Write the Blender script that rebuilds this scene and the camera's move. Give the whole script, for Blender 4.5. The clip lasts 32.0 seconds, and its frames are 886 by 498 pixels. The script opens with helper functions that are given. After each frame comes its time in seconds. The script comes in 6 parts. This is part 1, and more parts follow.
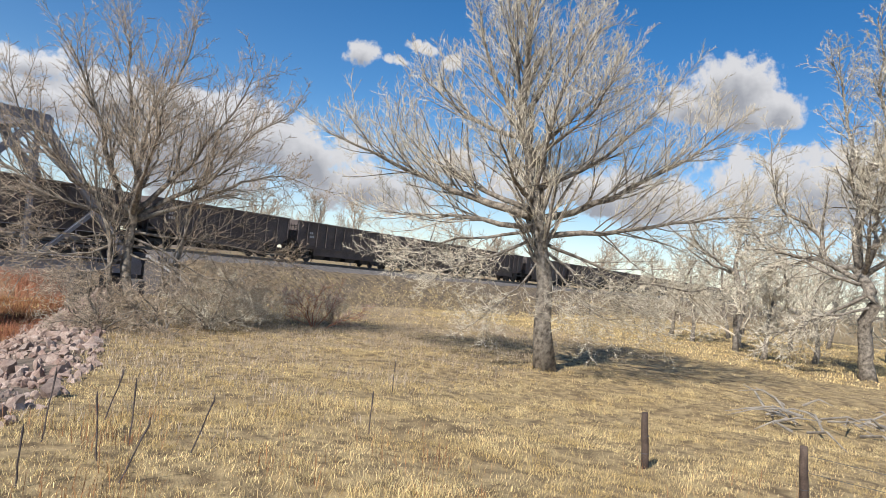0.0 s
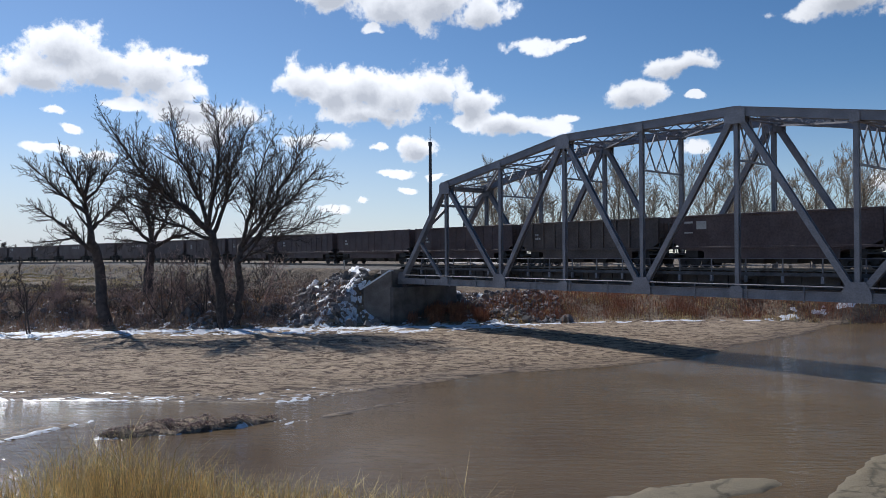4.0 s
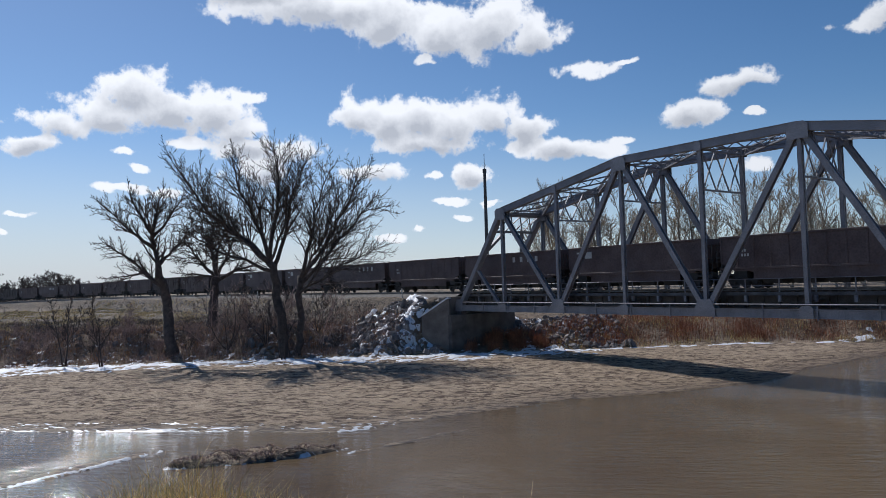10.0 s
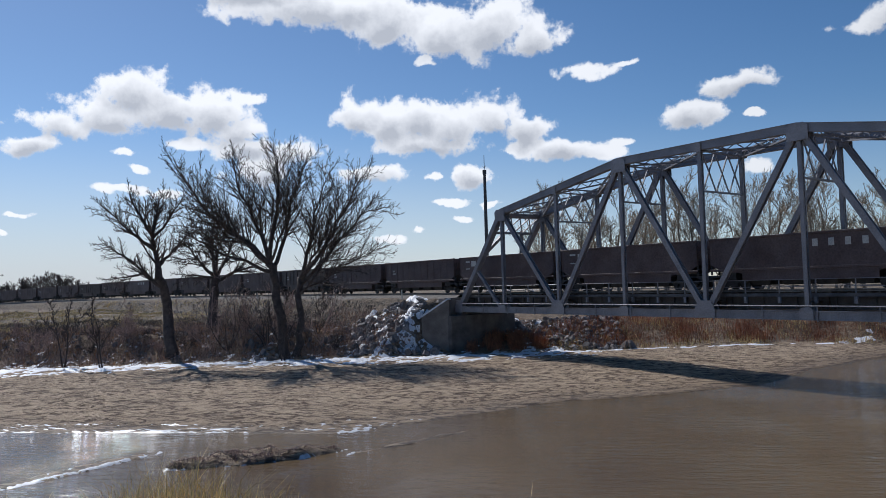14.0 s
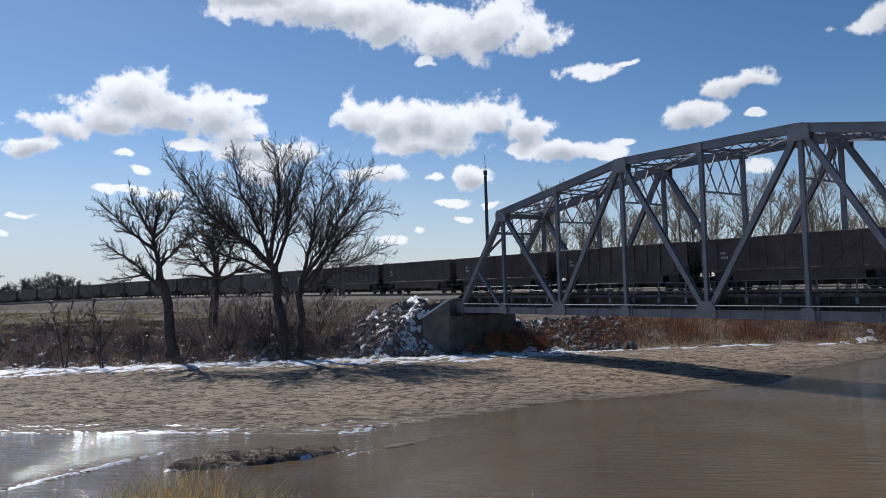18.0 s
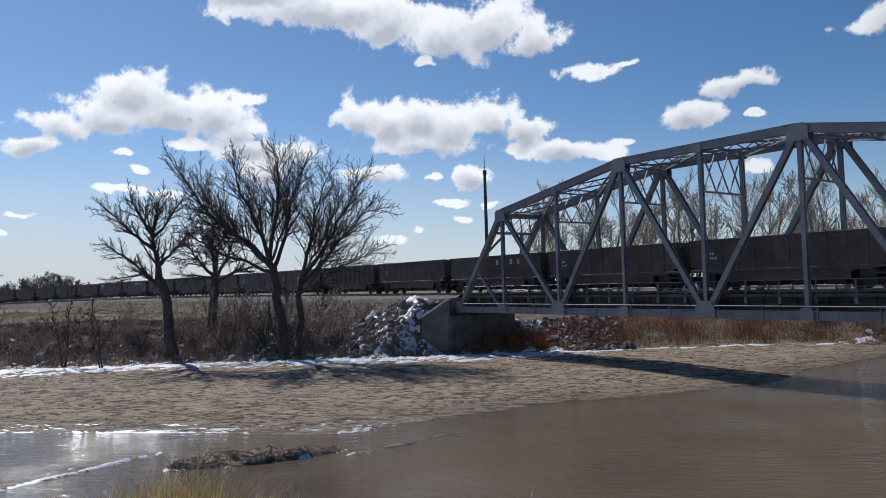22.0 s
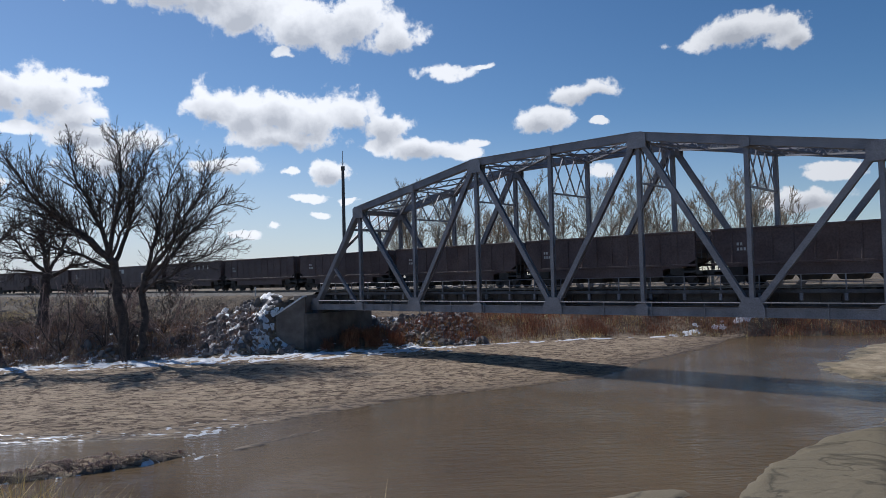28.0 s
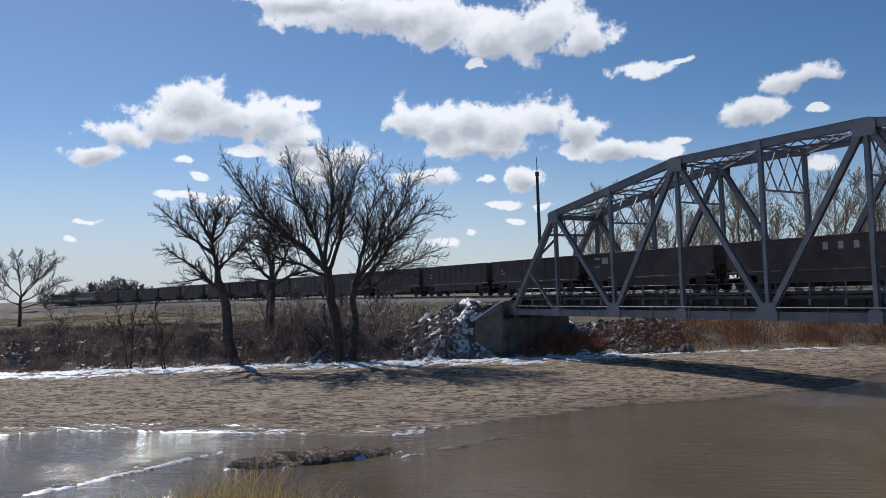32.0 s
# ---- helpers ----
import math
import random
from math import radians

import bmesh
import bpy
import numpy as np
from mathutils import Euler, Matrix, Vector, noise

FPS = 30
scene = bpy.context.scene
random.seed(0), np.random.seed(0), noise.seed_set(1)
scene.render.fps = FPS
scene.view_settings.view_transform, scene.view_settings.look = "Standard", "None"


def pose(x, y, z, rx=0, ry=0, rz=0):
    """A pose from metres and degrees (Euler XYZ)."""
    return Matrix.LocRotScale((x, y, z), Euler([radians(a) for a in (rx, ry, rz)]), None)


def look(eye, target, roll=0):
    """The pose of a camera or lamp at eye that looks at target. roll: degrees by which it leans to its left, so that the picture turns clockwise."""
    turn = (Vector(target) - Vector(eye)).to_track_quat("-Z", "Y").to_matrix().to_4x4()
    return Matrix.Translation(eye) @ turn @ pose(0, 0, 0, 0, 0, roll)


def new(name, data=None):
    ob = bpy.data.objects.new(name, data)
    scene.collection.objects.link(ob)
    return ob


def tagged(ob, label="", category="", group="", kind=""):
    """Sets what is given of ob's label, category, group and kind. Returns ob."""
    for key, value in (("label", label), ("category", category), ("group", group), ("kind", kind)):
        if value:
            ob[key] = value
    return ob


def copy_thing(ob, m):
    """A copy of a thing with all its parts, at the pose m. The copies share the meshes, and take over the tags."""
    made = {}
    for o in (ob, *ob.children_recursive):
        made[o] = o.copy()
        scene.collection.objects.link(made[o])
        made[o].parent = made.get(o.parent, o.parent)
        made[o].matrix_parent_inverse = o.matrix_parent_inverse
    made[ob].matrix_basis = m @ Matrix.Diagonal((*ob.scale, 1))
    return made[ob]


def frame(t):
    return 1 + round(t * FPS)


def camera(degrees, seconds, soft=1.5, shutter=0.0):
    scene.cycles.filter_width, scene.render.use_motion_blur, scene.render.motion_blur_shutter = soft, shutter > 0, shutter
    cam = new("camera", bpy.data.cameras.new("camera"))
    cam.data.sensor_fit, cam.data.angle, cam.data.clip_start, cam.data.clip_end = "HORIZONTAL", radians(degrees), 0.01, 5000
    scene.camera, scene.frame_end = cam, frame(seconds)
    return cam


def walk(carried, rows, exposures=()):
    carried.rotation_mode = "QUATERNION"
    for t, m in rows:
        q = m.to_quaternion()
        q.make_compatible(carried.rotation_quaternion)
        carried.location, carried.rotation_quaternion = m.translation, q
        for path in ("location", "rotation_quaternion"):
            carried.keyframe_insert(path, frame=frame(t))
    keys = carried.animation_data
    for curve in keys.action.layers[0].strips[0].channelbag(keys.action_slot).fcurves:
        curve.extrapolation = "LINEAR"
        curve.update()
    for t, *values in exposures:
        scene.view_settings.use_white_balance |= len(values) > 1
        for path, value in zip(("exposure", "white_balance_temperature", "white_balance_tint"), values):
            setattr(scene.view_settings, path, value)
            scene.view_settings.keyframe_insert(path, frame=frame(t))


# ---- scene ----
# camera: seconds, yaw, pitch, roll; it stands on one spot and turns
EYE = (0.0, 0.0, 8.0)
PATH = """0 -56.17 1.34 -6.56
0.5 -57.72 1.22 -7.13
1 -50.93 0.35 -7.1
1.2 -43.77 -0.35 -6.75
1.4 -35.9 -0.96 -6.6
1.5 -31.04 -1.26 -6.27
1.6 -26.8 -1.54 -5.79
1.7 -22.41 -1.77 -5.26
1.8 -18.15 -1.94 -4.75
2 -9.96 -2.15 -3.98
2.1 -6.28 -2.25 -3.69
2.2 -3.09 -2.38 -3.31
2.3 0.16 -2.46 -2.84
2.4 3.51 -2.38 -2.48
2.5 7.12 -2.19 -2.31
2.7 13.77 -1.78 -2.09
3 23.45 -1.33 -1.25
3.3 32.18 -0.89 -0.48
3.5 38.06 -0.43 -0.14
4 49.04 0.41 0.37
4.5 55.3 1 0.73
6.5 54.18 2.29 1.63
7 53.8 2.36 1.66
7.5 53.68 2.45 1.71
8 53.68 2.5 1.69
8.5 53.64 2.5 1.64
9 53.56 2.56 1.71
9.5 53.59 2.58 1.67
10 53.56 2.62 1.71
10.5 53.52 2.65 1.68
11 53.51 2.69 1.7
11.5 53.58 2.73 1.67
12 53.55 2.71 1.67
12.5 53.55 2.71 1.67
13 53.55 2.71 1.67
13.5 53.55 2.71 1.67
14 53.55 2.71 1.67
14.5 53.55 2.71 1.67
16.5 53.59 2.72 1.68
17 53.59 2.74 1.73
17.5 53.62 2.76 1.72
18 53.62 2.75 1.69
18.5 53.58 2.73 1.67
19 53.59 2.73 1.68
19.5 53.62 2.76 1.71
20 53.59 2.73 1.67
20.5 53.57 2.75 1.71
21 53.57 2.73 1.74
21.5 53.57 2.72 1.7
22 53.56 2.73 1.65
22.5 53.5 2.86 1.64
23 52.72 2.91 1.47
23.5 49.84 2.65 1.48
24 44.47 2.46 1.44
24.5 43.24 2.46 1.26
25 42.82 2.45 1.12
25.5 42.62 2.38 1.12
27.5 41.43 2.12 1.21
28 42.3 2.18 1.48
28.5 49.76 2.48 1.27
29 53.24 2.6 1.33
29.5 55.27 2.65 1.78
30 56.49 2.67 2.03
30.5 56.61 2.84 1.99
31 56.78 2.93 1.92
31.5 57.28 3.03 1.84
32 57.74 3.06 1.89"""
cam = camera(62.93, 32.0, soft=0.6)
ROWS = [[float(v) for v in line.split()] for line in PATH.splitlines()]
walk(cam, [(t, pose(*EYE, 90 + p, r, y)) for t, y, p, r in ROWS],
     [(0, 0.33, 6300, 12), (2.0, 0.33, 6200, 10), (3.0, 0.12, 6080, 10), (4.0, -0.22, 6030, 11), (5.0, -0.36, 6030, 11), (22, -0.36, 6030, 11), (25, -0.28, 6030, 11), (28, -0.36, 6030, 11), (32, -0.44, 6030, 11)])

# daylight: clear March sky, sun over the left end of the track
SUN_AZ, SUN_EL = 92.0, 42.0
sun_way = Vector((-math.sin(radians(SUN_AZ)) * math.cos(radians(SUN_EL)), math.cos(radians(SUN_AZ)) * math.cos(radians(SUN_EL)), math.sin(radians(SUN_EL))))
sun = new("sun", bpy.data.lights.new("sun", "SUN"))
sun.data.energy, sun.data.angle, sun.data.color = 4.6, radians(0.5), (1.0, 0.95, 0.88)
sun.matrix_world = look(sun_way * 100, (0, 0, 0))
world = bpy.data.worlds.new("sky")
scene.world = world
world.use_nodes = True
wn, wl = world.node_tree.nodes, world.node_tree.links
sky = wn.new("ShaderNodeTexSky")
sky.sky_type, sky.sun_disc, sky.sun_elevation, sky.sun_rotation = "NISHITA", False, radians(SUN_EL), radians(-SUN_AZ)
sky.altitude, sky.air_density, sky.dust_density, sky.ozone_density = 1400, 1.0, 0.4, 1.6
tone = wn.new("ShaderNodeHueSaturation")
wl.new(sky.outputs["Color"], tone.inputs["Color"])
background = wn["Background"]
background.inputs["Strength"].default_value = 0.108
haze = wn.new("ShaderNodeMix")
haze.data_type = "RGBA"
haze.inputs["B"].default_value = (6.7, 7.0, 7.4, 1)
wl.new(tone.outputs["Color"], haze.inputs["A"])
wl.new(haze.outputs["Result"], background.inputs["Color"])

# fair-weather clouds: rows of (bearing, elevation, half width, half height) in degrees; bearings run left from the square view of the track
CLOUDS = []
# the long cloud over the left bank
CLOUDS += [(76.3, 14.5, 3.1, 1.7), (74.1, 13.5, 4.9, 1.9), (78.0, 12.7, 4.3, 1.4), (70.7, 13.3, 3.1, 1.7), (81.4, 11.7, 3.0, 1.1), (69.0, 12.0, 2.3, 1.1), (83.3, 10.3, 2.1, 0.8), (68.4, 14.4, 1.4, 0.5)]
# its lower shelf
CLOUDS += [(65.0, 10.4, 2.9, 1.5), (68.4, 10.9, 2.5, 0.8), (72.5, 11.1, 1.9, 0.5), (67.2, 9.2, 2.5, 1.3), (77.4, 10.1, 1.1, 0.4), (76.4, 9.0, 0.9, 0.4), (77.8, 7.4, 1.9, 0.4), (83.5, 5.8, 0.9, 0.3)]
# the broad cloud beside the bridge
CLOUDS += [(60.1, 13.3, 2.2, 1.8), (57.5, 12.5, 2.9, 1.6), (55.0, 12.9, 2.7, 1.8), (52.5, 12.3, 3.4, 2.0), (49.2, 13.0, 3.0, 2.1), (46.7, 12.0, 2.3, 1.6), (53.9, 10.9, 5.2, 1.0)]
# its lower shelf
CLOUDS += [(43.7, 10.0, 3.5, 1.0), (40.8, 9.7, 2.5, 0.7), (46.7, 10.4, 2.7, 0.7), (58.7, 8.7, 3.5, 0.8), (53.8, 8.2, 0.8, 0.4), (50.9, 8.5, 1.5, 0.9)]
# small puffs under it
CLOUDS += [(53.0, 6.4, 1.9, 0.4), (51.8, 5.1, 0.9, 0.3), (55.4, 4.3, 0.6, 0.3), (58.0, 3.5, 1.6, 0.4), (49.6, 6.1, 0.9, 0.3), (84.5, 4.2, 0.7, 0.3), (74.2, 7.3, 1.3, 0.5), (29.6, 7.6, 1.4, 0.5)]
# two clouds overhead
CLOUDS += [(62.6, 21.2, 8.8, 1.7), (57.2, 20.4, 4.1, 1.7), (67.8, 22.0, 6.4, 1.0), (52.7, 19.2, 3.9, 2.1), (49.0, 19.9, 4.0, 2.5), (45.8, 18.5, 2.9, 1.7), (54.5, 17.3, 1.0, 0.4)]
# scattered small clouds
CLOUDS += [(19.1, 17.2, 4.0, 1.3), (21.9, 16.7, 2.4, 0.7), (15.8, 16.2, 1.8, 0.9), (41.8, 16.0, 3.1, 0.7), (39.1, 16.1, 0.9, 0.3), (31.1, 13.9, 3.2, 0.9), (34.0, 12.0, 2.8, 1.1), (29.8, 11.6, 0.8, 0.3)]
# low behind the truss
CLOUDS += [(13.7, 6.9, 2.4, 0.5), (15.2, 4.7, 3.3, 0.8), (39.2, 10.5, 1.2, 0.4), (29.8, 7.5, 1.1, 0.6)]
# clouds over the pier
CLOUDS += [(-13.5, 14.0, 4.3, 1.6), (-15.8, 13.1, 3.0, 1.2), (-11.8, 13.6, 2.5, 1.4), (-18.9, 13.1, 1.6, 0.6), (1.4, 11.7, 2.0, 1.7), (-2.4, 10.4, 3.4, 1.2), (-5.0, 10.1, 2.5, 0.7), (-7.6, 9.5, 1.9, 0.6)]
# cloud bank over the short span
CLOUDS += [(6.7, 8.1, 1.2, 0.3), (13.8, 6.4, 2.2, 0.6), (3.5, 5.3, 4.2, 1.2), (0.2, 5.1, 3.1, 1.0), (5.9, 4.5, 2.8, 0.8), (-4.2, 7.8, 6.0, 0.9), (-12.5, 8.3, 6.7, 1.1)]
# cloud bank over the willow
CLOUDS += [(-19.0, 7.1, 6.9, 1.4), (-25.7, 8.6, 5.3, 1.7), (-31.2, 9.4, 5.4, 2.5), (-36.8, 9.0, 5.3, 2.7), (-41.3, 8.0, 3.9, 2.8)]
# cloud bank behind the willow
CLOUDS += [(-25.0, 10.3, 3.1, 1.4), (-35.7, 7.0, 9.0, 4.5), (-44.7, 7.3, 3.8, 3.2), (-49.5, 5.3, 5.7, 2.1), (-57.1, 7.8, 2.6, 1.5)]
# white cloud by the cottonwood
CLOUDS += [(-76.3, 15.6, 3.1, 2.3), (-74.2, 13.8, 3.8, 1.6), (-79.6, 13.8, 2.2, 1.3), (-77.3, 13.2, 3.3, 1.2), (-47.8, 15.6, 1.7, 1.1), (-51.3, 15.3, 1.4, 0.5), (-52.5, 16.5, 1.3, 0.5)]
# low cloud beyond the grove
CLOUDS += [(-67.2, 6.8, 10.2, 2.2), (-81.9, 8.5, 7.2, 2.8), (-55.0, 15.7, 1.2, 0.7)]


def wmath(op, a, b=None, c=None):
    n = wn.new("ShaderNodeMath")
    n.operation = op
    for k, v in enumerate((a, b, c)):
        if v is not None:
            if isinstance(v, (int, float)):
                n.inputs[k].default_value = v
            else:
                wl.new(v, n.inputs[k])
    return n.outputs[0]


def wnoise(scale, detail, rough=0.55):
    n = wn.new("ShaderNodeTexNoise")
    n.inputs["Scale"].default_value, n.inputs["Detail"].default_value, n.inputs["Roughness"].default_value = scale, detail, rough
    wl.new(coord.outputs["Generated"], n.inputs["Vector"])
    return n


coord, sep = wn.new("ShaderNodeTexCoord"), wn.new("ShaderNodeSeparateXYZ")
wl.new(coord.outputs["Generated"], sep.inputs["Vector"])
bearing = wmath("MULTIPLY", wmath("ARCTAN2", wmath("MULTIPLY", sep.outputs["X"], -1.0), sep.outputs["Y"]), 57.2958)
elevation = wmath("MULTIPLY", wmath("ARCSINE", sep.outputs["Z"]), 57.2958)
# the sky is deeper blue away from the sun
deep, dim = wn.new("ShaderNodeMapRange"), wn.new("ShaderNodeMapRange")
deep.inputs["From Min"].default_value, deep.inputs["From Max"].default_value, deep.inputs["To Min"].default_value, deep.inputs["To Max"].default_value = -60.0, 60.0, 1.38, 1.12
dim.inputs["From Min"].default_value, dim.inputs["From Max"].default_value, dim.inputs["To Min"].default_value, dim.inputs["To Max"].default_value = -60.0, 50.0, 0.85, 1.0
wl.new(bearing, deep.inputs["Value"])
wl.new(bearing, dim.inputs["Value"])
wl.new(deep.outputs["Result"], tone.inputs["Saturation"])
wl.new(dim.outputs["Result"], tone.inputs["Value"])
# pale haze low over the plain
lowness = wn.new("ShaderNodeMapRange")
lowness.interpolation_type = "SMOOTHSTEP"
lowness.inputs["From Min"].default_value, lowness.inputs["From Max"].default_value, lowness.inputs["To Min"].default_value, lowness.inputs["To Max"].default_value = -2.0, 13.0, 0.72, 0.0
wl.new(elevation, lowness.inputs["Value"])
# thicker and whiter towards the sun
sunward = wn.new("ShaderNodeMapRange")
sunward.interpolation_type = "SMOOTHSTEP"
sunward.inputs["From Min"].default_value, sunward.inputs["From Max"].default_value, sunward.inputs["To Min"].default_value, sunward.inputs["To Max"].default_value = 15.0, 75.0, 0.42, 1.3
wl.new(bearing, sunward.inputs["Value"])
thick = wmath("MULTIPLY", lowness.outputs["Result"], sunward.outputs["Result"])
wl.new(thick, haze.inputs["Factor"])
warp, sepw = wnoise(14, 5), wn.new("ShaderNodeSeparateColor")
wl.new(warp.outputs["Color"], sepw.inputs["Color"])
bearing = wmath("MULTIPLY_ADD", wmath("SUBTRACT", sepw.outputs["Red"], 0.5), 3.4, bearing)
elevation = wmath("MULTIPLY_ADD", wmath("SUBTRACT", sepw.outputs["Green"], 0.5), 2.0, elevation)
place = wn.new("ShaderNodeCombineXYZ")
wl.new(bearing, place.inputs["X"])
wl.new(elevation, place.inputs["Y"])
density, above = None, None
for b, e, w, h in CLOUDS:
    to = wn.new("ShaderNodeVectorMath")
    to.operation = "SUBTRACT"
    to.inputs[1].default_value = (b, e, 0)
    wl.new(place.outputs["Vector"], to.inputs[0])
    by = wn.new("ShaderNodeVectorMath")
    by.operation = "MULTIPLY"
    by.inputs[1].default_value = (1 / w, 1 / h, 0)
    wl.new(to.outputs["Vector"], by.inputs[0])
    size = wn.new("ShaderNodeVectorMath")
    size.operation = "LENGTH"
    wl.new(by.outputs["Vector"], size.inputs[0])
    d = wmath("SUBTRACT", 1.0, size.outputs["Value"])
    density = d if density is None else wmath("SMOOTH_MAX", density, d, 0.25)
    if h >= 0.8:
        # the same puff seen a little lower: cloud mass overhead, which greys the base
        low = wn.new("ShaderNodeVectorMath")
        low.operation = "ADD"
        low.inputs[1].default_value = (0, 0.55, 0)
        wl.new(by.outputs["Vector"], low.inputs[0])
        size = wn.new("ShaderNodeVectorMath")
        size.operation = "LENGTH"
        wl.new(low.outputs["Vector"], size.inputs[0])
        d = wmath("SUBTRACT", 1.0, size.outputs["Value"])
        above = d if above is None else wmath("SMOOTH_MAX", above, d, 0.25)
puff, billow = wnoise(30, 9, 0.62), wnoise(11, 3)
rough = wmath("MULTIPLY_ADD", wmath("SUBTRACT", puff.outputs["Fac"], 0.5), 2.3, wmath("MULTIPLY", wmath("SUBTRACT", billow.outputs["Fac"], 0.5), 1.2))
density = wmath("ADD", density, rough)
cut = wn.new("ShaderNodeMapRange")
cut.interpolation_type = "SMOOTHSTEP"
cut.inputs["From Min"].default_value, cut.inputs["From Max"].default_value = -0.04, 0.38
wl.new(density, cut.inputs["Value"])
core = wn.new("ShaderNodeValToRGB")
core.color_ramp.elements[0].position, core.color_ramp.elements[0].color = 0.1, (1.0, 1.0, 1.0, 1)
core.color_ramp.elements[1].position, core.color_ramp.elements[1].color = 0.85, (0.52, 0.54, 0.58, 1)
wl.new(wmath("MULTIPLY_ADD", rough, 0.45, above), core.inputs["Fac"])
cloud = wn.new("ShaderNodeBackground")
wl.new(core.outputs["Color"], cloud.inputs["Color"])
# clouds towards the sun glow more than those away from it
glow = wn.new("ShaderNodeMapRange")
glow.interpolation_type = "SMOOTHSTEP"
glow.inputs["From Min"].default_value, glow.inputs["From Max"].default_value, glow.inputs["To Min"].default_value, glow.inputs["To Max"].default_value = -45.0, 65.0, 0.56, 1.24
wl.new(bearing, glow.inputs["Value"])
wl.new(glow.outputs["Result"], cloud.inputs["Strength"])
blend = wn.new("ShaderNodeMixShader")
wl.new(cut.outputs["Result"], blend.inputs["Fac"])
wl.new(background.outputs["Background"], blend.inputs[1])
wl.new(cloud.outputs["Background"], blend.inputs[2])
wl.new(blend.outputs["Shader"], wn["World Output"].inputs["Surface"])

# materials
def paint(name, base, second, rough=0.6, metal=0.0, scale=3.0, fine=40.0, bump=0.2, per_object=0.0, per_island=0.0):
    """Two-scale procedural surface: large blotches between two colours, a fine grain, and relief."""
    m = bpy.data.materials.new(name)
    m.use_nodes = True
    n, l = m.node_tree.nodes, m.node_tree.links
    b = n["Principled BSDF"]
    b.inputs["Roughness"].default_value, b.inputs["Metallic"].default_value = rough, metal
    geo = n.new("ShaderNodeNewGeometry")
    big, small = n.new("ShaderNodeTexNoise"), n.new("ShaderNodeTexNoise")
    big.inputs["Scale"].default_value, big.inputs["Detail"].default_value = scale, 5.0
    small.inputs["Scale"].default_value, small.inputs["Detail"].default_value = fine, 4.0
    ramp = n.new("ShaderNodeValToRGB")
    ramp.color_ramp.elements[0].position, ramp.color_ramp.elements[0].color = 0.32, (*base, 1)
    ramp.color_ramp.elements[1].position, ramp.color_ramp.elements[1].color = 0.68, (*second, 1)
    l.new(geo.outputs["Position"], big.inputs["Vector"])
    l.new(geo.outputs["Position"], small.inputs["Vector"])
    l.new(big.outputs["Fac"], ramp.inputs["Fac"])
    mix = n.new("ShaderNodeMix")
    mix.data_type, mix.blend_type = "RGBA", "OVERLAY"
    mix.inputs["Factor"].default_value = 0.55
    l.new(ramp.outputs["Color"], mix.inputs["A"])
    l.new(small.outputs["Fac"], mix.inputs["B"])
    colour = mix.outputs["Result"]
    if per_object or per_island:
        info, hsv, mr = n.new("ShaderNodeObjectInfo"), n.new("ShaderNodeHueSaturation"), n.new("ShaderNodeMapRange")
        mr.inputs["To Min"].default_value, mr.inputs["To Max"].default_value = 1 - per_object - per_island, 1 + per_object + per_island
        l.new(geo.outputs["Random Per Island"] if per_island else info.outputs["Random"], mr.inputs["Value"])
        l.new(mr.outputs["Result"], hsv.inputs["Value"])
        l.new(colour, hsv.inputs["Color"])
        colour = hsv.outputs["Color"]
    l.new(colour, b.inputs["Base Color"])
    if bump:
        bp = n.new("ShaderNodeBump")
        bp.inputs["Strength"].default_value, bp.inputs["Distance"].default_value = bump, 0.05
        l.new(small.outputs["Fac"], bp.inputs["Height"])
        l.new(bp.outputs["Normal"], b.inputs["Normal"])
    return m


STEEL = paint("grey bridge paint", (0.19, 0.192, 0.215), (0.27, 0.27, 0.295), 0.5, 0.15, 0.8, 14, 0.1)
# darker than the trusses: bridge floor, bearings, mast and wires
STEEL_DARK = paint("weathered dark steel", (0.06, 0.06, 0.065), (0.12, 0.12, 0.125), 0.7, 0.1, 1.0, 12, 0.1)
CONCRETE = paint("stained concrete", (0.13, 0.115, 0.105), (0.21, 0.19, 0.175), 0.9, 0, 0.9, 16, 0.3)
PIER = paint("old brown stained concrete", (0.1, 0.068, 0.053), (0.18, 0.125, 0.1), 0.9, 0, 1.1, 12, 0.4)
CONCRETE_PALE = paint("frosted pale concrete", (0.4, 0.385, 0.36), (0.55, 0.54, 0.52), 0.85, 0, 1.4, 16, 0.3)
# darker copy of the concrete, with the shade under the deck in its colour
CONCRETE_SHADE = paint("soot-stained dark concrete", (0.07, 0.066, 0.064), (0.14, 0.13, 0.125), 0.9, 0, 0.9, 14, 0.3)
CAR_BROWN = paint("oxide brown car paint", (0.085, 0.056, 0.055), (0.135, 0.098, 0.095), 0.6, 0, 0.6, 8, 0.1)
CAR_GREY = paint("dusty grey brown car paint", (0.085, 0.068, 0.06), (0.14, 0.113, 0.1), 0.65, 0, 0.6, 8, 0.1)
CAR_BLACK = paint("sooty black steel", (0.03, 0.03, 0.032), (0.065, 0.062, 0.06), 0.7, 0, 2.0, 20, 0.1)
WHITE = paint("faded white lettering", (0.5, 0.5, 0.48), (0.62, 0.61, 0.58), 0.7, 0, 2, 20, 0)
RAIL = paint("worn rail steel", (0.18, 0.16, 0.15), (0.3, 0.28, 0.27), 0.35, 0.8, 2, 30, 0)
WOOD = paint("weathered wood", (0.055, 0.036, 0.027), (0.13, 0.092, 0.066), 0.85, 0, 3, 30, 0.4)
BARK = paint("pale cottonwood bark", (0.22, 0.19, 0.15), (0.4, 0.355, 0.285), 0.9, 0, 2.5, 18, 0.7)
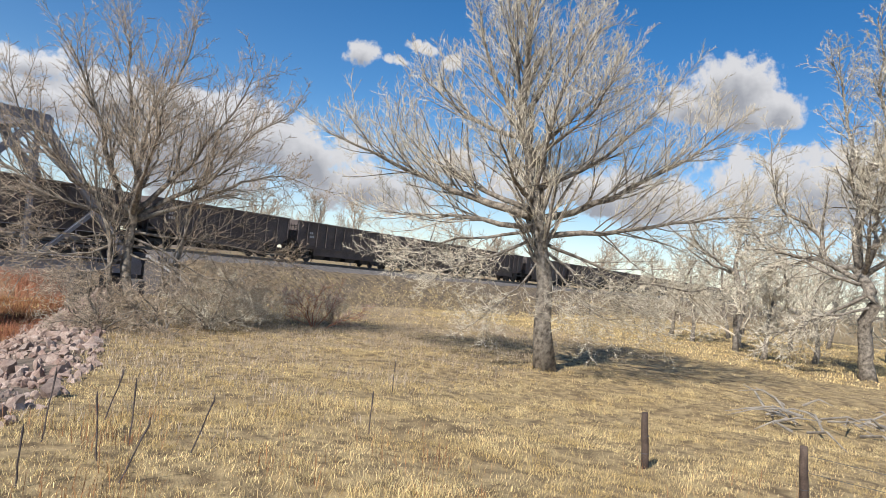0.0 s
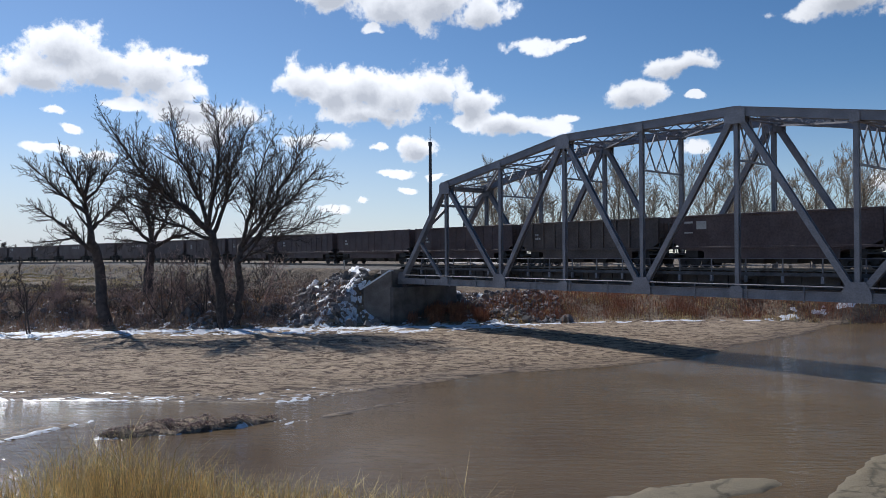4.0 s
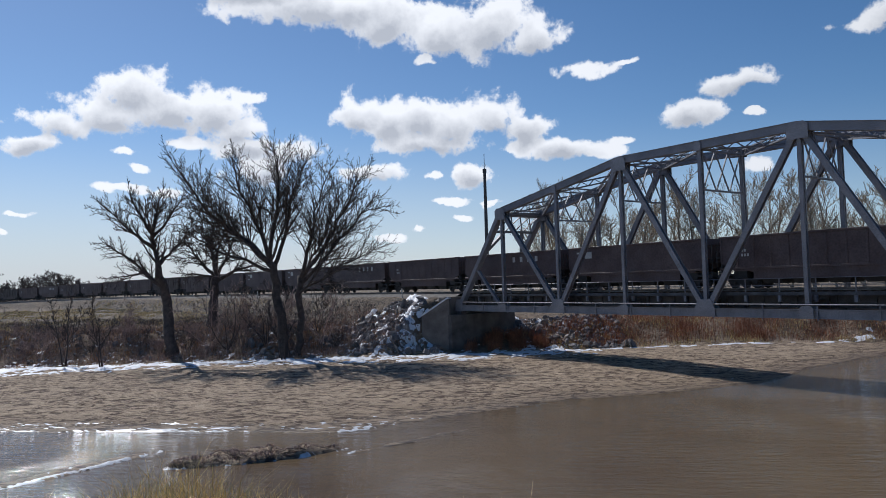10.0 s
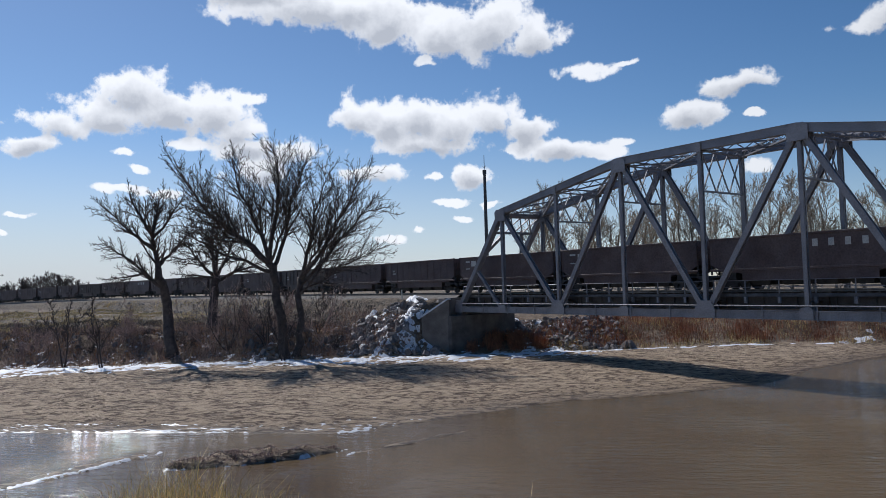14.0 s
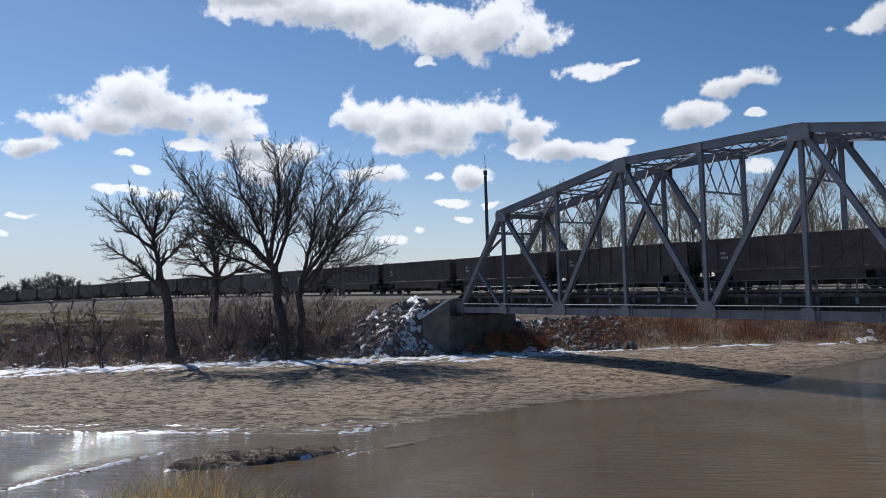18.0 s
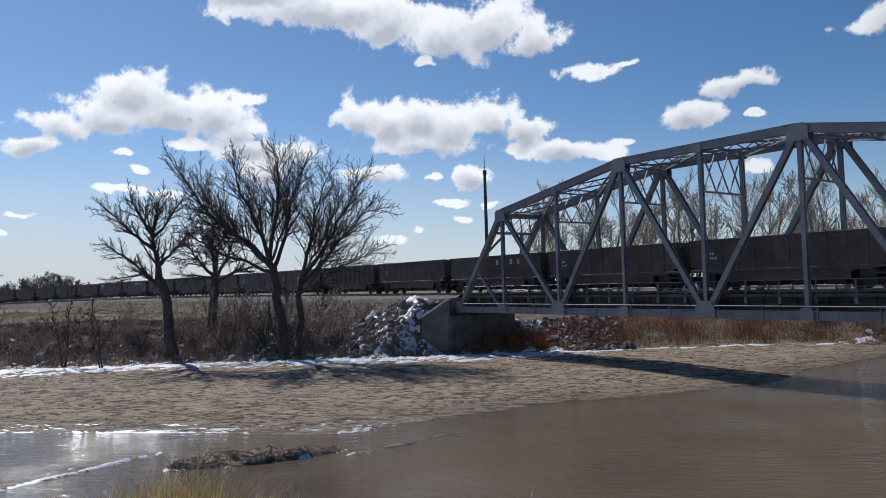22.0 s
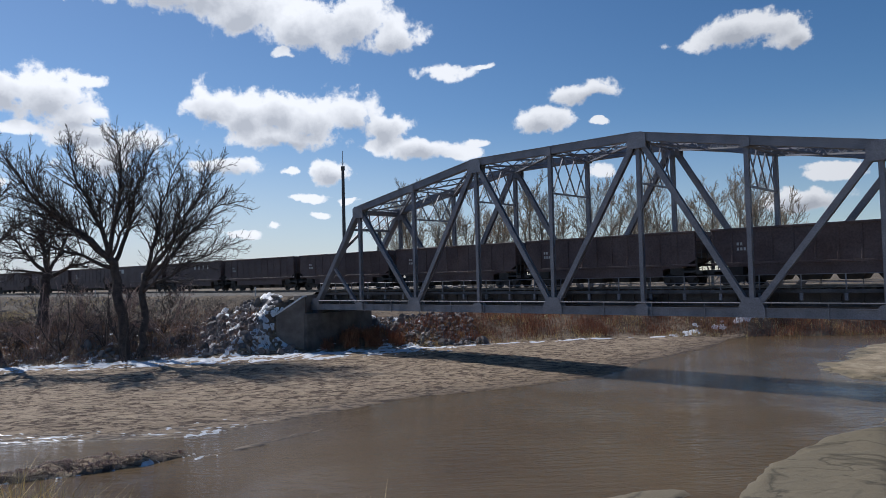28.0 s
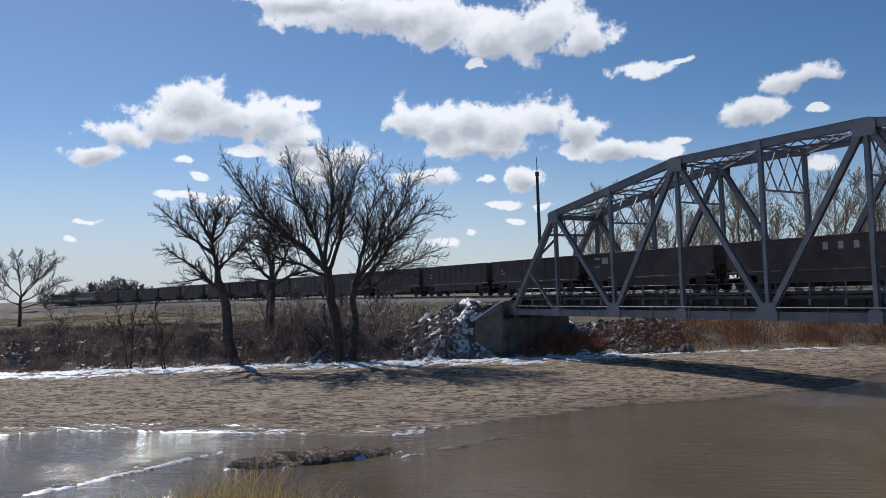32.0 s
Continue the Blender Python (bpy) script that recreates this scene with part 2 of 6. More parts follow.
# darkened so that far-bank trees read as backlit silhouettes; dead stalks share it
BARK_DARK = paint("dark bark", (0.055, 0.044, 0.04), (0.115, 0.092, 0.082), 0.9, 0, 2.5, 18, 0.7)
BARK_OLD = paint("furrowed grey brown bark", (0.09, 0.075, 0.058), (0.37, 0.32, 0.25), 0.95, 0, 4.5, 26, 1.0)
TWIG = paint("pale bare twigs", (0.46, 0.4, 0.29), (0.68, 0.61, 0.47), 0.85, 0, 1.5, 10, 0, per_island=0.35)
TWIG_GREY = paint("grey brown bare twigs", (0.29, 0.225, 0.155), (0.5, 0.405, 0.29), 0.85, 0, 1.5, 10, 0, per_island=0.4)
# twig colour lowered for the same backlit look; slope weeds share it
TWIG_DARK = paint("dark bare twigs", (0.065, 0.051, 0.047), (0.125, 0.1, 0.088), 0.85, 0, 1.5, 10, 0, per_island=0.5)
TWIG_BROWN = paint("purplish brown brush", (0.26, 0.18, 0.16), (0.44, 0.32, 0.27), 0.85, 0, 1.2, 10, 0, per_island=0.5)
TWIG_RED = paint("red willow twigs", (0.22, 0.082, 0.045), (0.42, 0.185, 0.095), 0.85, 0, 1.2, 10, 0, per_island=0.5)
GRASS = paint("dry straw grass", (0.46, 0.325, 0.125), (0.76, 0.6, 0.3), 0.9, 0, 0.6, 9, 0, per_island=0.5)
GRASS_RED = paint("rusty dry weeds", (0.26, 0.11, 0.045), (0.42, 0.22, 0.09), 0.9, 0, 0.7, 9, 0, per_island=0.5)
ROCK = paint("pinkish grey rip rap", (0.25, 0.16, 0.12), (0.5, 0.39, 0.315), 0.9, 0, 1.6, 14, 0.8, 0.35)
ROCK_DARK = paint("dark grey rip rap", (0.1, 0.092, 0.092), (0.25, 0.23, 0.222), 0.9, 0, 1.0, 9, 0.4, 0.4)
SNOW = paint("old snow", (0.75, 0.77, 0.8), (0.85, 0.86, 0.88), 0.6, 0, 2, 14, 0.2)
ICE = paint("thin grey ice", (0.42, 0.44, 0.46), (0.72, 0.73, 0.75), 0.4, 0, 3, 14, 0.2)
BALLAST = paint("grey ballast", (0.12, 0.11, 0.1), (0.21, 0.19, 0.175), 0.95, 0, 2, 18, 0.8)

# building tools
def mesh_object(name, verts, faces, material, smooth=False):
    me = bpy.data.meshes.new(name)
    me.from_pydata([tuple(v) for v in verts], [], [tuple(q) for q in faces])
    me.materials.append(material)
    if smooth:
        me.shade_smooth()
    me.update()
    return new(name, me)


def part(name, shape, material, parent, label="", smooth=False):
    """Link (verts, faces) as one mesh object under a thing or a part."""
    ob = mesh_object(name, shape[0], shape[1], material, smooth)
    ob.parent = parent
    if label:
        tagged(ob, label)
    return ob


def empty(name, m, label, category, group="", kind=""):
    ob = new(name)
    ob.matrix_world = m
    return tagged(ob, label, category, group, kind)


def join(*shapes):
    verts, faces = [], []
    for v, q in shapes:
        k = len(verts)
        verts += list(v)
        faces += [tuple(i + k for i in face) for face in q]
    return verts, faces


BOX_FACES = [(0, 3, 2, 1), (4, 5, 6, 7), (0, 1, 5, 4), (1, 2, 6, 5), (2, 3, 7, 6), (3, 0, 4, 7)]


def box(x0, x1, y0, y1, z0, z1):
    return [(x0, y0, z0), (x1, y0, z0), (x1, y1, z0), (x0, y1, z0), (x0, y0, z1), (x1, y0, z1), (x1, y1, z1), (x0, y1, z1)], list(BOX_FACES)


def bevel_box(x0, x1, y0, y1, z0, z1, r=0.02):
    """A box with chamfered long edges on all sides."""
    v, q = [], []
    for z, i in ((z0, r), (z0 + r, 0), (z1 - r, 0), (z1, r)):
        for x, y in ((x0 + i + r, y0 + i), (x1 - i - r, y0 + i), (x1 - i, y0 + i + r), (x1 - i, y1 - i - r), (x1 - i - r, y1 - i), (x0 + i + r, y1 - i), (x0 + i, y1 - i - r), (x0 + i, y0 + i + r)):
            v.append((x, y, z))
    for k in range(3):
        for j in range(8):
            a, b = k * 8 + j, k * 8 + (j + 1) % 8
            q.append((a, b, b + 8, a + 8))
    q += [tuple(range(7, -1, -1)), tuple(range(24, 32))]
    return v, q


def beam(a, b, wide, deep, side=(0, 1, 0)):
    """A bar from a to b; wide is across 'side', deep is at right angles to both."""
    a, b = Vector(a), Vector(b)
    d = (b - a).normalized()
    s = Vector(side)
    s = (s - d * s.dot(d)).normalized()
    u = d.cross(s)
    v = []
    for p in (a, b):
        for i, j in ((-1, -1), (1, -1), (1, 1), (-1, 1)):
            v.append(tuple(p + s * (i * wide / 2) + u * (j * deep / 2)))
    return v, [(0, 3, 2, 1), (4, 5, 6, 7), (0, 1, 5, 4), (1, 2, 6, 5), (2, 3, 7, 6), (3, 0, 4, 7)]


def laced(a, b, wide, deep, side=(0, 1, 0), step=0.45):
    """Two channels joined by zigzag lacing bars: wide across 'side', deep in the plane of the truss."""
    a, b = Vector(a), Vector(b)
    d = (b - a).normalized()
    s = Vector(side)
    s = (s - d * s.dot(d)).normalized()
    u = d.cross(s)
    shapes = []
    for k in (-1, 1):
        o = s * (k * (wide / 2 - 0.03))
        shapes.append(beam(a + o, b + o, 0.05, deep, side))
        for j in (-1, 1):
            o2 = s * (k * (wide / 2 - 0.06)) + u * (j * (deep / 2 - 0.02))
            shapes.append(beam(a + o2, b + o2, 0.11, 0.035, side))
    length = (b - a).length
    n = max(2, int(length / step))
    for j in (-1, 1):
        for i in range(n):
            p = a + d * (length * i / n) + u * (j * deep / 2) + s * ((-1) ** i * (wide / 2 - 0.06))
            q = a + d * (length * (i + 1) / n) + u * (j * deep / 2) + s * ((-1) ** (i + 1) * (wide / 2 - 0.06))
            shapes.append(beam(p, q, 0.06, 0.015, u.cross(d)))
    return join(*shapes)


def tube(points, radii, sides=5, cap=True):
    v, q = [], []
    n = len(points)
    up = Vector((0.31, 0.17, 0.93))
    for i, (p, r) in enumerate(zip(points, radii)):
        d = (Vector(points[min(i + 1, n - 1)]) - Vector(points[max(i - 1, 0)])).normalized()
        s = d.cross(up)
        if s.length < 1e-3:
            s = d.cross(Vector((1, 0, 0)))
        s.normalize()
        t = d.cross(s)
        for k in range(sides):
            c = 2 * math.pi * k / sides
            v.append(tuple(Vector(p) + s * (r * math.cos(c)) + t * (r * math.sin(c))))
    for i in range(n - 1):
        for k in range(sides):
            a, b = i * sides + k, i * sides + (k + 1) % sides
            q.append((a, b, b + sides, a + sides))
    if cap:
        q += [tuple(range(sides - 1, -1, -1)), tuple(range((n - 1) * sides, n * sides))]
    return v, q


def cylinder(a, b, r, sides=12):
    return tube([a, b], [r, r], sides)

# plan: the track runs along x at y = 51.6; the river crosses it; water level is z = 0
TRACK_Y, RAIL_Z = 51.6, 6.85


def track(s):
    """Place and heading of the track at s metres along it: straight over the bridge, bending towards the near side far to the left."""
    if s > -90:
        return s, TRACK_Y, RAIL_Z, 0.0
    drop = 0.00006 * max(0.0, -150 - max(s, -330)) ** 2
    a = min(-90 - s, 240.0) / 740
    x, y = -90 - 740 * math.sin(a), TRACK_Y - 740 * (1 - math.cos(a))
    rest = max(0.0, -330 - s)
    return x - rest * math.cos(a), y - rest * math.sin(a), RAIL_Z - drop, math.degrees(a)


def track_off(x, y):
    """Distance from the track's axis and the rail's height there."""
    s = np.where(x > -90, x, -90 - 740 * np.arcsin(np.clip((-90 - x) / 740, 0, 0.3185)))
    a = np.clip(-90 - s, 0, 240.0) / 740
    ty = TRACK_Y - 740 * (1 - np.cos(a)) - np.where(x < -321.8, (-321.8 - x) * math.tan(240 / 740), 0)
    drop = 0.00006 * np.maximum(0, -150 - np.maximum(s, -330)) ** 2
    return np.abs(y - ty) * np.cos(a), RAIL_Z - drop


def smooth(e0, e1, v):
    t = np.clip((v - e0) / (e1 - e0), 0, 1)
    return t * t * (3 - 2 * t)


def waves(x, y, seed, size, octaves=4):
    """Cheap smooth noise from sums of sines, -1 to 1."""
    rng = np.random.RandomState(seed)
    out, amp, total = 0, 1.0, 0
    for _ in range(octaves):
        for _ in range(3):
            a, p = rng.uniform(0, 2 * np.pi, 2)
            out = out + amp * np.sin((x * np.cos(a) + y * np.sin(a)) * 2 * np.pi / size + p)
            total += amp
        amp, size = amp * 0.55, size * 0.47
    return out / total * 1.6


BANK_A, BANK_B = np.array((-87.0, 7.6)), np.array((-35.6, 85.0))
BANK_D = (BANK_B - BANK_A) / np.linalg.norm(BANK_B - BANK_A)


def left_off(x, y):
    """Metres beyond the far bank's toe (positive: on the bank)."""
    return -(x - BANK_A[0]) * BANK_D[1] + (y - BANK_A[1]) * BANK_D[0] + 0.55 * np.maximum(0, y - 80)


TOE = ((-60, -14), (-5, -11), (5, -8.5), (12, -4.5), (20, 1.0), (30, 9.5), (43, 20.8), (60, 33), (90, 45), (200, 60), (3000, 400))
TOP = ((-60, -9), (-5, -7), (5, -2.5), (9.8, 2.1), (11.2, 3.7), (21.5, 12.5), (42, 25.5), (60, 38), (90, 52), (200, 70), (3000, 415))
SHORE = ((-60, -16), (0, -14), (12, -8), (20, -3.7), (24, -4.15), (31, -4.2), (36.5, -4.9), (45.3, -4.9), (53, -3.4), (64, 0.2), (79, 1.9), (95, 4.4), (114, 10.4), (130, 18), (200, 60), (3000, 400))
SAND = ((-60, -72), (4.4, -50.5), (12, -42.8), (18.5, -35.8), (27, -34.9), (35, -34.0), (42, -31.0), (49.5, -28.9), (57, -30.1), (60, -30.6), (73, -30.1), (83, -32), (89, -31), (200, 20), (3000, 240))

BAR_L = ((-60, -12), (10, -8.4), (19, -9.1), (23, -9.75), (31, -10.7), (37.5, -10.2), (40, -9.3), (42.2, -8.2), (43, -7.5))
BAR_R = ((-60, -9), (10, -6.6), (20, -5.6), (22.4, -5.15), (27, -4.95), (32, -6.1), (34, -6.5), (40, -7.6), (42.2, -8.2), (43, -9))


def along(table, y):
    return np.interp(y, [p[0] for p in table], [p[1] for p in table])


def height(x, y):
    """Height of the bare ground."""
    x, y = np.asarray(x, float), np.asarray(y, float)
    n1, n2 = waves(x, y, 3, 14), waves(x, y, 5, 2.6)
    bed = np.full_like(x, -0.5)
    # the flat sandbar on the far side
    lsand = x + n1 * 0.35 + n2 * 0.12
    sand = 0.07 + 0.3 * smooth(0, 14, along(SAND, y) - lsand) + n2 * 0.03
    h = np.where(lsand < along(SAND, y) + 1.3, -0.5 + (sand + 0.5) * smooth(-1.3, 0.3, along(SAND, y) - lsand), bed)
    # ridges scoured into it by high water, running with the river
    u, v = x * BANK_D[0] + y * BANK_D[1], -x * BANK_D[1] + y * BANK_D[0]
    ridge = waves(u * 0.3 + 1.2 * np.sin(v * 0.35), v + 0.5 * np.sin(u * 0.4), 6, 1.9, 3)
    h = h + smooth(0.5, 3, along(SAND, y) - lsand) * 0.13 * (1 - np.minimum(1, np.abs(ridge) * 1.6)) ** 2 * (0.7 + 0.4 * n1)
    # the far bank
    d = left_off(x, y) + n1 * 0.9
    h = h + smooth(0, 9, d) * (2.7 + 0.25 * n1 + 0.1 * n2) + np.clip(d - 9, 0, 60) * 0.012
    # the near side: beach, brush flat, rip-rap slope, terrace
    rs = x - along(SHORE, y) + n1 * 0.25 + n2 * 0.04
    beach = -0.5 + smooth(-0.6, 0.5, rs) * 0.8 + smooth(0, 12, rs) * 0.6 + n2 * 0.04 + n1 * 0.06
    h = np.where(rs > -1.6, np.maximum(h, beach), h)
    toe, top = along(TOE, y), along(TOP, y)
    f = np.clip((x - toe) / (top - toe), 0, 1)
    terrace = 4.3 - 0.9 * smooth(6, 30, np.hypot(x, y)) - 0.4 * smooth(40, 90, x)
    h = h + smooth(0, 1, f) * (terrace + 0.12 * n1 * f - h)
    # the mound on which the camera stands
    r = np.hypot(x + 2.2, y + 1.2)
    h = h + smooth(7.2, 3.4, r) * np.maximum(0, 6.45 - h)
    # the wet bar beside the beach, its little channel, and bars further off
    wob = 0.15 * n1 + 0.12 * n2
    inside = np.minimum(x - along(BAR_L, y), along(BAR_R, y) - x) + wob
    flatbar = -0.5 + 0.56 * smooth(-1.0, 0.6, inside) + (0.03 * waves(x, y, 8, 3.2) + 0.015 * n2)
    h = np.where((h < 0.12) & (y < 43), np.maximum(h, flatbar), h)
    bar = lambda cx, cy, rx, ry, a: 1 - np.hypot(((x - cx) * math.cos(a) + (y - cy) * math.sin(a)) / rx, (-(x - cx) * math.sin(a) + (y - cy) * math.cos(a)) / ry) + 0.22 * n1 + 0.12 * n2
    for cx, cy, rx, ry, a, z in ((-11.6, 75, 6.6, 20.0, 0.0, 0.2), (-12.8, 22.0, 0.95, 5.6, -0.36, 0.06), (-7.0, 48.3, 0.85, 7.2, -0.27, 0.1), (-36.6, 5.6, 0.9, 5.2, 0.3, 0.05), (-31.0, 21.0, 0.5, 4.6, 0.05, 0.015)):
        h = np.where(h < z, np.maximum(h, -0.5 + (z + 0.5) * smooth(-0.25, 0.35, bar(cx, cy, rx, ry, a)) + 0.03 * n2), h)
    clump = bar(-33.3, 12.4, 1.15, 4.9, -0.28)
    h = np.where(clump > -0.25, np.maximum(h, -0.5 + 0.62 * smooth(-0.2, 0.3, clump) + smooth(0.0, 0.5, clump) * (0.13 + 0.24 * waves(x, y, 9, 1.7))), h)
    # the railway's embankment, open where the bridge stands
    off, rail = track_off(x, y)
    bank = rail - 0.62 - np.clip(off - 3.3, 0, 100) / 1.75 + 0.12 * n1 + 0.08 * n2
    gap = smooth(-64.4, -67.6, x) + smooth(32.5, 37.0, x)
    h = np.where(off < 30, np.maximum(h, h + (bank - h) * gap * (bank > h)), h)
    return h


def axis(breaks):
    out = []
    for a, b, step in breaks:
        out += list(np.arange(a, b, step))
    return np.array(out + [breaks[-1][1]])


GX = axis(((-4000, -1000, 300), (-1000, -300, 50), (-300, -130, 6), (-130, -95, 1.6), (-95, -72, 0.5), (-72, -30, 0.3), (-30, -14, 0.6), (-14, 0, 0.3), (0, 60, 0.6), (60, 130, 1.6), (130, 300, 8), (300, 1000, 70), (1000, 4000, 300)))
GY = axis(((-4000, -200, 400), (-200, -30, 10), (-30, 0, 1.5), (0, 44, 0.3), (44, 62, 0.45), (62, 110, 1.5), (110, 300, 8), (300, 1000, 70), (1000, 4000, 300)))
gx, gy = np.meshgrid(GX, GY)
gz = height(gx, gy)
nx, ny = len(GX), len(GY)
idx = np.arange(nx * ny).reshape(ny, nx)
faces = np.stack([idx[:-1, :-1], idx[:-1, 1:], idx[1:, 1:], idx[1:, :-1]], -1).reshape(-1, 4)


def ground_material():
    m = bpy.data.materials.new("river ground")
    m.use_nodes = True
    n, l = m.node_tree.nodes, m.node_tree.links
    b = n["Principled BSDF"]
    b.inputs["Roughness"].default_value = 0.95
    geo = n.new("ShaderNodeNewGeometry")
    attr = n.new("ShaderNodeAttribute")
    attr.attribute_name = "cover"

    def noise_of(scale, detail=5.0):
        t = n.new("ShaderNodeTexNoise")
        t.inputs["Scale"].default_value, t.inputs["Detail"].default_value = scale, detail
        l.new(geo.outputs["Position"], t.inputs["Vector"])
        return t.outputs["Fac"]

    def ramp_of(src, c0, c1, p0=0.35, p1=0.65):
        r = n.new("ShaderNodeValToRGB")
        r.color_ramp.elements[0].position, r.color_ramp.elements[0].color = p0, (*c0, 1)
        r.color_ramp.elements[1].position, r.color_ramp.elements[1].color = p1, (*c1, 1)
        l.new(src, r.inputs["Fac"])
        return r.outputs["Color"]

    def mixed(fac, a, c):
        x = n.new("ShaderNodeMix")
        x.data_type = "RGBA"
        l.new(fac, x.inputs["Factor"])
        l.new(a, x.inputs["A"])
        l.new(c, x.inputs["B"])
        return x.outputs["Result"]

    big, mid, fine = noise_of(0.35), noise_of(2.2), noise_of(22.0)
    # streaks that run with the river
    swing, turn = n.new("ShaderNodeVectorRotate"), n.new("ShaderNodeMapping")
    swing.rotation_type = "Z_AXIS"
    swing.inputs["Angle"].default_value = radians(-56)
    turn.inputs["Scale"].default_value = (0.5, 1.6, 1.0)
    l.new(geo.outputs["Position"], swing.inputs["Vector"])
    l.new(swing.outputs["Vector"], turn.inputs["Vector"])
    streak = n.new("ShaderNodeTexNoise")
    streak.inputs["Scale"].default_value, streak.inputs["Detail"].default_value, streak.inputs["Roughness"].default_value, streak.inputs["Distortion"].default_value = 1.4, 7.0, 0.64, 1.5
    l.new(turn.outputs["Vector"], streak.inputs["Vector"])
    # the dark end paints the ridges' shade into the sand colour
    scoured = ramp_of(streak.outputs["Fac"], (0.12, 0.08, 0.054), (0.46, 0.35, 0.24), 0.44, 0.52)
    clean = ramp_of(mid, (0.33, 0.26, 0.165), (0.5, 0.41, 0.28))
    damp = n.new("ShaderNodeMix")
    damp.data_type, damp.blend_type = "RGBA", "MULTIPLY"
    damp.inputs["Factor"].default_value = 1.0
    l.new(clean, damp.inputs["A"])
    l.new(ramp_of(big, (0.62, 0.6, 0.56), (1, 1, 1), 0.38, 0.52), damp.inputs["B"])
    sand = mixed(attr.outputs["Alpha"], damp.outputs["Result"], scoured)
    # the dark end stands in for shaded gaps between the blades
    straw = ramp_of(mid, (0.15, 0.1, 0.045), (0.42, 0.31, 0.15))
    rust = ramp_of(mid, (0.24, 0.12, 0.055), (0.36, 0.22, 0.1))
    dirt = ramp_of(mid, (0.07, 0.058, 0.048), (0.19, 0.15, 0.112))
    split = n.new("ShaderNodeSeparateColor")
    l.new(attr.outputs["Color"], split.inputs["Color"])
    col = mixed(split.outputs["Red"], sand, straw)
    col = mixed(split.outputs["Green"], col, rust)
    col = mixed(split.outputs["Blue"], col, dirt)
    # wet sand near the water darkens by its own moisture
    sep, mr = n.new("ShaderNodeSeparateXYZ"), n.new("ShaderNodeMapRange")
    l.new(geo.outputs["Position"], sep.inputs["Vector"])
    l.new(sep.outputs["Z"], mr.inputs["Value"])
    mr.inputs["From Min"].default_value, mr.inputs["From Max"].default_value = 0.02, 0.22
    wet = n.new("ShaderNodeMix")
    wet.data_type, wet.blend_type = "RGBA", "MULTIPLY"
    wet.inputs["Factor"].default_value = 1.0
    l.new(col, wet.inputs["A"])
    l.new(ramp_of(mr.outputs["Result"], (0.5, 0.47, 0.44), (1, 1, 1), 0.0, 1.0), wet.inputs["B"])
    # silt left in swirls where the stream has run over the bars
    swirl, hub, reach, curl = n.new("ShaderNodeTexNoise"), n.new("ShaderNodeVectorMath"), n.new("ShaderNodeVectorMath"), n.new("ShaderNodeMath")
    swirl.inputs["Scale"].default_value, swirl.inputs["Detail"].default_value, swirl.inputs["Distortion"].default_value = 0.28, 3.0, 1.2
    l.new(geo.outputs["Position"], swirl.inputs["Vector"])
    hub.operation, reach.operation, curl.operation = "MULTIPLY_ADD", "LENGTH", "MULTIPLY_ADD"
    hub.inputs[1].default_value, hub.inputs[2].default_value = (1.0, 0.45, 0.0), (7.0, -12.9, 0.0)
    l.new(geo.outputs["Position"], hub.inputs[0])
    l.new(hub.outputs["Vector"], reach.inputs[0])
    curl.inputs[1].default_value = 0.14
    l.new(reach.outputs["Value"], curl.inputs[0])
    l.new(swirl.outputs["Fac"], curl.inputs[2])
    rings = n.new("ShaderNodeMath")
    rings.operation = "PINGPONG"
    rings.inputs[1].default_value = 0.13
    l.new(curl.outputs["Value"], rings.inputs[0])
    ringy = n.new("ShaderNodeMath")
    ringy.operation = "MULTIPLY"
    ringy.inputs[1].default_value = 7.7
    l.new(rings.outputs["Value"], ringy.inputs[0])
    silt = ramp_of(ringy.outputs["Value"], (0.095, 0.077, 0.047), (0.21, 0.172, 0.11), 0.0, 0.3)
    low = n.new("ShaderNodeMapRange")
    low.inputs["From Min"].default_value, low.inputs["From Max"].default_value, low.inputs["To Min"].default_value, low.inputs["To Max"].default_value = 0.13, 0.2, 1.0, 0.0
    l.new(sep.outputs["Z"], low.inputs["Value"])
    silty = n.new("ShaderNodeMath")
    silty.operation = "MULTIPLY"
    l.new(low.outputs["Result"], silty.inputs[0])
    near = n.new("ShaderNodeMapRange")
    near.inputs["From Min"].default_value, near.inputs["From Max"].default_value = -30.0, -22.0
    l.new(sep.outputs["X"], near.inputs["Value"])
    l.new(near.outputs["Result"], silty.inputs[1])
    silted = mixed(silty.outputs["Value"], wet.outputs["Result"], silt)
    grain = n.new("ShaderNodeMix")
    grain.data_type, grain.blend_type = "RGBA", "OVERLAY"
    grain.inputs["Factor"].default_value = 0.5
    l.new(silted, grain.inputs["A"])
    l.new(fine, grain.inputs["B"])
    l.new(grain.outputs["Result"], b.inputs["Base Color"])
    # scoured streaks and prints on the open sand, soft lumps elsewhere
    bp, bp2 = n.new("ShaderNodeBump"), n.new("ShaderNodeBump")
    bp.inputs["Strength"].default_value, bp.inputs["Distance"].default_value = 1.0, 0.4
    bp2.inputs["Strength"].default_value, bp2.inputs["Distance"].default_value = 0.6, 0.04
    relief = n.new("ShaderNodeMath")
    relief.operation = "MULTIPLY"
    l.new(streak.outputs["Fac"], relief.inputs[0])
    l.new(attr.outputs["Alpha"], relief.inputs[1])
    swell = n.new("ShaderNodeMath")
    swell.operation = "MULTIPLY"
    l.new(ringy.outputs["Value"], swell.inputs[0])
    l.new(silty.outputs["Value"], swell.inputs[1])
    both = n.new("ShaderNodeMath")
    both.operation = "MULTIPLY_ADD"
    both.inputs[1].default_value = 0.05
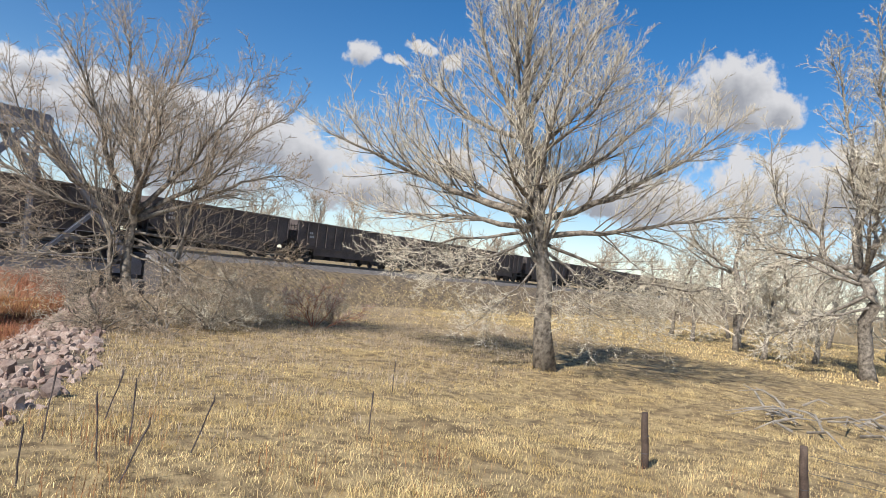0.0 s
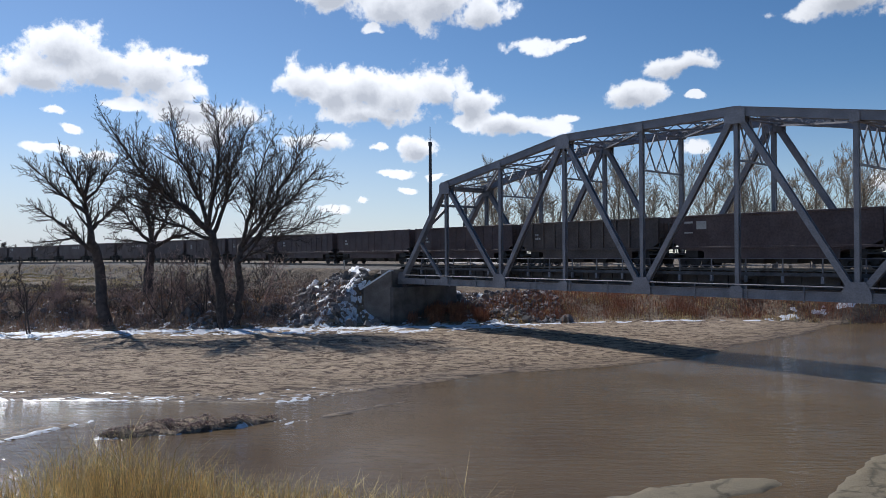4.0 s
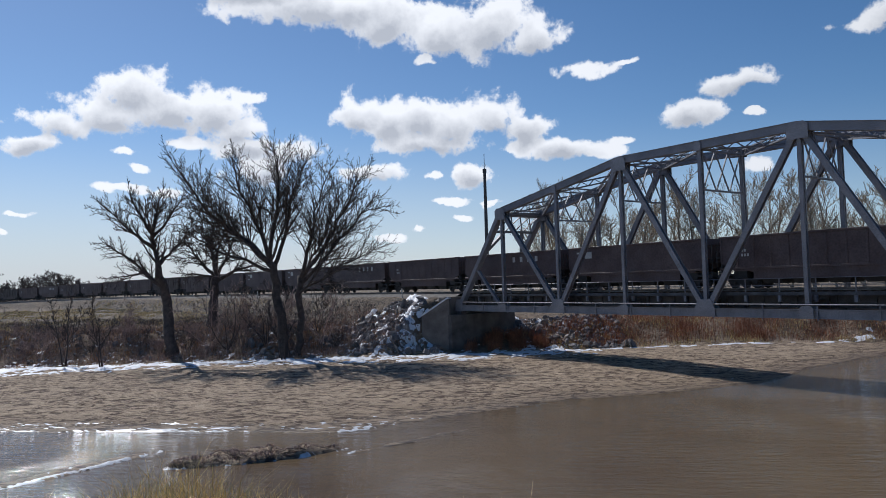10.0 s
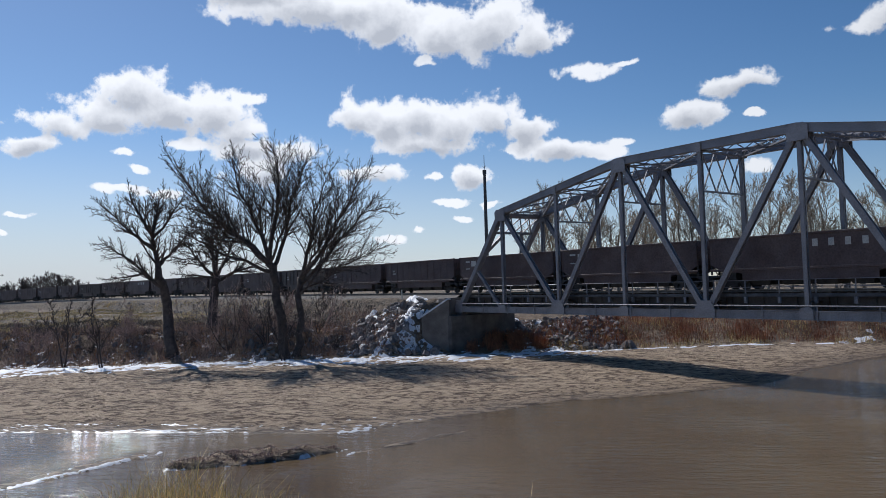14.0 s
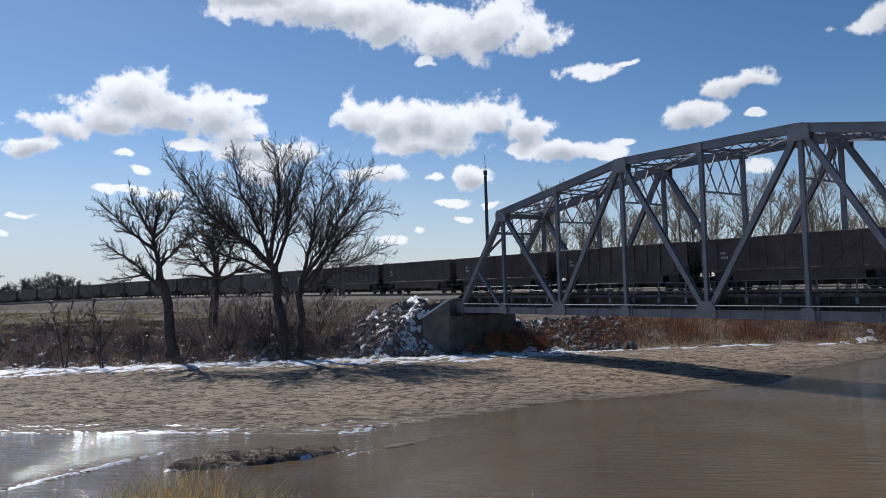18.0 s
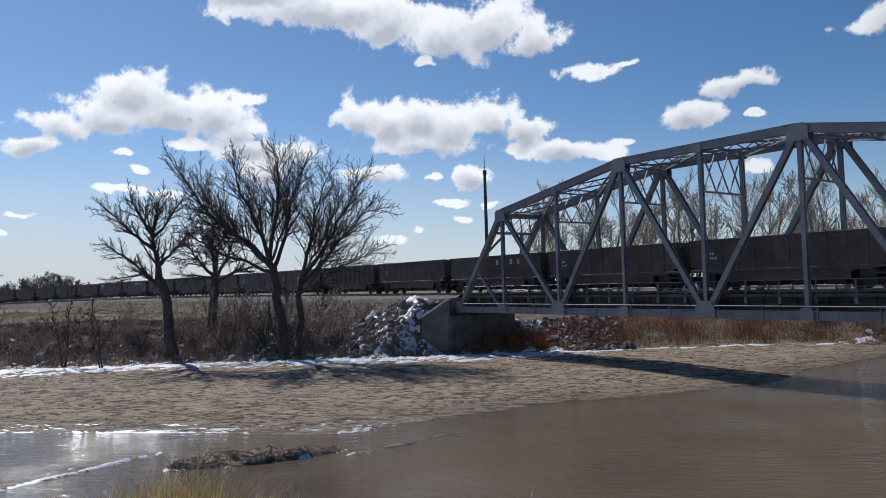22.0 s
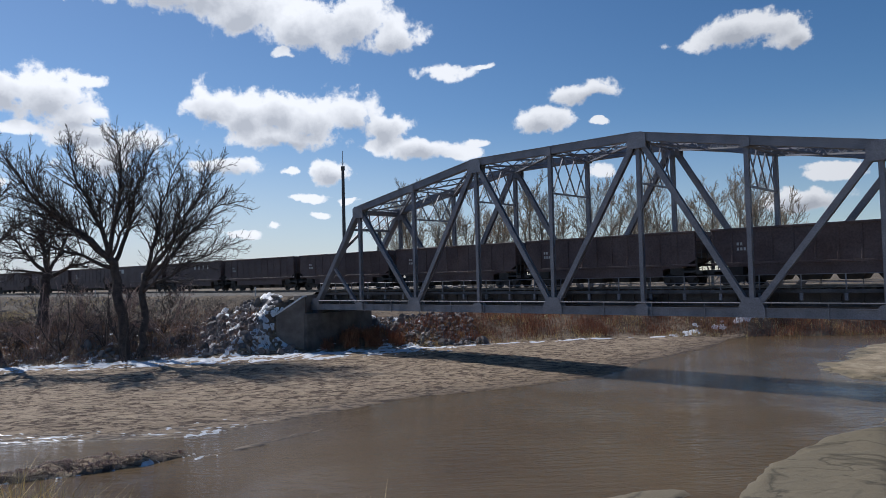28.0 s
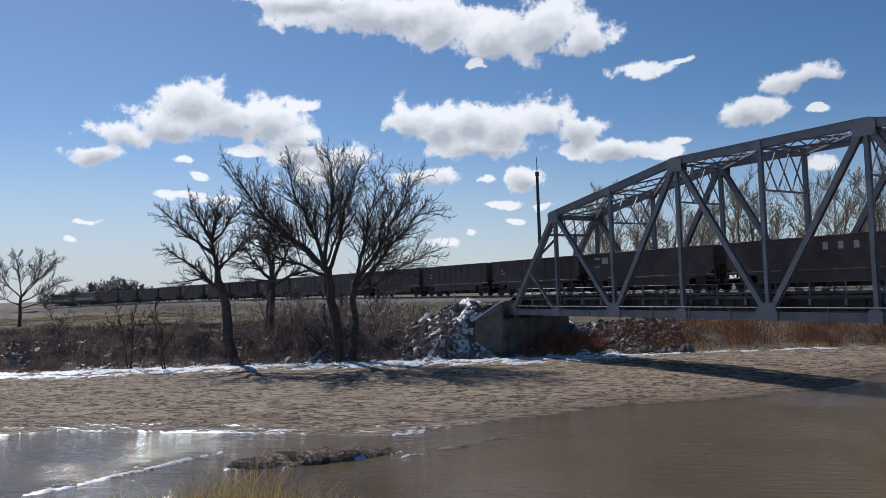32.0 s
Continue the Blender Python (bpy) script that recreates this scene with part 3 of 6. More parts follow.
    l.new(swell.outputs["Value"], both.inputs[0])
    l.new(relief.outputs["Value"], both.inputs[2])
    relief = both
    l.new(relief.outputs["Value"], bp.inputs["Height"])
    l.new(fine, bp2.inputs["Height"])
    l.new(bp.outputs["Normal"], bp2.inputs["Normal"])
    l.new(bp2.outputs["Normal"], b.inputs["Normal"])
    gloss = n.new("ShaderNodeMapRange")
    gloss.inputs["From Min"].default_value, gloss.inputs["From Max"].default_value, gloss.inputs["To Min"].default_value, gloss.inputs["To Max"].default_value = 0.0, 0.14, 0.55, 0.95
    l.new(sep.outputs["Z"], gloss.inputs["Value"])
    l.new(gloss.outputs["Result"], b.inputs["Roughness"])
    return m


ground = mesh_object("ground", np.stack([gx, gy, gz], -1).reshape(-1, 3).tolist(), faces.tolist(), ground_material(), True)
tagged(ground, "sandy river banks, dry grass terrace and railway embankment", "ground", kind="structure")


def cover(x, y, z):
    """How much straw, rust-red growth and bare dirt cover the sand; dirt also paints shade between rip-rap rocks."""
    n1, n2 = waves(x, y, 11, 9), waves(x, y, 13, 3)
    toe, top = along(TOE, y), along(TOP, y)
    f = (x - toe) / (top - toe)
    straw = smooth(0.6, 1.1, f + 0.15 * n2)
    rust = smooth(-1.5, -0.4, f + 0.8 * smooth(27, 42, y) + 0.35 * n1) * smooth(1.0, 0.5, f) * smooth(2, 12, x - along(SHORE, y) + n1 * 3)
    d = left_off(x, y)
    rust = np.maximum(rust, smooth(0.5, 3, d + n1) * smooth(40, 10, d) * 0.75 * (0.6 + 0.4 * n2))
    straw = np.maximum(straw, smooth(0.1, 0.6, waves(x, y, 17, 5)) * rust * (d < 0) * 0.7)
    straw = np.maximum(straw, smooth(10, 30, d + 6 * n1) * (0.45 + 0.5 * n2))
    dirty = smooth(6, 12, d) * (0.62 + 0.3 * waves(x, y, 19, 5))
    off, rail = track_off(x, y)
    dirt = smooth(24, 7, off + 2 * n1) * smooth(2.2, 3.6, z) * (0.62 + 0.25 * n2 + 0.3 * (x < -60))
    dirt = np.maximum(dirt, np.maximum(dirty, smooth(0, 2, d) * 0.6))
    # dark dirt colour under the rip-rap, painted as shade in the gaps
    dirt = np.maximum(dirt, smooth(-0.15, 0.1, f) * smooth(1.1, 0.95, f) * 0.9)
    scour = 0.22 + 0.78 * smooth(-20, -27, x)
    return np.stack([np.clip(straw, 0, 1), np.clip(rust, 0, 1), np.clip(dirt, 0, 1), scour], -1)


attr = ground.data.color_attributes.new("cover", "FLOAT_COLOR", "POINT")
attr.data.foreach_set("color", cover(gx, gy, gz).astype(np.float32).ravel())


def water_material():
    m = bpy.data.materials.new("muddy river water")
    m.use_nodes = True
    n, l = m.node_tree.nodes, m.node_tree.links
    b = n["Principled BSDF"]
    b.inputs["Roughness"].default_value, b.inputs["IOR"].default_value, b.inputs["Specular IOR Level"].default_value = 0.07, 1.33, 0.34
    geo = n.new("ShaderNodeNewGeometry")
    big = n.new("ShaderNodeTexNoise")
    big.inputs["Scale"].default_value, big.inputs["Detail"].default_value = 0.09, 4
    ramp = n.new("ShaderNodeValToRGB")
    ramp.color_ramp.elements[0].position, ramp.color_ramp.elements[0].color = 0.35, (0.11, 0.073, 0.039, 1)
    ramp.color_ramp.elements[1].position, ramp.color_ramp.elements[1].color = 0.7, (0.165, 0.116, 0.066, 1)
    l.new(geo.outputs["Position"], big.inputs["Vector"])
    l.new(big.outputs["Fac"], ramp.inputs["Fac"])
    l.new(ramp.outputs["Color"], b.inputs["Base Color"])
    swing, stretch = n.new("ShaderNodeVectorRotate"), n.new("ShaderNodeMapping")
    swing.rotation_type = "Z_AXIS"
    swing.inputs["Angle"].default_value = radians(-45)
    stretch.inputs["Scale"].default_value = (0.6, 2.0, 1.0)
    l.new(geo.outputs["Position"], swing.inputs["Vector"])
    l.new(swing.outputs["Vector"], stretch.inputs["Vector"])
    t = n.new("ShaderNodeTexNoise")
    t.inputs["Scale"].default_value, t.inputs["Detail"].default_value = 1.2, 7
    l.new(stretch.outputs["Vector"], t.inputs["Vector"])
    bp = n.new("ShaderNodeBump")
    bp.inputs["Strength"].default_value, bp.inputs["Distance"].default_value = 1.0, 0.09
    # finer ripples in drifting patches
    fine, patch = n.new("ShaderNodeTexNoise"), n.new("ShaderNodeTexNoise")
    fine.inputs["Scale"].default_value, fine.inputs["Detail"].default_value = 4.5, 3
    patch.inputs["Scale"].default_value, patch.inputs["Detail"].default_value = 0.16, 4
    l.new(stretch.outputs["Vector"], fine.inputs["Vector"])
    l.new(geo.outputs["Position"], patch.inputs["Vector"])
    calm = n.new("ShaderNodeMapRange")
    calm.inputs["From Min"].default_value, calm.inputs["From Max"].default_value = 0.42, 0.6
    l.new(patch.outputs["Fac"], calm.inputs["Value"])
    ripple = n.new("ShaderNodeMath")
    ripple.operation = "MULTIPLY"
    l.new(fine.outputs["Fac"], ripple.inputs[0])
    l.new(calm.outputs["Result"], ripple.inputs[1])
    add = n.new("ShaderNodeMath")
    add.operation = "MULTIPLY_ADD"
    add.inputs[1].default_value = 0.7
    l.new(ripple.outputs["Value"], add.inputs[0])
    l.new(t.outputs["Fac"], add.inputs[2])
    l.new(add.outputs["Value"], bp.inputs["Height"])
    l.new(bp.outputs["Normal"], b.inputs["Normal"])
    return m


wx, wy = np.meshgrid(np.linspace(-200, 160, 73), np.linspace(-120, 260, 77))
wi = np.arange(wx.size).reshape(wx.shape)
water = mesh_object("water", np.stack([wx, wy, np.zeros_like(wx)], -1).reshape(-1, 3).tolist(), np.stack([wi[:-1, :-1], wi[:-1, 1:], wi[1:, 1:], wi[1:, :-1]], -1).reshape(-1, 4).tolist(), water_material(), True)
tagged(water, "shallow muddy brown river with small ripples", "river", kind="structure")

# the railway bridge: a long span with a bent top chord and a shorter flat one, meeting on a pier
NEAR_Y, FAR_Y = 48.75, 54.45
CHORD_Z = 4.76
bridge_x, PANEL, PANEL_S = -63.26, 7.71, 8.27
short_x = bridge_x + 8 * PANEL + 0.64


def gusset(x, y, z, w, h, clip=0.3):
    """A plate with cut corners, standing in the plane of the truss."""
    pts = [(-w / 2, -h / 2), (w / 2, -h / 2), (w / 2, h * clip), (w / 2 - w * 0.2, h / 2), (-w / 2 + w * 0.2, h / 2), (-w / 2, h * clip)]
    v = [(x + a, y - 0.012, z + b) for a, b in pts] + [(x + a, y + 0.012, z + b) for a, b in pts]
    n = len(pts)
    return v, [tuple(range(n)), tuple(range(2 * n - 1, n - 1, -1))] + [(i, i + n, (i + 1) % n + n, (i + 1) % n) for i in range(n)]


def truss_span(name, x0, panel, count, tops, label):
    """One through-truss span; tops gives the height of the top chord's back at each inner panel point."""
    thing = empty(name, pose(x0, 0, 0), label, "railway bridge")
    zc = CHORD_Z + 0.36
    L = [(i * panel, zc) for i in range(count + 1)]
    U = [None] + [(i * panel, CHORD_Z + tops[i - 1] - 0.3) for i in range(1, count)] + [None]
    for y in (NEAR_Y, FAR_Y):
        out = -1 if y == NEAR_Y else 1
        q = lambda p, dy=0.0: (p[0], y + dy, p[1])
        for i in range(count):
            shape = [beam((L[i][0] + 0.02, y + k * 0.2, zc), (L[i + 1][0] - 0.02, y + k * 0.2, zc), 0.06, 0.62) for k in (-1, 1)]
            shape += [beam((L[i][0] + 0.02, y + k * 0.24, zc + j * 0.28), (L[i + 1][0] - 0.02, y + k * 0.24, zc + j * 0.28), 0.16, 0.03) for k in (-1, 1) for j in (-1, 1)]
            shape += [box(L[i][0] + panel * j / 4 - 0.05, L[i][0] + panel * j / 4 + 0.05, y + k * 0.235 - 0.012, y + k * 0.235 + 0.012, zc - 0.29, zc + 0.29) for k in (-1, 1) for j in (1, 2, 3)]
            part("bottom_chord", join(*shape), STEEL, thing)
        for i in range(1, count - 1):
            a, b = Vector(q(U[i])), Vector(q(U[i + 1]))
            shape = [beam(a, b, 0.5, 0.6), beam(a + Vector((0, 0, 0.31)), b + Vector((0, 0, 0.31)), 0.64, 0.03)]
            part("top_chord", join(*shape), STEEL, thing)
        for i, j in ((0, 1), (count, count - 1)):
            a, b = Vector(q((L[i][0] + (0.35 if i == 0 else -0.35), zc))), Vector(q(U[j]))
            shape = [beam(a, b, 0.5, 0.52), beam(a, b, 0.62, 0.44)]
            part("end_post", join(*shape), STEEL, thing)
            mid = a.lerp(b, 0.42)
            part("brace", beam(mid, (L[j][0] + (-0.5 if i == 0 else 0.5), y, zc + 0.15), 0.3, 0.26), STEEL, thing)
        for i in range(1, count):
            part("vertical_post", laced(q(L[i]), q(U[i]), 0.36, 0.3), STEEL, thing)
        for i in range(1, count - 1):
            a, b = (U[i], L[i + 1]) if i % 2 else (L[i], U[i + 1])
            wide = 0.4
            part("diagonal", join(beam(q(a, -0.17), q(b, -0.17), 0.07, wide), beam(q(a, 0.17), q(b, 0.17), 0.07, wide), beam(q(a), q(b), 0.3, 0.05)), STEEL, thing)
        for i in range(1, count):
            for k in (-1, 1):
                if i % 2:
                    part("gusset_plate", gusset(U[i][0], y + k * 0.335, U[i][1] - 0.32, 1.5, 1.2, 0.3), STEEL, thing)
                    part("gusset_plate", gusset(L[i][0], y + k * 0.335, zc + 0.12, 0.95, 0.85), STEEL, thing)
                else:
                    part("gusset_plate", gusset(L[i][0], y + k * 0.335, zc + 0.35, 1.75, 1.3, -0.05), STEEL, thing)
                    part("gusset_plate", gusset(U[i][0], y + k * 0.335, U[i][1] - 0.1, 0.6, 0.7), STEEL, thing)
        for i in (0, count):
            part("bearing_plate", gusset(L[i][0] + (0.5 if i == 0 else -0.5), y + out * 0.335, zc + 0.3, 1.3, 1.3, 0.1), STEEL, thing)
            part("bearing", join(box(L[i][0] + (0.1 if i == 0 else -0.9), L[i][0] + (0.9 if i == 0 else -0.1), y - 0.35, y + 0.35, CHORD_Z - 0.3, CHORD_Z)), STEEL_DARK, thing)
        part("pipe", cylinder((0.2, y + out * 0.3, CHORD_Z + 1.0), (count * panel - 0.2, y + out * 0.3, CHORD_Z + 1.0), 0.045, 8), STEEL, thing)
        for i in range(count * 2):
            part("pipe_bracket", box(i * panel / 2 + 0.7, i * panel / 2 + 0.76, y + out * 0.3 - 0.03, y + out * 0.3 + 0.03, CHORD_Z - 0.05, CHORD_Z + 0.97), STEEL, thing)
    # cross bracing overhead
    mid_y = (NEAR_Y + FAR_Y) / 2
    for i in range(1, count):
        z = U[i][1] - 0.02
        x = U[i][0]
        part("top_strut", join(beam((x, NEAR_Y + 0.25, z + 0.12), (x, FAR_Y - 0.25, z + 0.12), 0.2, 0.1, (1, 0, 0)), beam((x, NEAR_Y + 0.25, z - 0.28), (x, FAR_Y - 0.25, z - 0.28), 0.2, 0.1, (1, 0, 0)), *[beam((x, NEAR_Y + 0.25 + (FAR_Y - NEAR_Y - 0.5) * k / 8, z + 0.12 - 0.4 * (k % 2)), (x, NEAR_Y + 0.25 + (FAR_Y - NEAR_Y - 0.5) * (k + 1) / 8, z - 0.28 + 0.4 * (k % 2)), 0.08, 0.05, (1, 0, 0)) for k in range(8)]), STEEL, thing)
        low = max(RAIL_Z + 6.6, z - 3.4)
        if z - low > 1.2 and 1 < i < count - 1:
            shape = [beam((x, NEAR_Y + 0.2, low), (x, FAR_Y - 0.2, low), 0.12, 0.14, (1, 0, 0))]
            ys = np.linspace(NEAR_Y + 0.2, FAR_Y - 0.2, 4)
            for k in range(3):
                for a, b in ((low, z - 0.3), (z - 0.3, low)):
                    shape.append(beam((x, ys[k], a), (x, ys[k + 1], b), 0.08, 0.1, (1, 0, 0)))
            part("sway_frame", join(*shape), STEEL, thing)
        elif 1 < i < count - 1:
            for y, s in ((NEAR_Y, 1), (FAR_Y, -1)):
                part("knee_brace", beam((x, y, z - 1.9), (x, y + s * 1.5, z - 0.2), 0.14, 0.16, (1, 0, 0)), STEEL, thing)
        if i < count - 1:
            for s in (0, 1):
                a, b = (NEAR_Y, FAR_Y) if s else (FAR_Y, NEAR_Y)
                p, r = Vector((x, a, z + 0.1)), Vector((U[i + 1][0], b, U[i + 1][1] + 0.08))
                part("lateral_brace", laced(p - Vector((0, 0, 0.25)), r - Vector((0, 0, 0.25)), 0.6, 0.2, (0, 0, 1), 0.6), STEEL, thing)
    for i, j in ((0, 1), (count, count - 1)):
        a, b = Vector((L[i][0], 0, zc)), Vector((U[j][0], 0, U[j][1]))
        for t, depth in ((0.97, 0.5), (0.8, 0.25)):
            p = a.lerp(b, t)
            part("portal_strut", beam((p.x, NEAR_Y + 0.3, p.z), (p.x, FAR_Y - 0.3, p.z), 0.3, depth, (1, 0, 0)), STEEL, thing)
        hi, lo = a.lerp(b, 0.95), a.lerp(b, 0.8)
        for k in range(4):
            ya, yb = NEAR_Y + 0.3 + (FAR_Y - NEAR_Y - 0.6) * k / 4, NEAR_Y + 0.3 + (FAR_Y - NEAR_Y - 0.6) * (k + 1) / 4
            part("portal_lattice", join(beam((hi.x, ya, hi.z), (lo.x, yb, lo.z), 0.1, 0.1, (1, 0, 0)), beam((lo.x, ya, lo.z), (hi.x, yb, hi.z), 0.1, 0.1, (1, 0, 0))), STEEL, thing)
        for y, s in ((NEAR_Y, 1), (FAR_Y, -1)):
            p, r = a.lerp(b, 0.58), a.lerp(b, 0.79)
            part("knee_brace", beam((p.x, y + s * 0.2, p.z), (r.x, y + s * 1.6, r.z), 0.3, 0.3, (1, 0, 0)), STEEL, thing)
    # floor: cross beams, plate stringers with stiffeners, sleepers, rails, walkway and railing
    for i in range(count + 1):
        x = L[i][0] + (0.55 if i == 0 else -0.55 if i == count else 0)
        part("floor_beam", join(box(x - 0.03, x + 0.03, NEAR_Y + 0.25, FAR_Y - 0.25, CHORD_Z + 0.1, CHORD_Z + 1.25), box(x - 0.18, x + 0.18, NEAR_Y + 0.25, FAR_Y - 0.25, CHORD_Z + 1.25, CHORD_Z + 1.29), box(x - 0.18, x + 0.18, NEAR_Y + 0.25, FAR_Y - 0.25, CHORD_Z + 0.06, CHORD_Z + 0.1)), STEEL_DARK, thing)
    for y in (mid_y - 1.0, mid_y + 1.0):
        for i in range(count):
            x, r = L[i][0] + 0.6, L[i + 1][0] - 0.6 if i == count - 1 else L[i + 1][0] + 0.5
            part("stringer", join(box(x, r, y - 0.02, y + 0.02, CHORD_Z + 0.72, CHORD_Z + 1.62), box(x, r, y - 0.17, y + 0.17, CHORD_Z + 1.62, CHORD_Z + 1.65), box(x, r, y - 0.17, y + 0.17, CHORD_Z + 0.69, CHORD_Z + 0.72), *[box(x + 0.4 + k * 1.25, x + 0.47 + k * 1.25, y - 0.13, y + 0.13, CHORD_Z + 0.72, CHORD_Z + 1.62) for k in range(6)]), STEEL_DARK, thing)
    n = int(count * panel / 0.62)
    sleeper = box(-0.12, 0.12, mid_y - 1.5, mid_y + 1.5, CHORD_Z + 1.66, CHORD_Z + 1.9)
    first = part("sleeper", sleeper, WOOD, thing)
    for k in range(1, n):
        ob = new("sleeper", first.data)
        ob.parent, ob.location = thing, (k * 0.62 + 0.3, 0, 0)
    first.location = (0.3, 0, 0)
    for y in (NEAR_Y + 0.95, FAR_Y - 0.95):
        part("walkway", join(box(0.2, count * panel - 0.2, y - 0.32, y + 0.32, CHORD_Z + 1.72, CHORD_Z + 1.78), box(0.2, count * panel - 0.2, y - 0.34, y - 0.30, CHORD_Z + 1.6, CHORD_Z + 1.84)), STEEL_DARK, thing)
        yy = y - 0.3 if y < mid_y else y + 0.3
        for z in (CHORD_Z + 2.3, CHORD_Z + 2.8):
            part("handrail", cylinder((0.2, yy, z), (count * panel - 0.2, yy, z), 0.028, 6), STEEL, thing)
        for k in range(int(count * panel / 2.57) + 1):
            x = 0.25 + k * 2.57
            part("railing_post", join(box(x - 0.035, x + 0.035, yy - 0.035, yy + 0.035, CHORD_Z + 1.3, CHORD_Z + 2.82), box(x - 0.1, x + 0.1, yy - 0.1, yy + 0.1, CHORD_Z + 1.15, CHORD_Z + 1.6)), STEEL, thing)
    return thing


truss_span("truss_bridge_span", bridge_x, PANEL, 8, [10.6, 12.0, 13.42, 13.42, 13.42, 12.0, 10.6], "long grey steel through-truss span with a bent top chord")
truss_span("truss_bridge_span", short_x, PANEL_S, 4, [10.15, 10.15, 10.15], "shorter grey steel through-truss span with a flat top chord")

# pier and abutments
pier_x = bridge_x + 8 * PANEL + 0.32
pier = empty("bridge_pier", pose(pier_x, 0, 0), "brown stained concrete bridge pier on the sandbar", "bridge pier")


def taper(x0, x1, y0, y1, z0, z1, ix, iy):
    v = [(x0 - ix, y0 - iy, z0), (x1 + ix, y0 - iy, z0), (x1 + ix, y1 + iy, z0), (x0 - ix, y1 + iy, z0), (x0, y0, z1), (x1, y0, z1), (x1, y1, z1), (x0, y1, z1)]
    return v, list(BOX_FACES)


part("shaft", taper(-1.28, 1.28, 47.75, 55.45, -1.0, 4.12, 0.25, 0.3), PIER, pier)
part("cap", bevel_box(-1.32, 1.32, 47.7, 55.5, 4.12, 4.46, 0.04), PIER, pier)
for name, x, s in (("left", bridge_x, -1), ("right", short_x + 4 * PANEL_S, 1)):
    ab = empty("bridge_abutment", pose(x, 0, 0), "concrete bridge abutment with a sloping wing wall", "abutment")
    lo, hi = sorted((-s * 0.9, s * 1.6))
    # the seat's colour already holds the shade below the bearings
    part("seat", bevel_box(lo, hi, 47.0, 56.2, -0.6, 4.46, 0.04), CONCRETE_SHADE, ab)
    lo, hi = sorted((s * 0.55, s * 1.6))
    part("back_wall", bevel_box(lo, hi, 47.2, 56.0, 4.46, 6.35, 0.04), CONCRETE, ab)
    for y, out in ((47.3, -1), (55.9, 1)):
        # each wing wall flares back into the bank and steps down with it
        a, b = Vector((-s * 0.35, y, 0)), Vector((s * 2.4, y + out * 1.75, 0))
        side = (b - a).normalized().cross(Vector((0, 0, 1))) * 0.24
        c = a.lerp(b, 0.06)
        edge = [(a, -0.6), (b, -0.6), (b, 4.35), (c, 6.2), (a, 6.2)]
        v = [(*(p - side).xy, z) for p, z in edge] + [(*(p + side).xy, z) for p, z in edge]
        part("wing_wall", (v, [tuple(range(5)), tuple(range(9, 4, -1))] + [(i, i + 5, (i + 1) % 5 + 5, (i + 1) % 5) for i in range(5)]), CONCRETE, ab)
        part("coping", join(beam((*c.xy, 6.25), (*b.xy, 4.4), 0.74, 0.16, (*side.normalized().xy, 0)), beam((*a.xy, 6.25), (*c.xy, 6.25), 0.74, 0.16, (*side.normalized().xy, 0))), SNOW if s < 0 and out < 0 else CONCRETE_PALE, ab, "pale frosted coping" if s < 0 and out < 0 else "")

# track: rails and ballast
def sweep(name, profile, s0, s1, step, material, label, category, closed=True):
    v, q = [], []
    n = int((s1 - s0) / step) + 1
    k = len(profile)
    for i in range(n):
        x, y, z, a = track(s0 + (s1 - s0) * i / (n - 1))
        c, sn = math.cos(radians(a)), math.sin(radians(a))
        for b, h in profile:
            v.append((x - b * sn, y + b * c, z + h))
    for i in range(n - 1):
        for j in range(k if closed else k - 1):
            a, b = i * k + j, i * k + (j + 1) % k
            q.append((a, a + k, b + k, b))
    ob = mesh_object(name, v, q, material)
    return tagged(ob, label, category, kind="structure")


for b in (-0.75, 0.75):
    sweep("rail", [(b - 0.07, -0.17), (b - 0.07, -0.14), (b - 0.02, -0.12), (b - 0.035, -0.03), (b - 0.035, 0), (b + 0.035, 0), (b + 0.035, -0.03), (b + 0.02, -0.12), (b + 0.07, -0.14), (b + 0.07, -0.17)], -900, 900, 9.0, RAIL, "worn steel running rail", "rail")
for s0, s1 in ((-900, -64.4), (short_x + 4 * PANEL_S + 1.2, 900)):
    sweep("ballast", [(-3.4, -1.0), (-1.7, -0.22), (1.7, -0.22), (3.4, -1.0)], s0, s1, 3.0, BALLAST, "grey crushed-stone track ballast", "ballast", False)

# the coal train: open-top hopper cars, two locomotives at its tail
CAR = 15.8
SPEED = 15.58


def wheelset_truck(parent, x, name="truck"):
    t = part(name, join(*[join(bevel_box(x - 1.25, x + 1.25, s * 0.98 - 0.08, s * 0.98 + 0.08, 0.5, 0.72, 0.03), box(x - 0.45, x + 0.45, s * 0.98 - 0.1, s * 0.98 + 0.1, 0.28, 0.62), box(x - 1.1, x - 0.72, s * 0.98 - 0.1, s * 0.98 + 0.1, 0.36, 0.6), box(x + 0.72, x + 1.1, s * 0.98 - 0.1, s * 0.98 + 0.1, 0.36, 0.6)) for s in (-1, 1)], box(x - 0.3, x + 0.3, -0.95, 0.95, 0.55, 0.85)), CAR_BLACK, parent)
    for dx in (-0.89, 0.89):
        for s in (-1, 1):
            part("wheel", join(cylinder((x + dx, s * 0.68, 0.42), (x + dx, s * 0.82, 0.42), 0.42, 20), cylinder((x + dx, s * 0.82, 0.42), (x + dx, s * 1.0, 0.42), 0.12, 8)), CAR_BLACK, t)
        part("axle", cylinder((x + dx, -0.7, 0.42), (x + dx, 0.7, 0.42), 0.08, 8), CAR_BLACK, t)
    return t


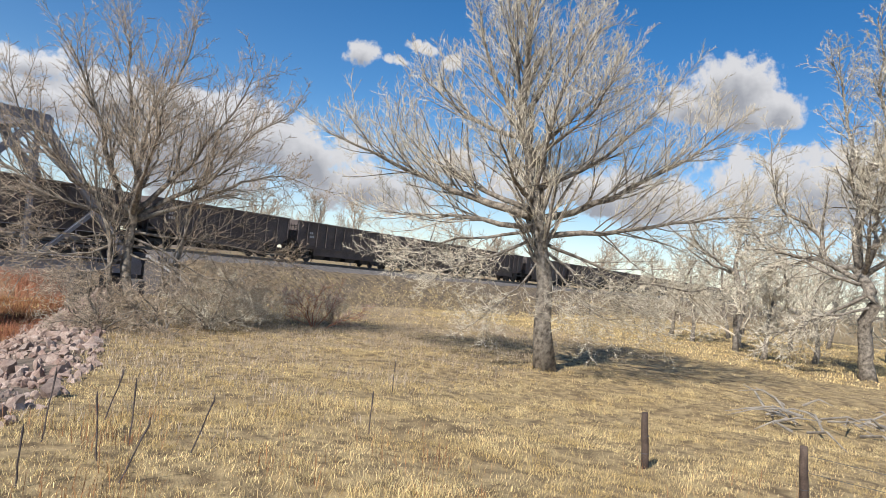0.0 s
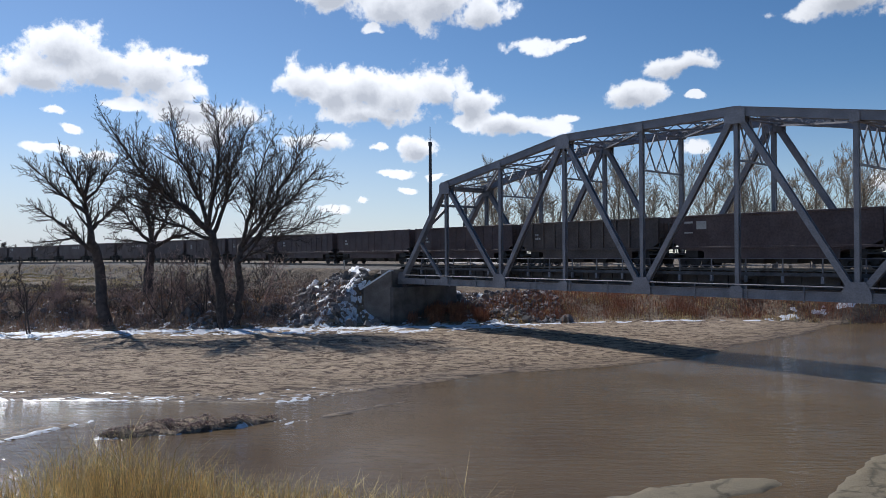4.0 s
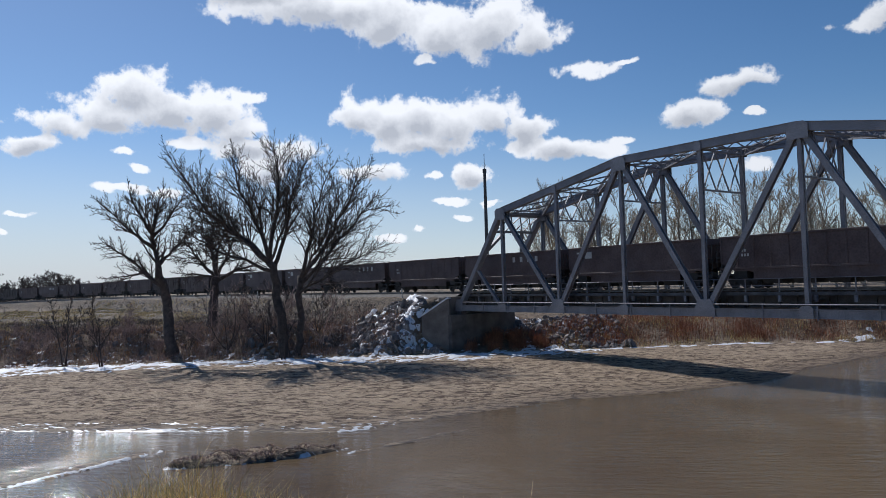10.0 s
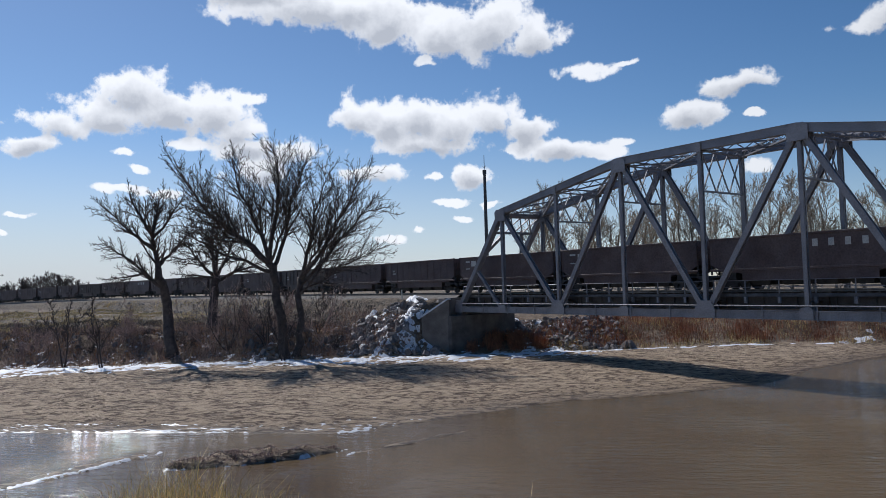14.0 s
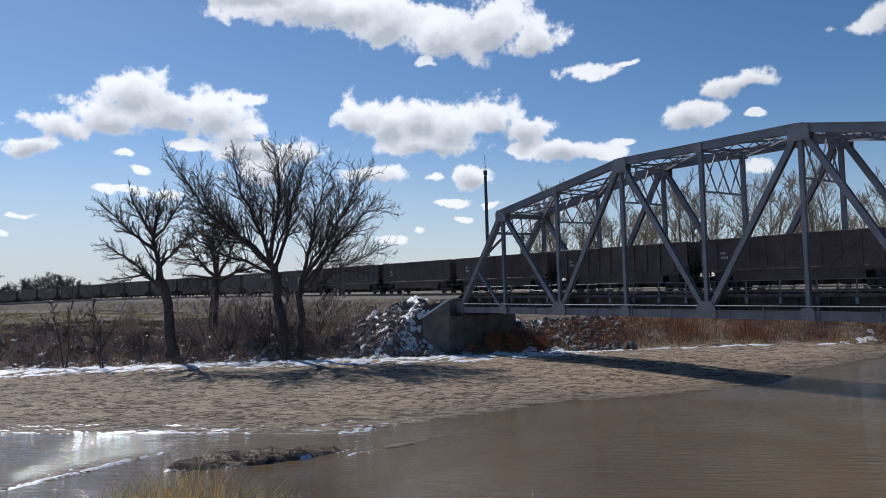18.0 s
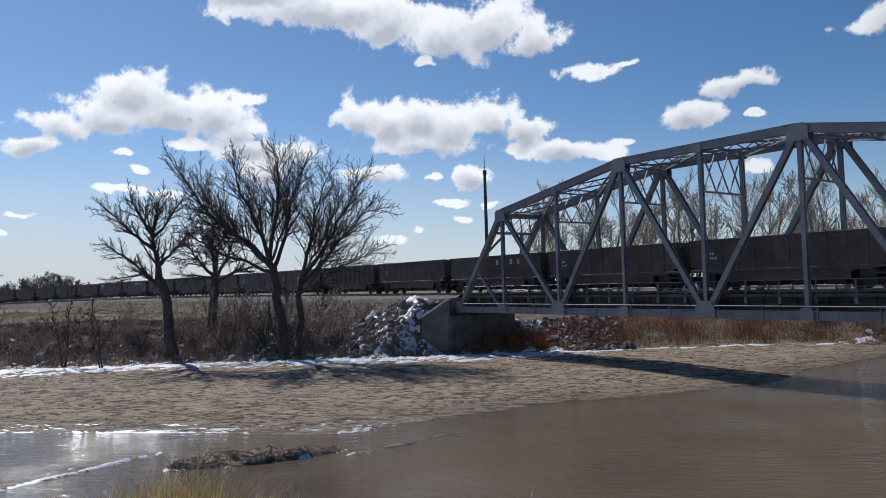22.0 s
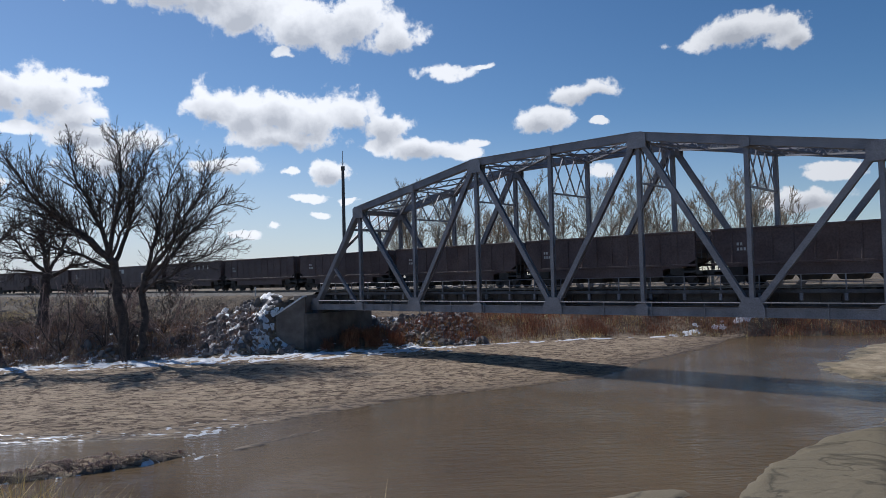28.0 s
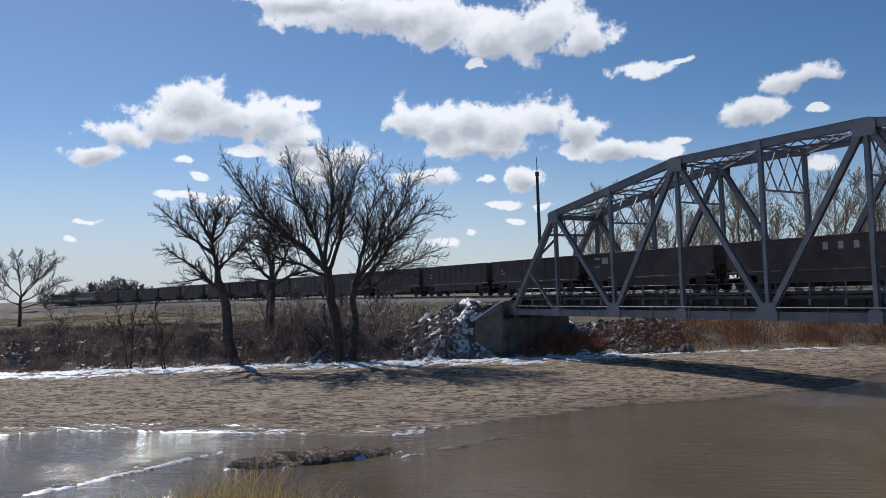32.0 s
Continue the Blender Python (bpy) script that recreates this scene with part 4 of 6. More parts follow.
def hopper_car(paint_mat, marks, ribs, joined=False):
    """An open-top coal hopper: ribbed sides over a sagging tub, sloped end sheets over open platforms."""
    car = empty("hopper_car", Matrix(), "brown ribbed steel coal hopper car rolling in the train", "train car", "cars of the coal train")
    H, hl, hw = 3.92, 7.35, 1.55
    prof = [(-hl, 1.95), (-hl, H), (hl, H), (hl, 1.95), (hl - 1.2, 1.3), (-hl + 1.2, 1.3)]
    n = len(prof)
    for s in (-1, 1):
        y0, y1 = s * hw, s * (hw - 0.06)
        v = [(x, y0, z) for x, z in prof] + [(x, y1, z) for x, z in prof]
        q = [tuple(range(n)), tuple(range(2 * n - 1, n - 1, -1))] + [(i, i + n, (i + 1) % n + n, (i + 1) % n) for i in range(n)]
        part("side_sheet", (v, q), paint_mat, car)
        part("top_rail", bevel_box(-hl - 0.03, hl + 0.03, min(s * (hw + 0.1), s * (hw - 0.1)), max(s * (hw + 0.1), s * (hw - 0.1)), H - 0.12, H + 0.03, 0.02), paint_mat, car)
        part("side_sill", bevel_box(-hl, hl, min(s * (hw + 0.05), s * hw), max(s * (hw + 0.05), s * hw), 1.42, 1.6, 0.02), paint_mat, car)
        for k in range(12):
            x = -hl + 0.12 + k * (2 * hl - 0.24) / 11
            lo = 1.6 if 0 < k < 11 else 2.0
            if not ribs and 0 < k < 11:
                continue
            part("rib", bevel_box(x - 0.07, x + 0.07, min(s * (hw + ribs + 0.01), s * hw), max(s * (hw + ribs + 0.01), s * hw), lo, H - 0.13, 0.02), paint_mat, car)
        for x in (-1, 1):
            part("ladder", join(*[box(x * (hl + 0.35) - 0.02, x * (hl + 0.35) + 0.02, min(s * (hw - 0.1), s * (hw - 0.06)), max(s * (hw - 0.1), s * (hw - 0.06)), 1.0, 3.5), *[box(min(x * hl, x * (hl + 0.37)), max(x * hl, x * (hl + 0.37)), min(s * (hw - 0.1), s * (hw - 0.07)), max(s * (hw - 0.1), s * (hw - 0.07)), 1.25 + 0.38 * k, 1.28 + 0.38 * k) for k in range(6)]]), CAR_BLACK, car)
            part("corner_post", beam((x * (hl - 0.06), s * (hw - 0.12), 1.15), (x * (hl - 0.06), s * (hw - 0.12), 2.1), 0.1, 0.12), CAR_BLACK, car)
    for s in (-1, 1):
        e = s * hl
        part("end_sheet", ([(e, -hw, 2.0), (e, hw, 2.0), (e, hw, H), (e, -hw, H), (e - s * 0.06, -hw, 2.0), (e - s * 0.06, hw, 2.0), (e - s * 0.06, hw, H), (e - s * 0.06, -hw, H)], list(BOX_FACES)), paint_mat, car)
        part("slope_sheet", ([(e, -hw + 0.07, 2.06), (e, hw - 0.07, 2.06), (e - s * 3.6, hw - 0.07, 0.95), (e - s * 3.6, -hw + 0.07, 0.95), (e, -hw + 0.07, 2.0), (e, hw - 0.07, 2.0), (e - s * 3.6, hw - 0.07, 0.89), (e - s * 3.6, -hw + 0.07, 0.89)], list(BOX_FACES)), paint_mat, car)
        for k in range(3):
            part("end_rib", bevel_box(min(e, e + s * 0.09), max(e, e + s * 0.09), -hw, hw, 2.3 + 0.55 * k, 2.4 + 0.55 * k, 0.02), paint_mat, car)
        part("platform", join(box(min(e - s * 1.6, e + s * 0.35), max(e - s * 1.6, e + s * 0.35), -1.45, 1.45, 0.98, 1.1), box(min(e - s * 0.1, e + s * 0.35), max(e - s * 0.1, e + s * 0.35), -1.45, 1.45, 0.85, 1.12)), CAR_BLACK, car)
        part("coupler", join(box(min(e, e + s * 0.56), max(e, e + s * 0.56), -0.11, 0.11, 0.74, 0.98)), CAR_BLACK, car)
        wheelset_truck(car, s * (hl - 1.55))
    # sloping hopper bays between the trucks
    for k in range(4):
        x0, x1 = -4.7 + k * 2.35, -2.35 + k * 2.35
        v = [(x0 + 0.55, -1.0, 0.34), (x1 - 0.55, -1.0, 0.34), (x1 - 0.55, 1.0, 0.34), (x0 + 0.55, 1.0, 0.34), (x0, -hw + 0.07, 1.32), (x1, -hw + 0.07, 1.32), (x1, hw - 0.07, 1.32), (x0, hw - 0.07, 1.32)]
        part("hopper_bay", (v, list(BOX_FACES)), CAR_BLACK, car)
    for s in (-1, 1):
        part("tub_side", bevel_box(-4.75, 4.75, min(s * 1.42, s * 1.48), max(s * 1.42, s * 1.48), 0.72, 1.42, 0.02), paint_mat, car)
        part("bolster", box(min(s * 5.3, s * 6.3), max(s * 5.3, s * 6.3), -1.4, 1.4, 0.82, 1.3), CAR_BLACK, car)
    part("centre_sill", box(-hl, hl, -0.25, 0.25, 0.72, 1.0), CAR_BLACK, car)
    part("brake_wheel", join(cylinder((hl + 0.2, 0.6, 2.6), (hl + 0.24, 0.6, 2.6), 0.28, 12), box(hl + 0.1, hl + 0.3, 0.45, 0.75, 2.2, 2.5)), CAR_BLACK, car)
    part("coal_load", coal_heap(hl, hw), COAL, car, "heaped black coal")
    for bars in marks:
        marks = part("lettering", join(*[box(x0, x1, -hw - 0.016, -hw - 0.006, z0, z1) for x0, x1, z0, z1 in bars]), WHITE, car, "faded white painted marks")
        marks["kind"] = "stuff"
    if joined:
        # cars that stay far off: ribs, ladders and posts of one kind in one mesh
        kinds = {}
        for o in car.children:
            kinds.setdefault(o.name.split(".")[0], []).append(o)
        for kind, obs in kinds.items():
            if kind in ("ladder",):
                v, q = [], []
                for o in obs:
                    k = len(v)
                    v += [tuple(p.co) for p in o.data.vertices]
                    q += [tuple(i + k for i in f.vertices) for f in o.data.polygons]
                mat = obs[0].data.materials[0]
                for o in obs:
                    bpy.data.objects.remove(o)
                part(kind, (v, q), mat, car)
            if kind == "truck":
                for o in obs:
                    v, q = [], []
                    for c in (o, *o.children):
                        k = len(v)
                        v += [tuple(p.co) for p in c.data.vertices]
                        q += [tuple(i + k for i in f.vertices) for f in c.data.polygons]
                    for c in list(o.children):
                        bpy.data.objects.remove(c)
                    bpy.data.objects.remove(o)
                    part(kind, (v, q), CAR_BLACK, car)
    return car


def coal_heap(hl, hw):
    xs, ys = np.linspace(-hl + 0.07, hl - 0.07, 23), np.linspace(-hw + 0.07, hw - 0.07, 7)
    v = [(x, y, 3.45 + 0.3 * (1 - (y / hw) ** 2) * (1 - (x / hl) ** 8) + 0.05 * math.sin(x * 3.1 + y * 2.2)) for y in ys for x in xs]
    q = [(j * 23 + i, j * 23 + i + 1, (j + 1) * 23 + i + 1, (j + 1) * 23 + i) for j in range(6) for i in range(22)]
    return v, q


COAL = paint("coal", (0.012, 0.012, 0.013), (0.035, 0.034, 0.033), 0.8, 0, 6, 30, 0.8)


def glyph_bars(x, z, h, n, gap=1.15):
    """n upright marks of letter size, each a plain bar."""
    return [(x + k * h * gap, x + k * h * gap + h * 0.72, z, z + h) for k in range(n)]


def locomotive():
    loco = empty("locomotive", Matrix(), "dark weathered diesel locomotive at the tail of the train", "locomotive", "locomotives")
    part("frame", bevel_box(-10.6, 10.6, -1.5, 1.5, 1.1, 1.5, 0.05), CAR_BLACK, loco)
    part("hood", bevel_box(-10.2, 5.6, -1.05, 1.05, 1.5, 4.35, 0.12), LOCO_PAINT, loco)
    part("cab", bevel_box(5.7, 8.6, -1.5, 1.5, 1.5, 4.55, 0.15), LOCO_PAINT, loco)
    part("nose", bevel_box(8.6, 10.4, -0.95, 0.95, 1.5, 3.1, 0.15), LOCO_PAINT, loco)
    part("radiator", bevel_box(-10.1, -6.6, -1.5, 1.5, 3.5, 4.5, 0.12), CAR_BLACK, loco)
    part("fuel_tank", bevel_box(-3.2, 3.2, -1.4, 1.4, 0.3, 1.1, 0.1), CAR_BLACK, loco)
    for s in (-1, 1):
        part("cab_window", box(6.3, 8.0, min(s * 1.49, s * 1.515), max(s * 1.49, s * 1.515), 3.3, 4.1), CAR_BLACK, loco)
        part("stripe", box(-10.1, 5.5, min(s * 1.04, s * 1.065), max(s * 1.04, s * 1.065), 2.0, 2.5), WHITE, loco)
        for z in (2.0, 2.5):
            part("handrail", cylinder((-10.4, s * 1.46, z), (5.6, s * 1.46, z), 0.02, 5), WHITE, loco)
        wheelset_truck(loco, s * 6.9)
    return loco


LOCO_PAINT = paint("dirty faded loco paint", (0.16, 0.095, 0.07), (0.24, 0.16, 0.125), 0.6, 0, 1.2, 10, 0.05)
movers = []
BIG, SMALL, LOGO = [glyph_bars(0.6, 2.95, 0.52, 4, 2.1)], [glyph_bars(-5.6, 2.75, 0.2, 2), glyph_bars(-5.6, 2.4, 0.2, 3)], [[(-6.3, -5.6, 3.35, 3.5), (-6.3, -5.6, 2.6, 2.7)], [(-5.3, -4.5, 2.9, 3.5)]]
protos = {(kind, far): hopper_car(*look_of, far) for kind, look_of in enumerate(((CAR_BROWN, BIG, 0.0), (CAR_GREY, SMALL, 0.1), (CAR_BROWN, LOGO, 0.0), (CAR_BROWN, SMALL, 0.04))) for far in (False, True)}
# couplings stand at this place along the track at 0 s; the cars to both sides follow at even pitch
COUPLING = -46.1
lettered, crested = (-1, -11, -13, -23, -31), (-3, -10, -14, -15, -32)
used = set()
for k in range(-45, 20):
    key = (0 if k in lettered else 2 if k in crested else 1 if k >= 0 or k % 7 == 3 else 3, not -34 <= k <= 6)
    ob = copy_thing(protos[key], Matrix()) if key in used else protos[key]
    used.add(key)
    movers.append((ob, COUPLING + CAR * (k + 0.5)))
for key, ob in protos.items():
    if key not in used:
        for o in (*ob.children_recursive, ob):
            bpy.data.objects.remove(o)
tail = COUPLING - 45 * CAR
loco = locomotive()
movers.append((loco, tail - 11.1))
movers.append((copy_thing(loco, Matrix()), tail - 33.2))


def motions():
    for ob, s0 in movers:
        rows = []
        for t in (0, 0.1, 1, 2, 3, 4, 6, 8, 10, 12, 14, 16, 18, 20, 22, 24, 26, 28, 30, 31.9, 32):
            x, y, z, a = track(s0 + SPEED * t)
            rows.append((t, pose(x, y, z, 0, 0, a)))
        walk(ob, rows)

# bare trees and shrubs
def spikes(segs):
    """The finest twigs: three-sided spikes, rows as for prisms."""
    a = np.array(segs, float)
    p, q, r = a[:, 0:3], a[:, 3:6], a[:, 6:7]
    d = q - p
    d /= np.linalg.norm(d, axis=1, keepdims=True) + 1e-9
    s = np.cross(d, np.array((0.31, 0.17, 0.93)))
    s /= np.linalg.norm(s, axis=1, keepdims=True) + 1e-9
    t = np.cross(d, s)
    v = np.stack([p + s * r, p - s * r * 0.5 + t * r * 0.87, p - s * r * 0.5 - t * r * 0.87, q], 1).reshape(-1, 3)
    k = np.arange(len(a))[:, None] * 4
    return v.tolist(), np.concatenate([k + np.array(f) for f in ((0, 1, 3), (1, 2, 3), (2, 0, 3))]).tolist()


def prisms(segs, sides=3):
    """Many tapered twigs at once: rows of start, end, radius at start, radius at end."""
    a = np.array(segs, float)
    p, q, r0, r1 = a[:, 0:3], a[:, 3:6], a[:, 6:7], a[:, 7:8]
    d = q - p
    d /= np.linalg.norm(d, axis=1, keepdims=True) + 1e-9
    s = np.cross(d, np.array((0.31, 0.17, 0.93)))
    s /= np.linalg.norm(s, axis=1, keepdims=True) + 1e-9
    t = np.cross(d, s)
    rings = []
    for base, r in ((p, r0), (q, r1)):
        for k in range(sides):
            c = 2 * math.pi * k / sides
            rings.append(base + s * r * math.cos(c) + t * r * math.sin(c))
    v = np.stack(rings, 1).reshape(-1, 3)
    k0 = np.arange(len(a))[:, None] * 2 * sides
    q4 = np.concatenate([k0 + np.array([k, (k + 1) % sides, (k + 1) % sides + sides, k + sides]) for k in range(sides)])
    return v.tolist(), q4.tolist()


def turned(d, angle, spin, rng):
    """d bent by angle, towards a side set by spin."""
    s = d.cross(Vector((0.2, 0.1, 1.0)) if abs(d.z) < 0.9 else Vector((1, 0, 0))).normalized()
    t = d.cross(s)
    return (d * math.cos(angle) + (s * math.cos(spin) + t * math.sin(spin)) * math.sin(angle)).normalized()


def grow(out, p, d, length, r, level, rng, o):
    """One branch and its offspring. out: lists of shapes or twig segments by level."""
    n = (7, 6, 4, 2, 1, 1)[level]
    pts, rad = [Vector(p)], [r]
    d = Vector(d)
    tip = r * (o["taper"] if level == 0 else 0.3)
    for i in range(n):
        wob = o["wobble"][min(level, 4)]
        d = (d + Vector((rng.gauss(0, wob), rng.gauss(0, wob), rng.gauss(0, wob) + o["rise"][min(level, 4)]))).normalized()
        pts.append(pts[-1] + d * (length / n))
        rad.append(r + (tip - r) * (i + 1) / n)
    if level < 2:
        out[level].append((pts, rad))
    else:
        out[level] += [(*pts[i], *pts[i + 1], rad[i], rad[i + 1]) for i in range(n)]
    if level >= o["levels"]:
        return
    kids = o["kids"][level]
    first = o["bare"][level]
    for k in range(kids):
        f = first + (1 - first) * (k + rng.random()) / kids
        i = min(int(f * n), n - 1)
        g = f * n - i
        at = pts[i].lerp(pts[i + 1], g)
        along_d = (pts[i + 1] - pts[i]).normalized()
        ang = radians(rng.uniform(*o["angle"]))
        nd = turned(along_d, ang, k * 2.4 + rng.uniform(-0.5, 0.5), rng)
        if level >= 1 and o["lift"]:
            nd = (nd + Vector((0, 0, o["lift"]))).normalized()
        size = length * o["ratio"][level] * (1.0 - 0.5 * f) * rng.uniform(0.75, 1.2)
        grow(out, at, nd, size, max(o["fine"], (rad[i] + (rad[i + 1] - rad[i]) * g) * o["thin"]), level + 1, rng, o)


STYLE = dict(levels=4, kids=(9, 9, 8, 6), bare=(0.35, 0.2, 0.12, 0.1), angle=(28, 60), ratio=(0.62, 0.6, 0.6, 0.62), wobble=(0.07, 0.17, 0.19, 0.2, 0.22), rise=(0.03, 0.06, 0.05, 0.04, 0.02), lift=0.22, fine=0.009, thin=0.42, taper=0.42)


def tree(name, x, y, tall, radius, seed, bark, twig, label, category="tree", stems=(), sink=0.15, group="", **style):
    """stems: (spin in degrees: 0 right, 90 away, 180 left; elevation; length; radius)."""
    rng = random.Random(seed)
    o = {**STYLE, **style}
    z = float(height(x, y)) - sink
    thing = empty(name, pose(x, y, z), label, category, group)
    face = math.atan2(y, x) - math.pi / 2
    out = [[], [], [], [], [], []]
    aim = lambda spin, el: Vector((math.cos(face + radians(spin)) * math.cos(radians(el)), math.sin(face + radians(spin)) * math.cos(radians(el)), math.sin(radians(el))))
    if not stems:
        stems = ((90, 88, tall * 0.8, radius),)
    for spin, el, length, r in stems:
        grow(out, (rng.uniform(-1, 1) * 0.3 * (len(stems) > 1), rng.uniform(-1, 1) * 0.3 * (len(stems) > 1), 0), aim(spin, el), length, r, 0, rng, o)
    for pts, rad in out[0]:
        rad[0] *= 1.35
        if category == "tree":
            part("trunk", tube(pts, rad, 10), bark, thing, smooth=True)
        else:
            part("stem", tube(pts, rad, 5), bark, thing, smooth=True)
    out[2] += [(*pts[i], *pts[i + 1], rad[i], rad[i + 1]) for pts, rad in out[1] for i in range(len(pts) - 1)]
    if out[2]:
        part("inner_crown", prisms(out[2], 4), twig if bark == BARK_OLD else bark, thing)
    if out[3] or out[4]:
        part("crown", join(prisms(out[3]), spikes(out[4])) if out[4] else prisms(out[3]), twig, thing)
    return thing


def sprout(out, pts, rad, kids, size, lift, rng, o):
    """Branches all along a bough, shorter towards its tip."""
    n = len(pts) - 1
    for k in range(kids):
        f = 0.22 + 0.78 * (k + rng.random()) / kids
        i = min(int(f * n), n - 1)
        at = pts[i].lerp(pts[i + 1], f * n - i)
        nd = turned((pts[i + 1] - pts[i]).normalized(), radians(rng.uniform(*o["angle"])), k * 2.4 + rng.uniform(-0.6, 0.6), rng)
        nd = (nd + Vector((0, 0, lift))).normalized()
        r = max(o["fine"] * 1.6, (rad[i] + (rad[i + 1] - rad[i]) * (f * n - i)) * o["thin"])
        grow(out, at, nd, size * (1.15 - 0.6 * f) * rng.uniform(0.6, 1.25), r, 2, rng, o)


def boughed_tree(name, x, y, seed, bark, twig, label, boughs, density=1.3, size=2.6, group="", **style):
    """boughs: (parent row, or -1 for the ground; share along the parent, or the foot's step to the right; right, away and height above
    the water of the tip as seen from the river bank; how far it sags before it rises; radius; lift of its branches)."""
    rng = random.Random(seed)
    o = {**STYLE, **style}
    z = float(height(x, y)) - 0.2
    thing = empty(name, pose(x, y, z), label, "tree", group)
    face = math.atan2(y, x) - math.pi / 2
    right, away = Vector((math.cos(face), math.sin(face), 0)), Vector((-math.sin(face), math.cos(face), 0))
    out, made = [[], [], [], [], [], []], []
    for parent, share, across, deep, tall, sag, r, lift in boughs:
        if parent < 0:
            a = right * share
        else:
            pts = made[parent]
            i = min(int(share * (len(pts) - 1)), len(pts) - 2)
            a = pts[i].lerp(pts[i + 1], share * (len(pts) - 1) - i)
        b = right * across + away * deep + Vector((0, 0, tall - z))
        span = (b - a).length
        c = a.lerp(b, 0.55)
        c.z = a.z + (b.z - a.z) * (0.55 - sag)
        n, pts = 10, []
        drift = Vector((0, 0, 0))
        for k in range(n + 1):
            f = k / n
            if 0 < k < n:
                drift += Vector((rng.gauss(0, 1), rng.gauss(0, 1), rng.gauss(0, 1))) * span * o["kink"]
            pts.append(a * (1 - f) ** 2 + c * (2 * f * (1 - f)) + b * f * f + drift * math.sin(math.pi * f) ** 0.5)
        made.append(pts)
        end = 0.72 if parent < 0 and any(q[0] == len(made) - 1 and q[1] > 0.8 for q in boughs) else 0.16
        rad = [r * (1 + (end - 1) * (k / n) ** 0.85) * (1.3 if parent < 0 and k == 0 else 1.0) for k in range(n + 1)]
        part("trunk" if parent < 0 else "limb", tube(pts, rad, 10 if parent < 0 else 7), bark, thing, smooth=True)
        if end < 0.5 or parent >= 0:
            sprout(out, pts, rad, max(4, int(span * density)), size * min(1.0, 0.45 + span / 16), lift, rng, o)
    part("inner_crown", prisms(out[2], 4), bark, thing)
    part("crown", join(prisms(out[3]), spikes(out[4])), twig, thing)
    return thing


# near bank: tall cottonwood, shaggy willow, and the grove further along
TALL = [(-1, 0, -2.4, 0, 23.2, 0, 0.5, 0.4), (0, 0.36, -12.4, -1, 14.2, 0.28, 0.24, 0.55), (0, 0.38, -9.4, 1.5, 15.8, 0.25, 0.17, 0.5), (0, 0.34, -9.8, 1, 10.6, 0.12, 0.17, 0.0), (0, 0.56, -8.0, 0, 17.8, 0.25, 0.17, 0.5),
        (0, 0.36, 7.6, 0, 16.4, 0.34, 0.22, 0.5), (0, 0.32, 9.5, 0, 12.0, 0.1, 0.17, 0.0), (0, 0.43, 4.6, 1, 18.0, 0.2, 0.16, 0.5), (0, 0.45, 0.9, -1, 20.5, 0.1, 0.17, 0.5), (0, 0.5, -5.4, 0.5, 21.5, 0.15, 0.18, 0.5)]
TALL += [(0, 0.6, 0.2, 1, 22.3, 0.1, 0.13, 0.5), (0, 0.52, 2.4, 0.5, 19.3, 0.15, 0.14, 0.5), (0, 0.62, -4.0, -1, 22.6, 0.1, 0.13, 0.5), (0, 0.4, -3, -6, 14, 0.2, 0.15, 0.3), (0, 0.42, 1, 6.5, 15, 0.2, 0.15, 0.3), (0, 0.5, 1.5, -5, 17, 0.2, 0.13, 0.4),
         (0, 0.3, 4.8, -1, 6.6, -0.2, 0.09, -0.5), (0, 0.31, 7.2, 1, 8.2, -0.15, 0.1, -0.5), (0, 0.32, -6.5, -1, 7.6, -0.2, 0.1, -0.5), (0, 0.27, -3.2, -2, 5.8, -0.3, 0.07, -0.5), (0, 0.34, -8.6, 1.5, 8.6, -0.15, 0.1, -0.45), (0, 0.29, 2.6, -3, 6.4, -0.25, 0.08, -0.5)]
boughed_tree("cottonwood_tree", 33.3, 15.5, 11, BARK_OLD, TWIG, "tall bare pale cottonwood on the dry grass terrace", TALL, density=3.0, size=4.4, kids=(0, 0, 10, 8), bare=(0, 0, 0.12, 0.08), ratio=(0, 0, 0.42, 0.55), angle=(24, 58), wobble=(0, 0, 0.11, 0.12, 0.12), rise=(0, 0, 0.05, 0.05, 0.03), lift=0.24, fine=0.012, thin=0.4, kink=0.012)
SHAGGY = [(-1, 0.2, -0.6, 0, 9.0, 0, 0.3, 0), (0, 0.95, -4.4, 0, 16.8, 0.1, 0.2, 0.4), (0, 0.98, 1.3, 0, 18.6, 0.15, 0.2, 0.4), (0, 0.9, 6.4, 0, 14.9, 0.22, 0.17, 0.35), (0, 0.9, 7.8, 0.5, 11.6, 0.1, 0.14, 0.1), (0, 0.85, -8.2, 0, 11.9, 0.22, 0.15, 0.2),
          (0, 0.95, -6.3, -1, 14.2, 0.2, 0.15, 0.35), (0, 0.97, 4.4, 0, 16.8, 0.2, 0.16, 0.4), (0, 0.98, -2.0, 1, 18.0, 0.1, 0.15, 0.4), (0, 0.95, 0, -5, 14, 0.2, 0.14, 0.3), (0, 0.95, 0.5, 5, 15, 0.2, 0.14, 0.3)]
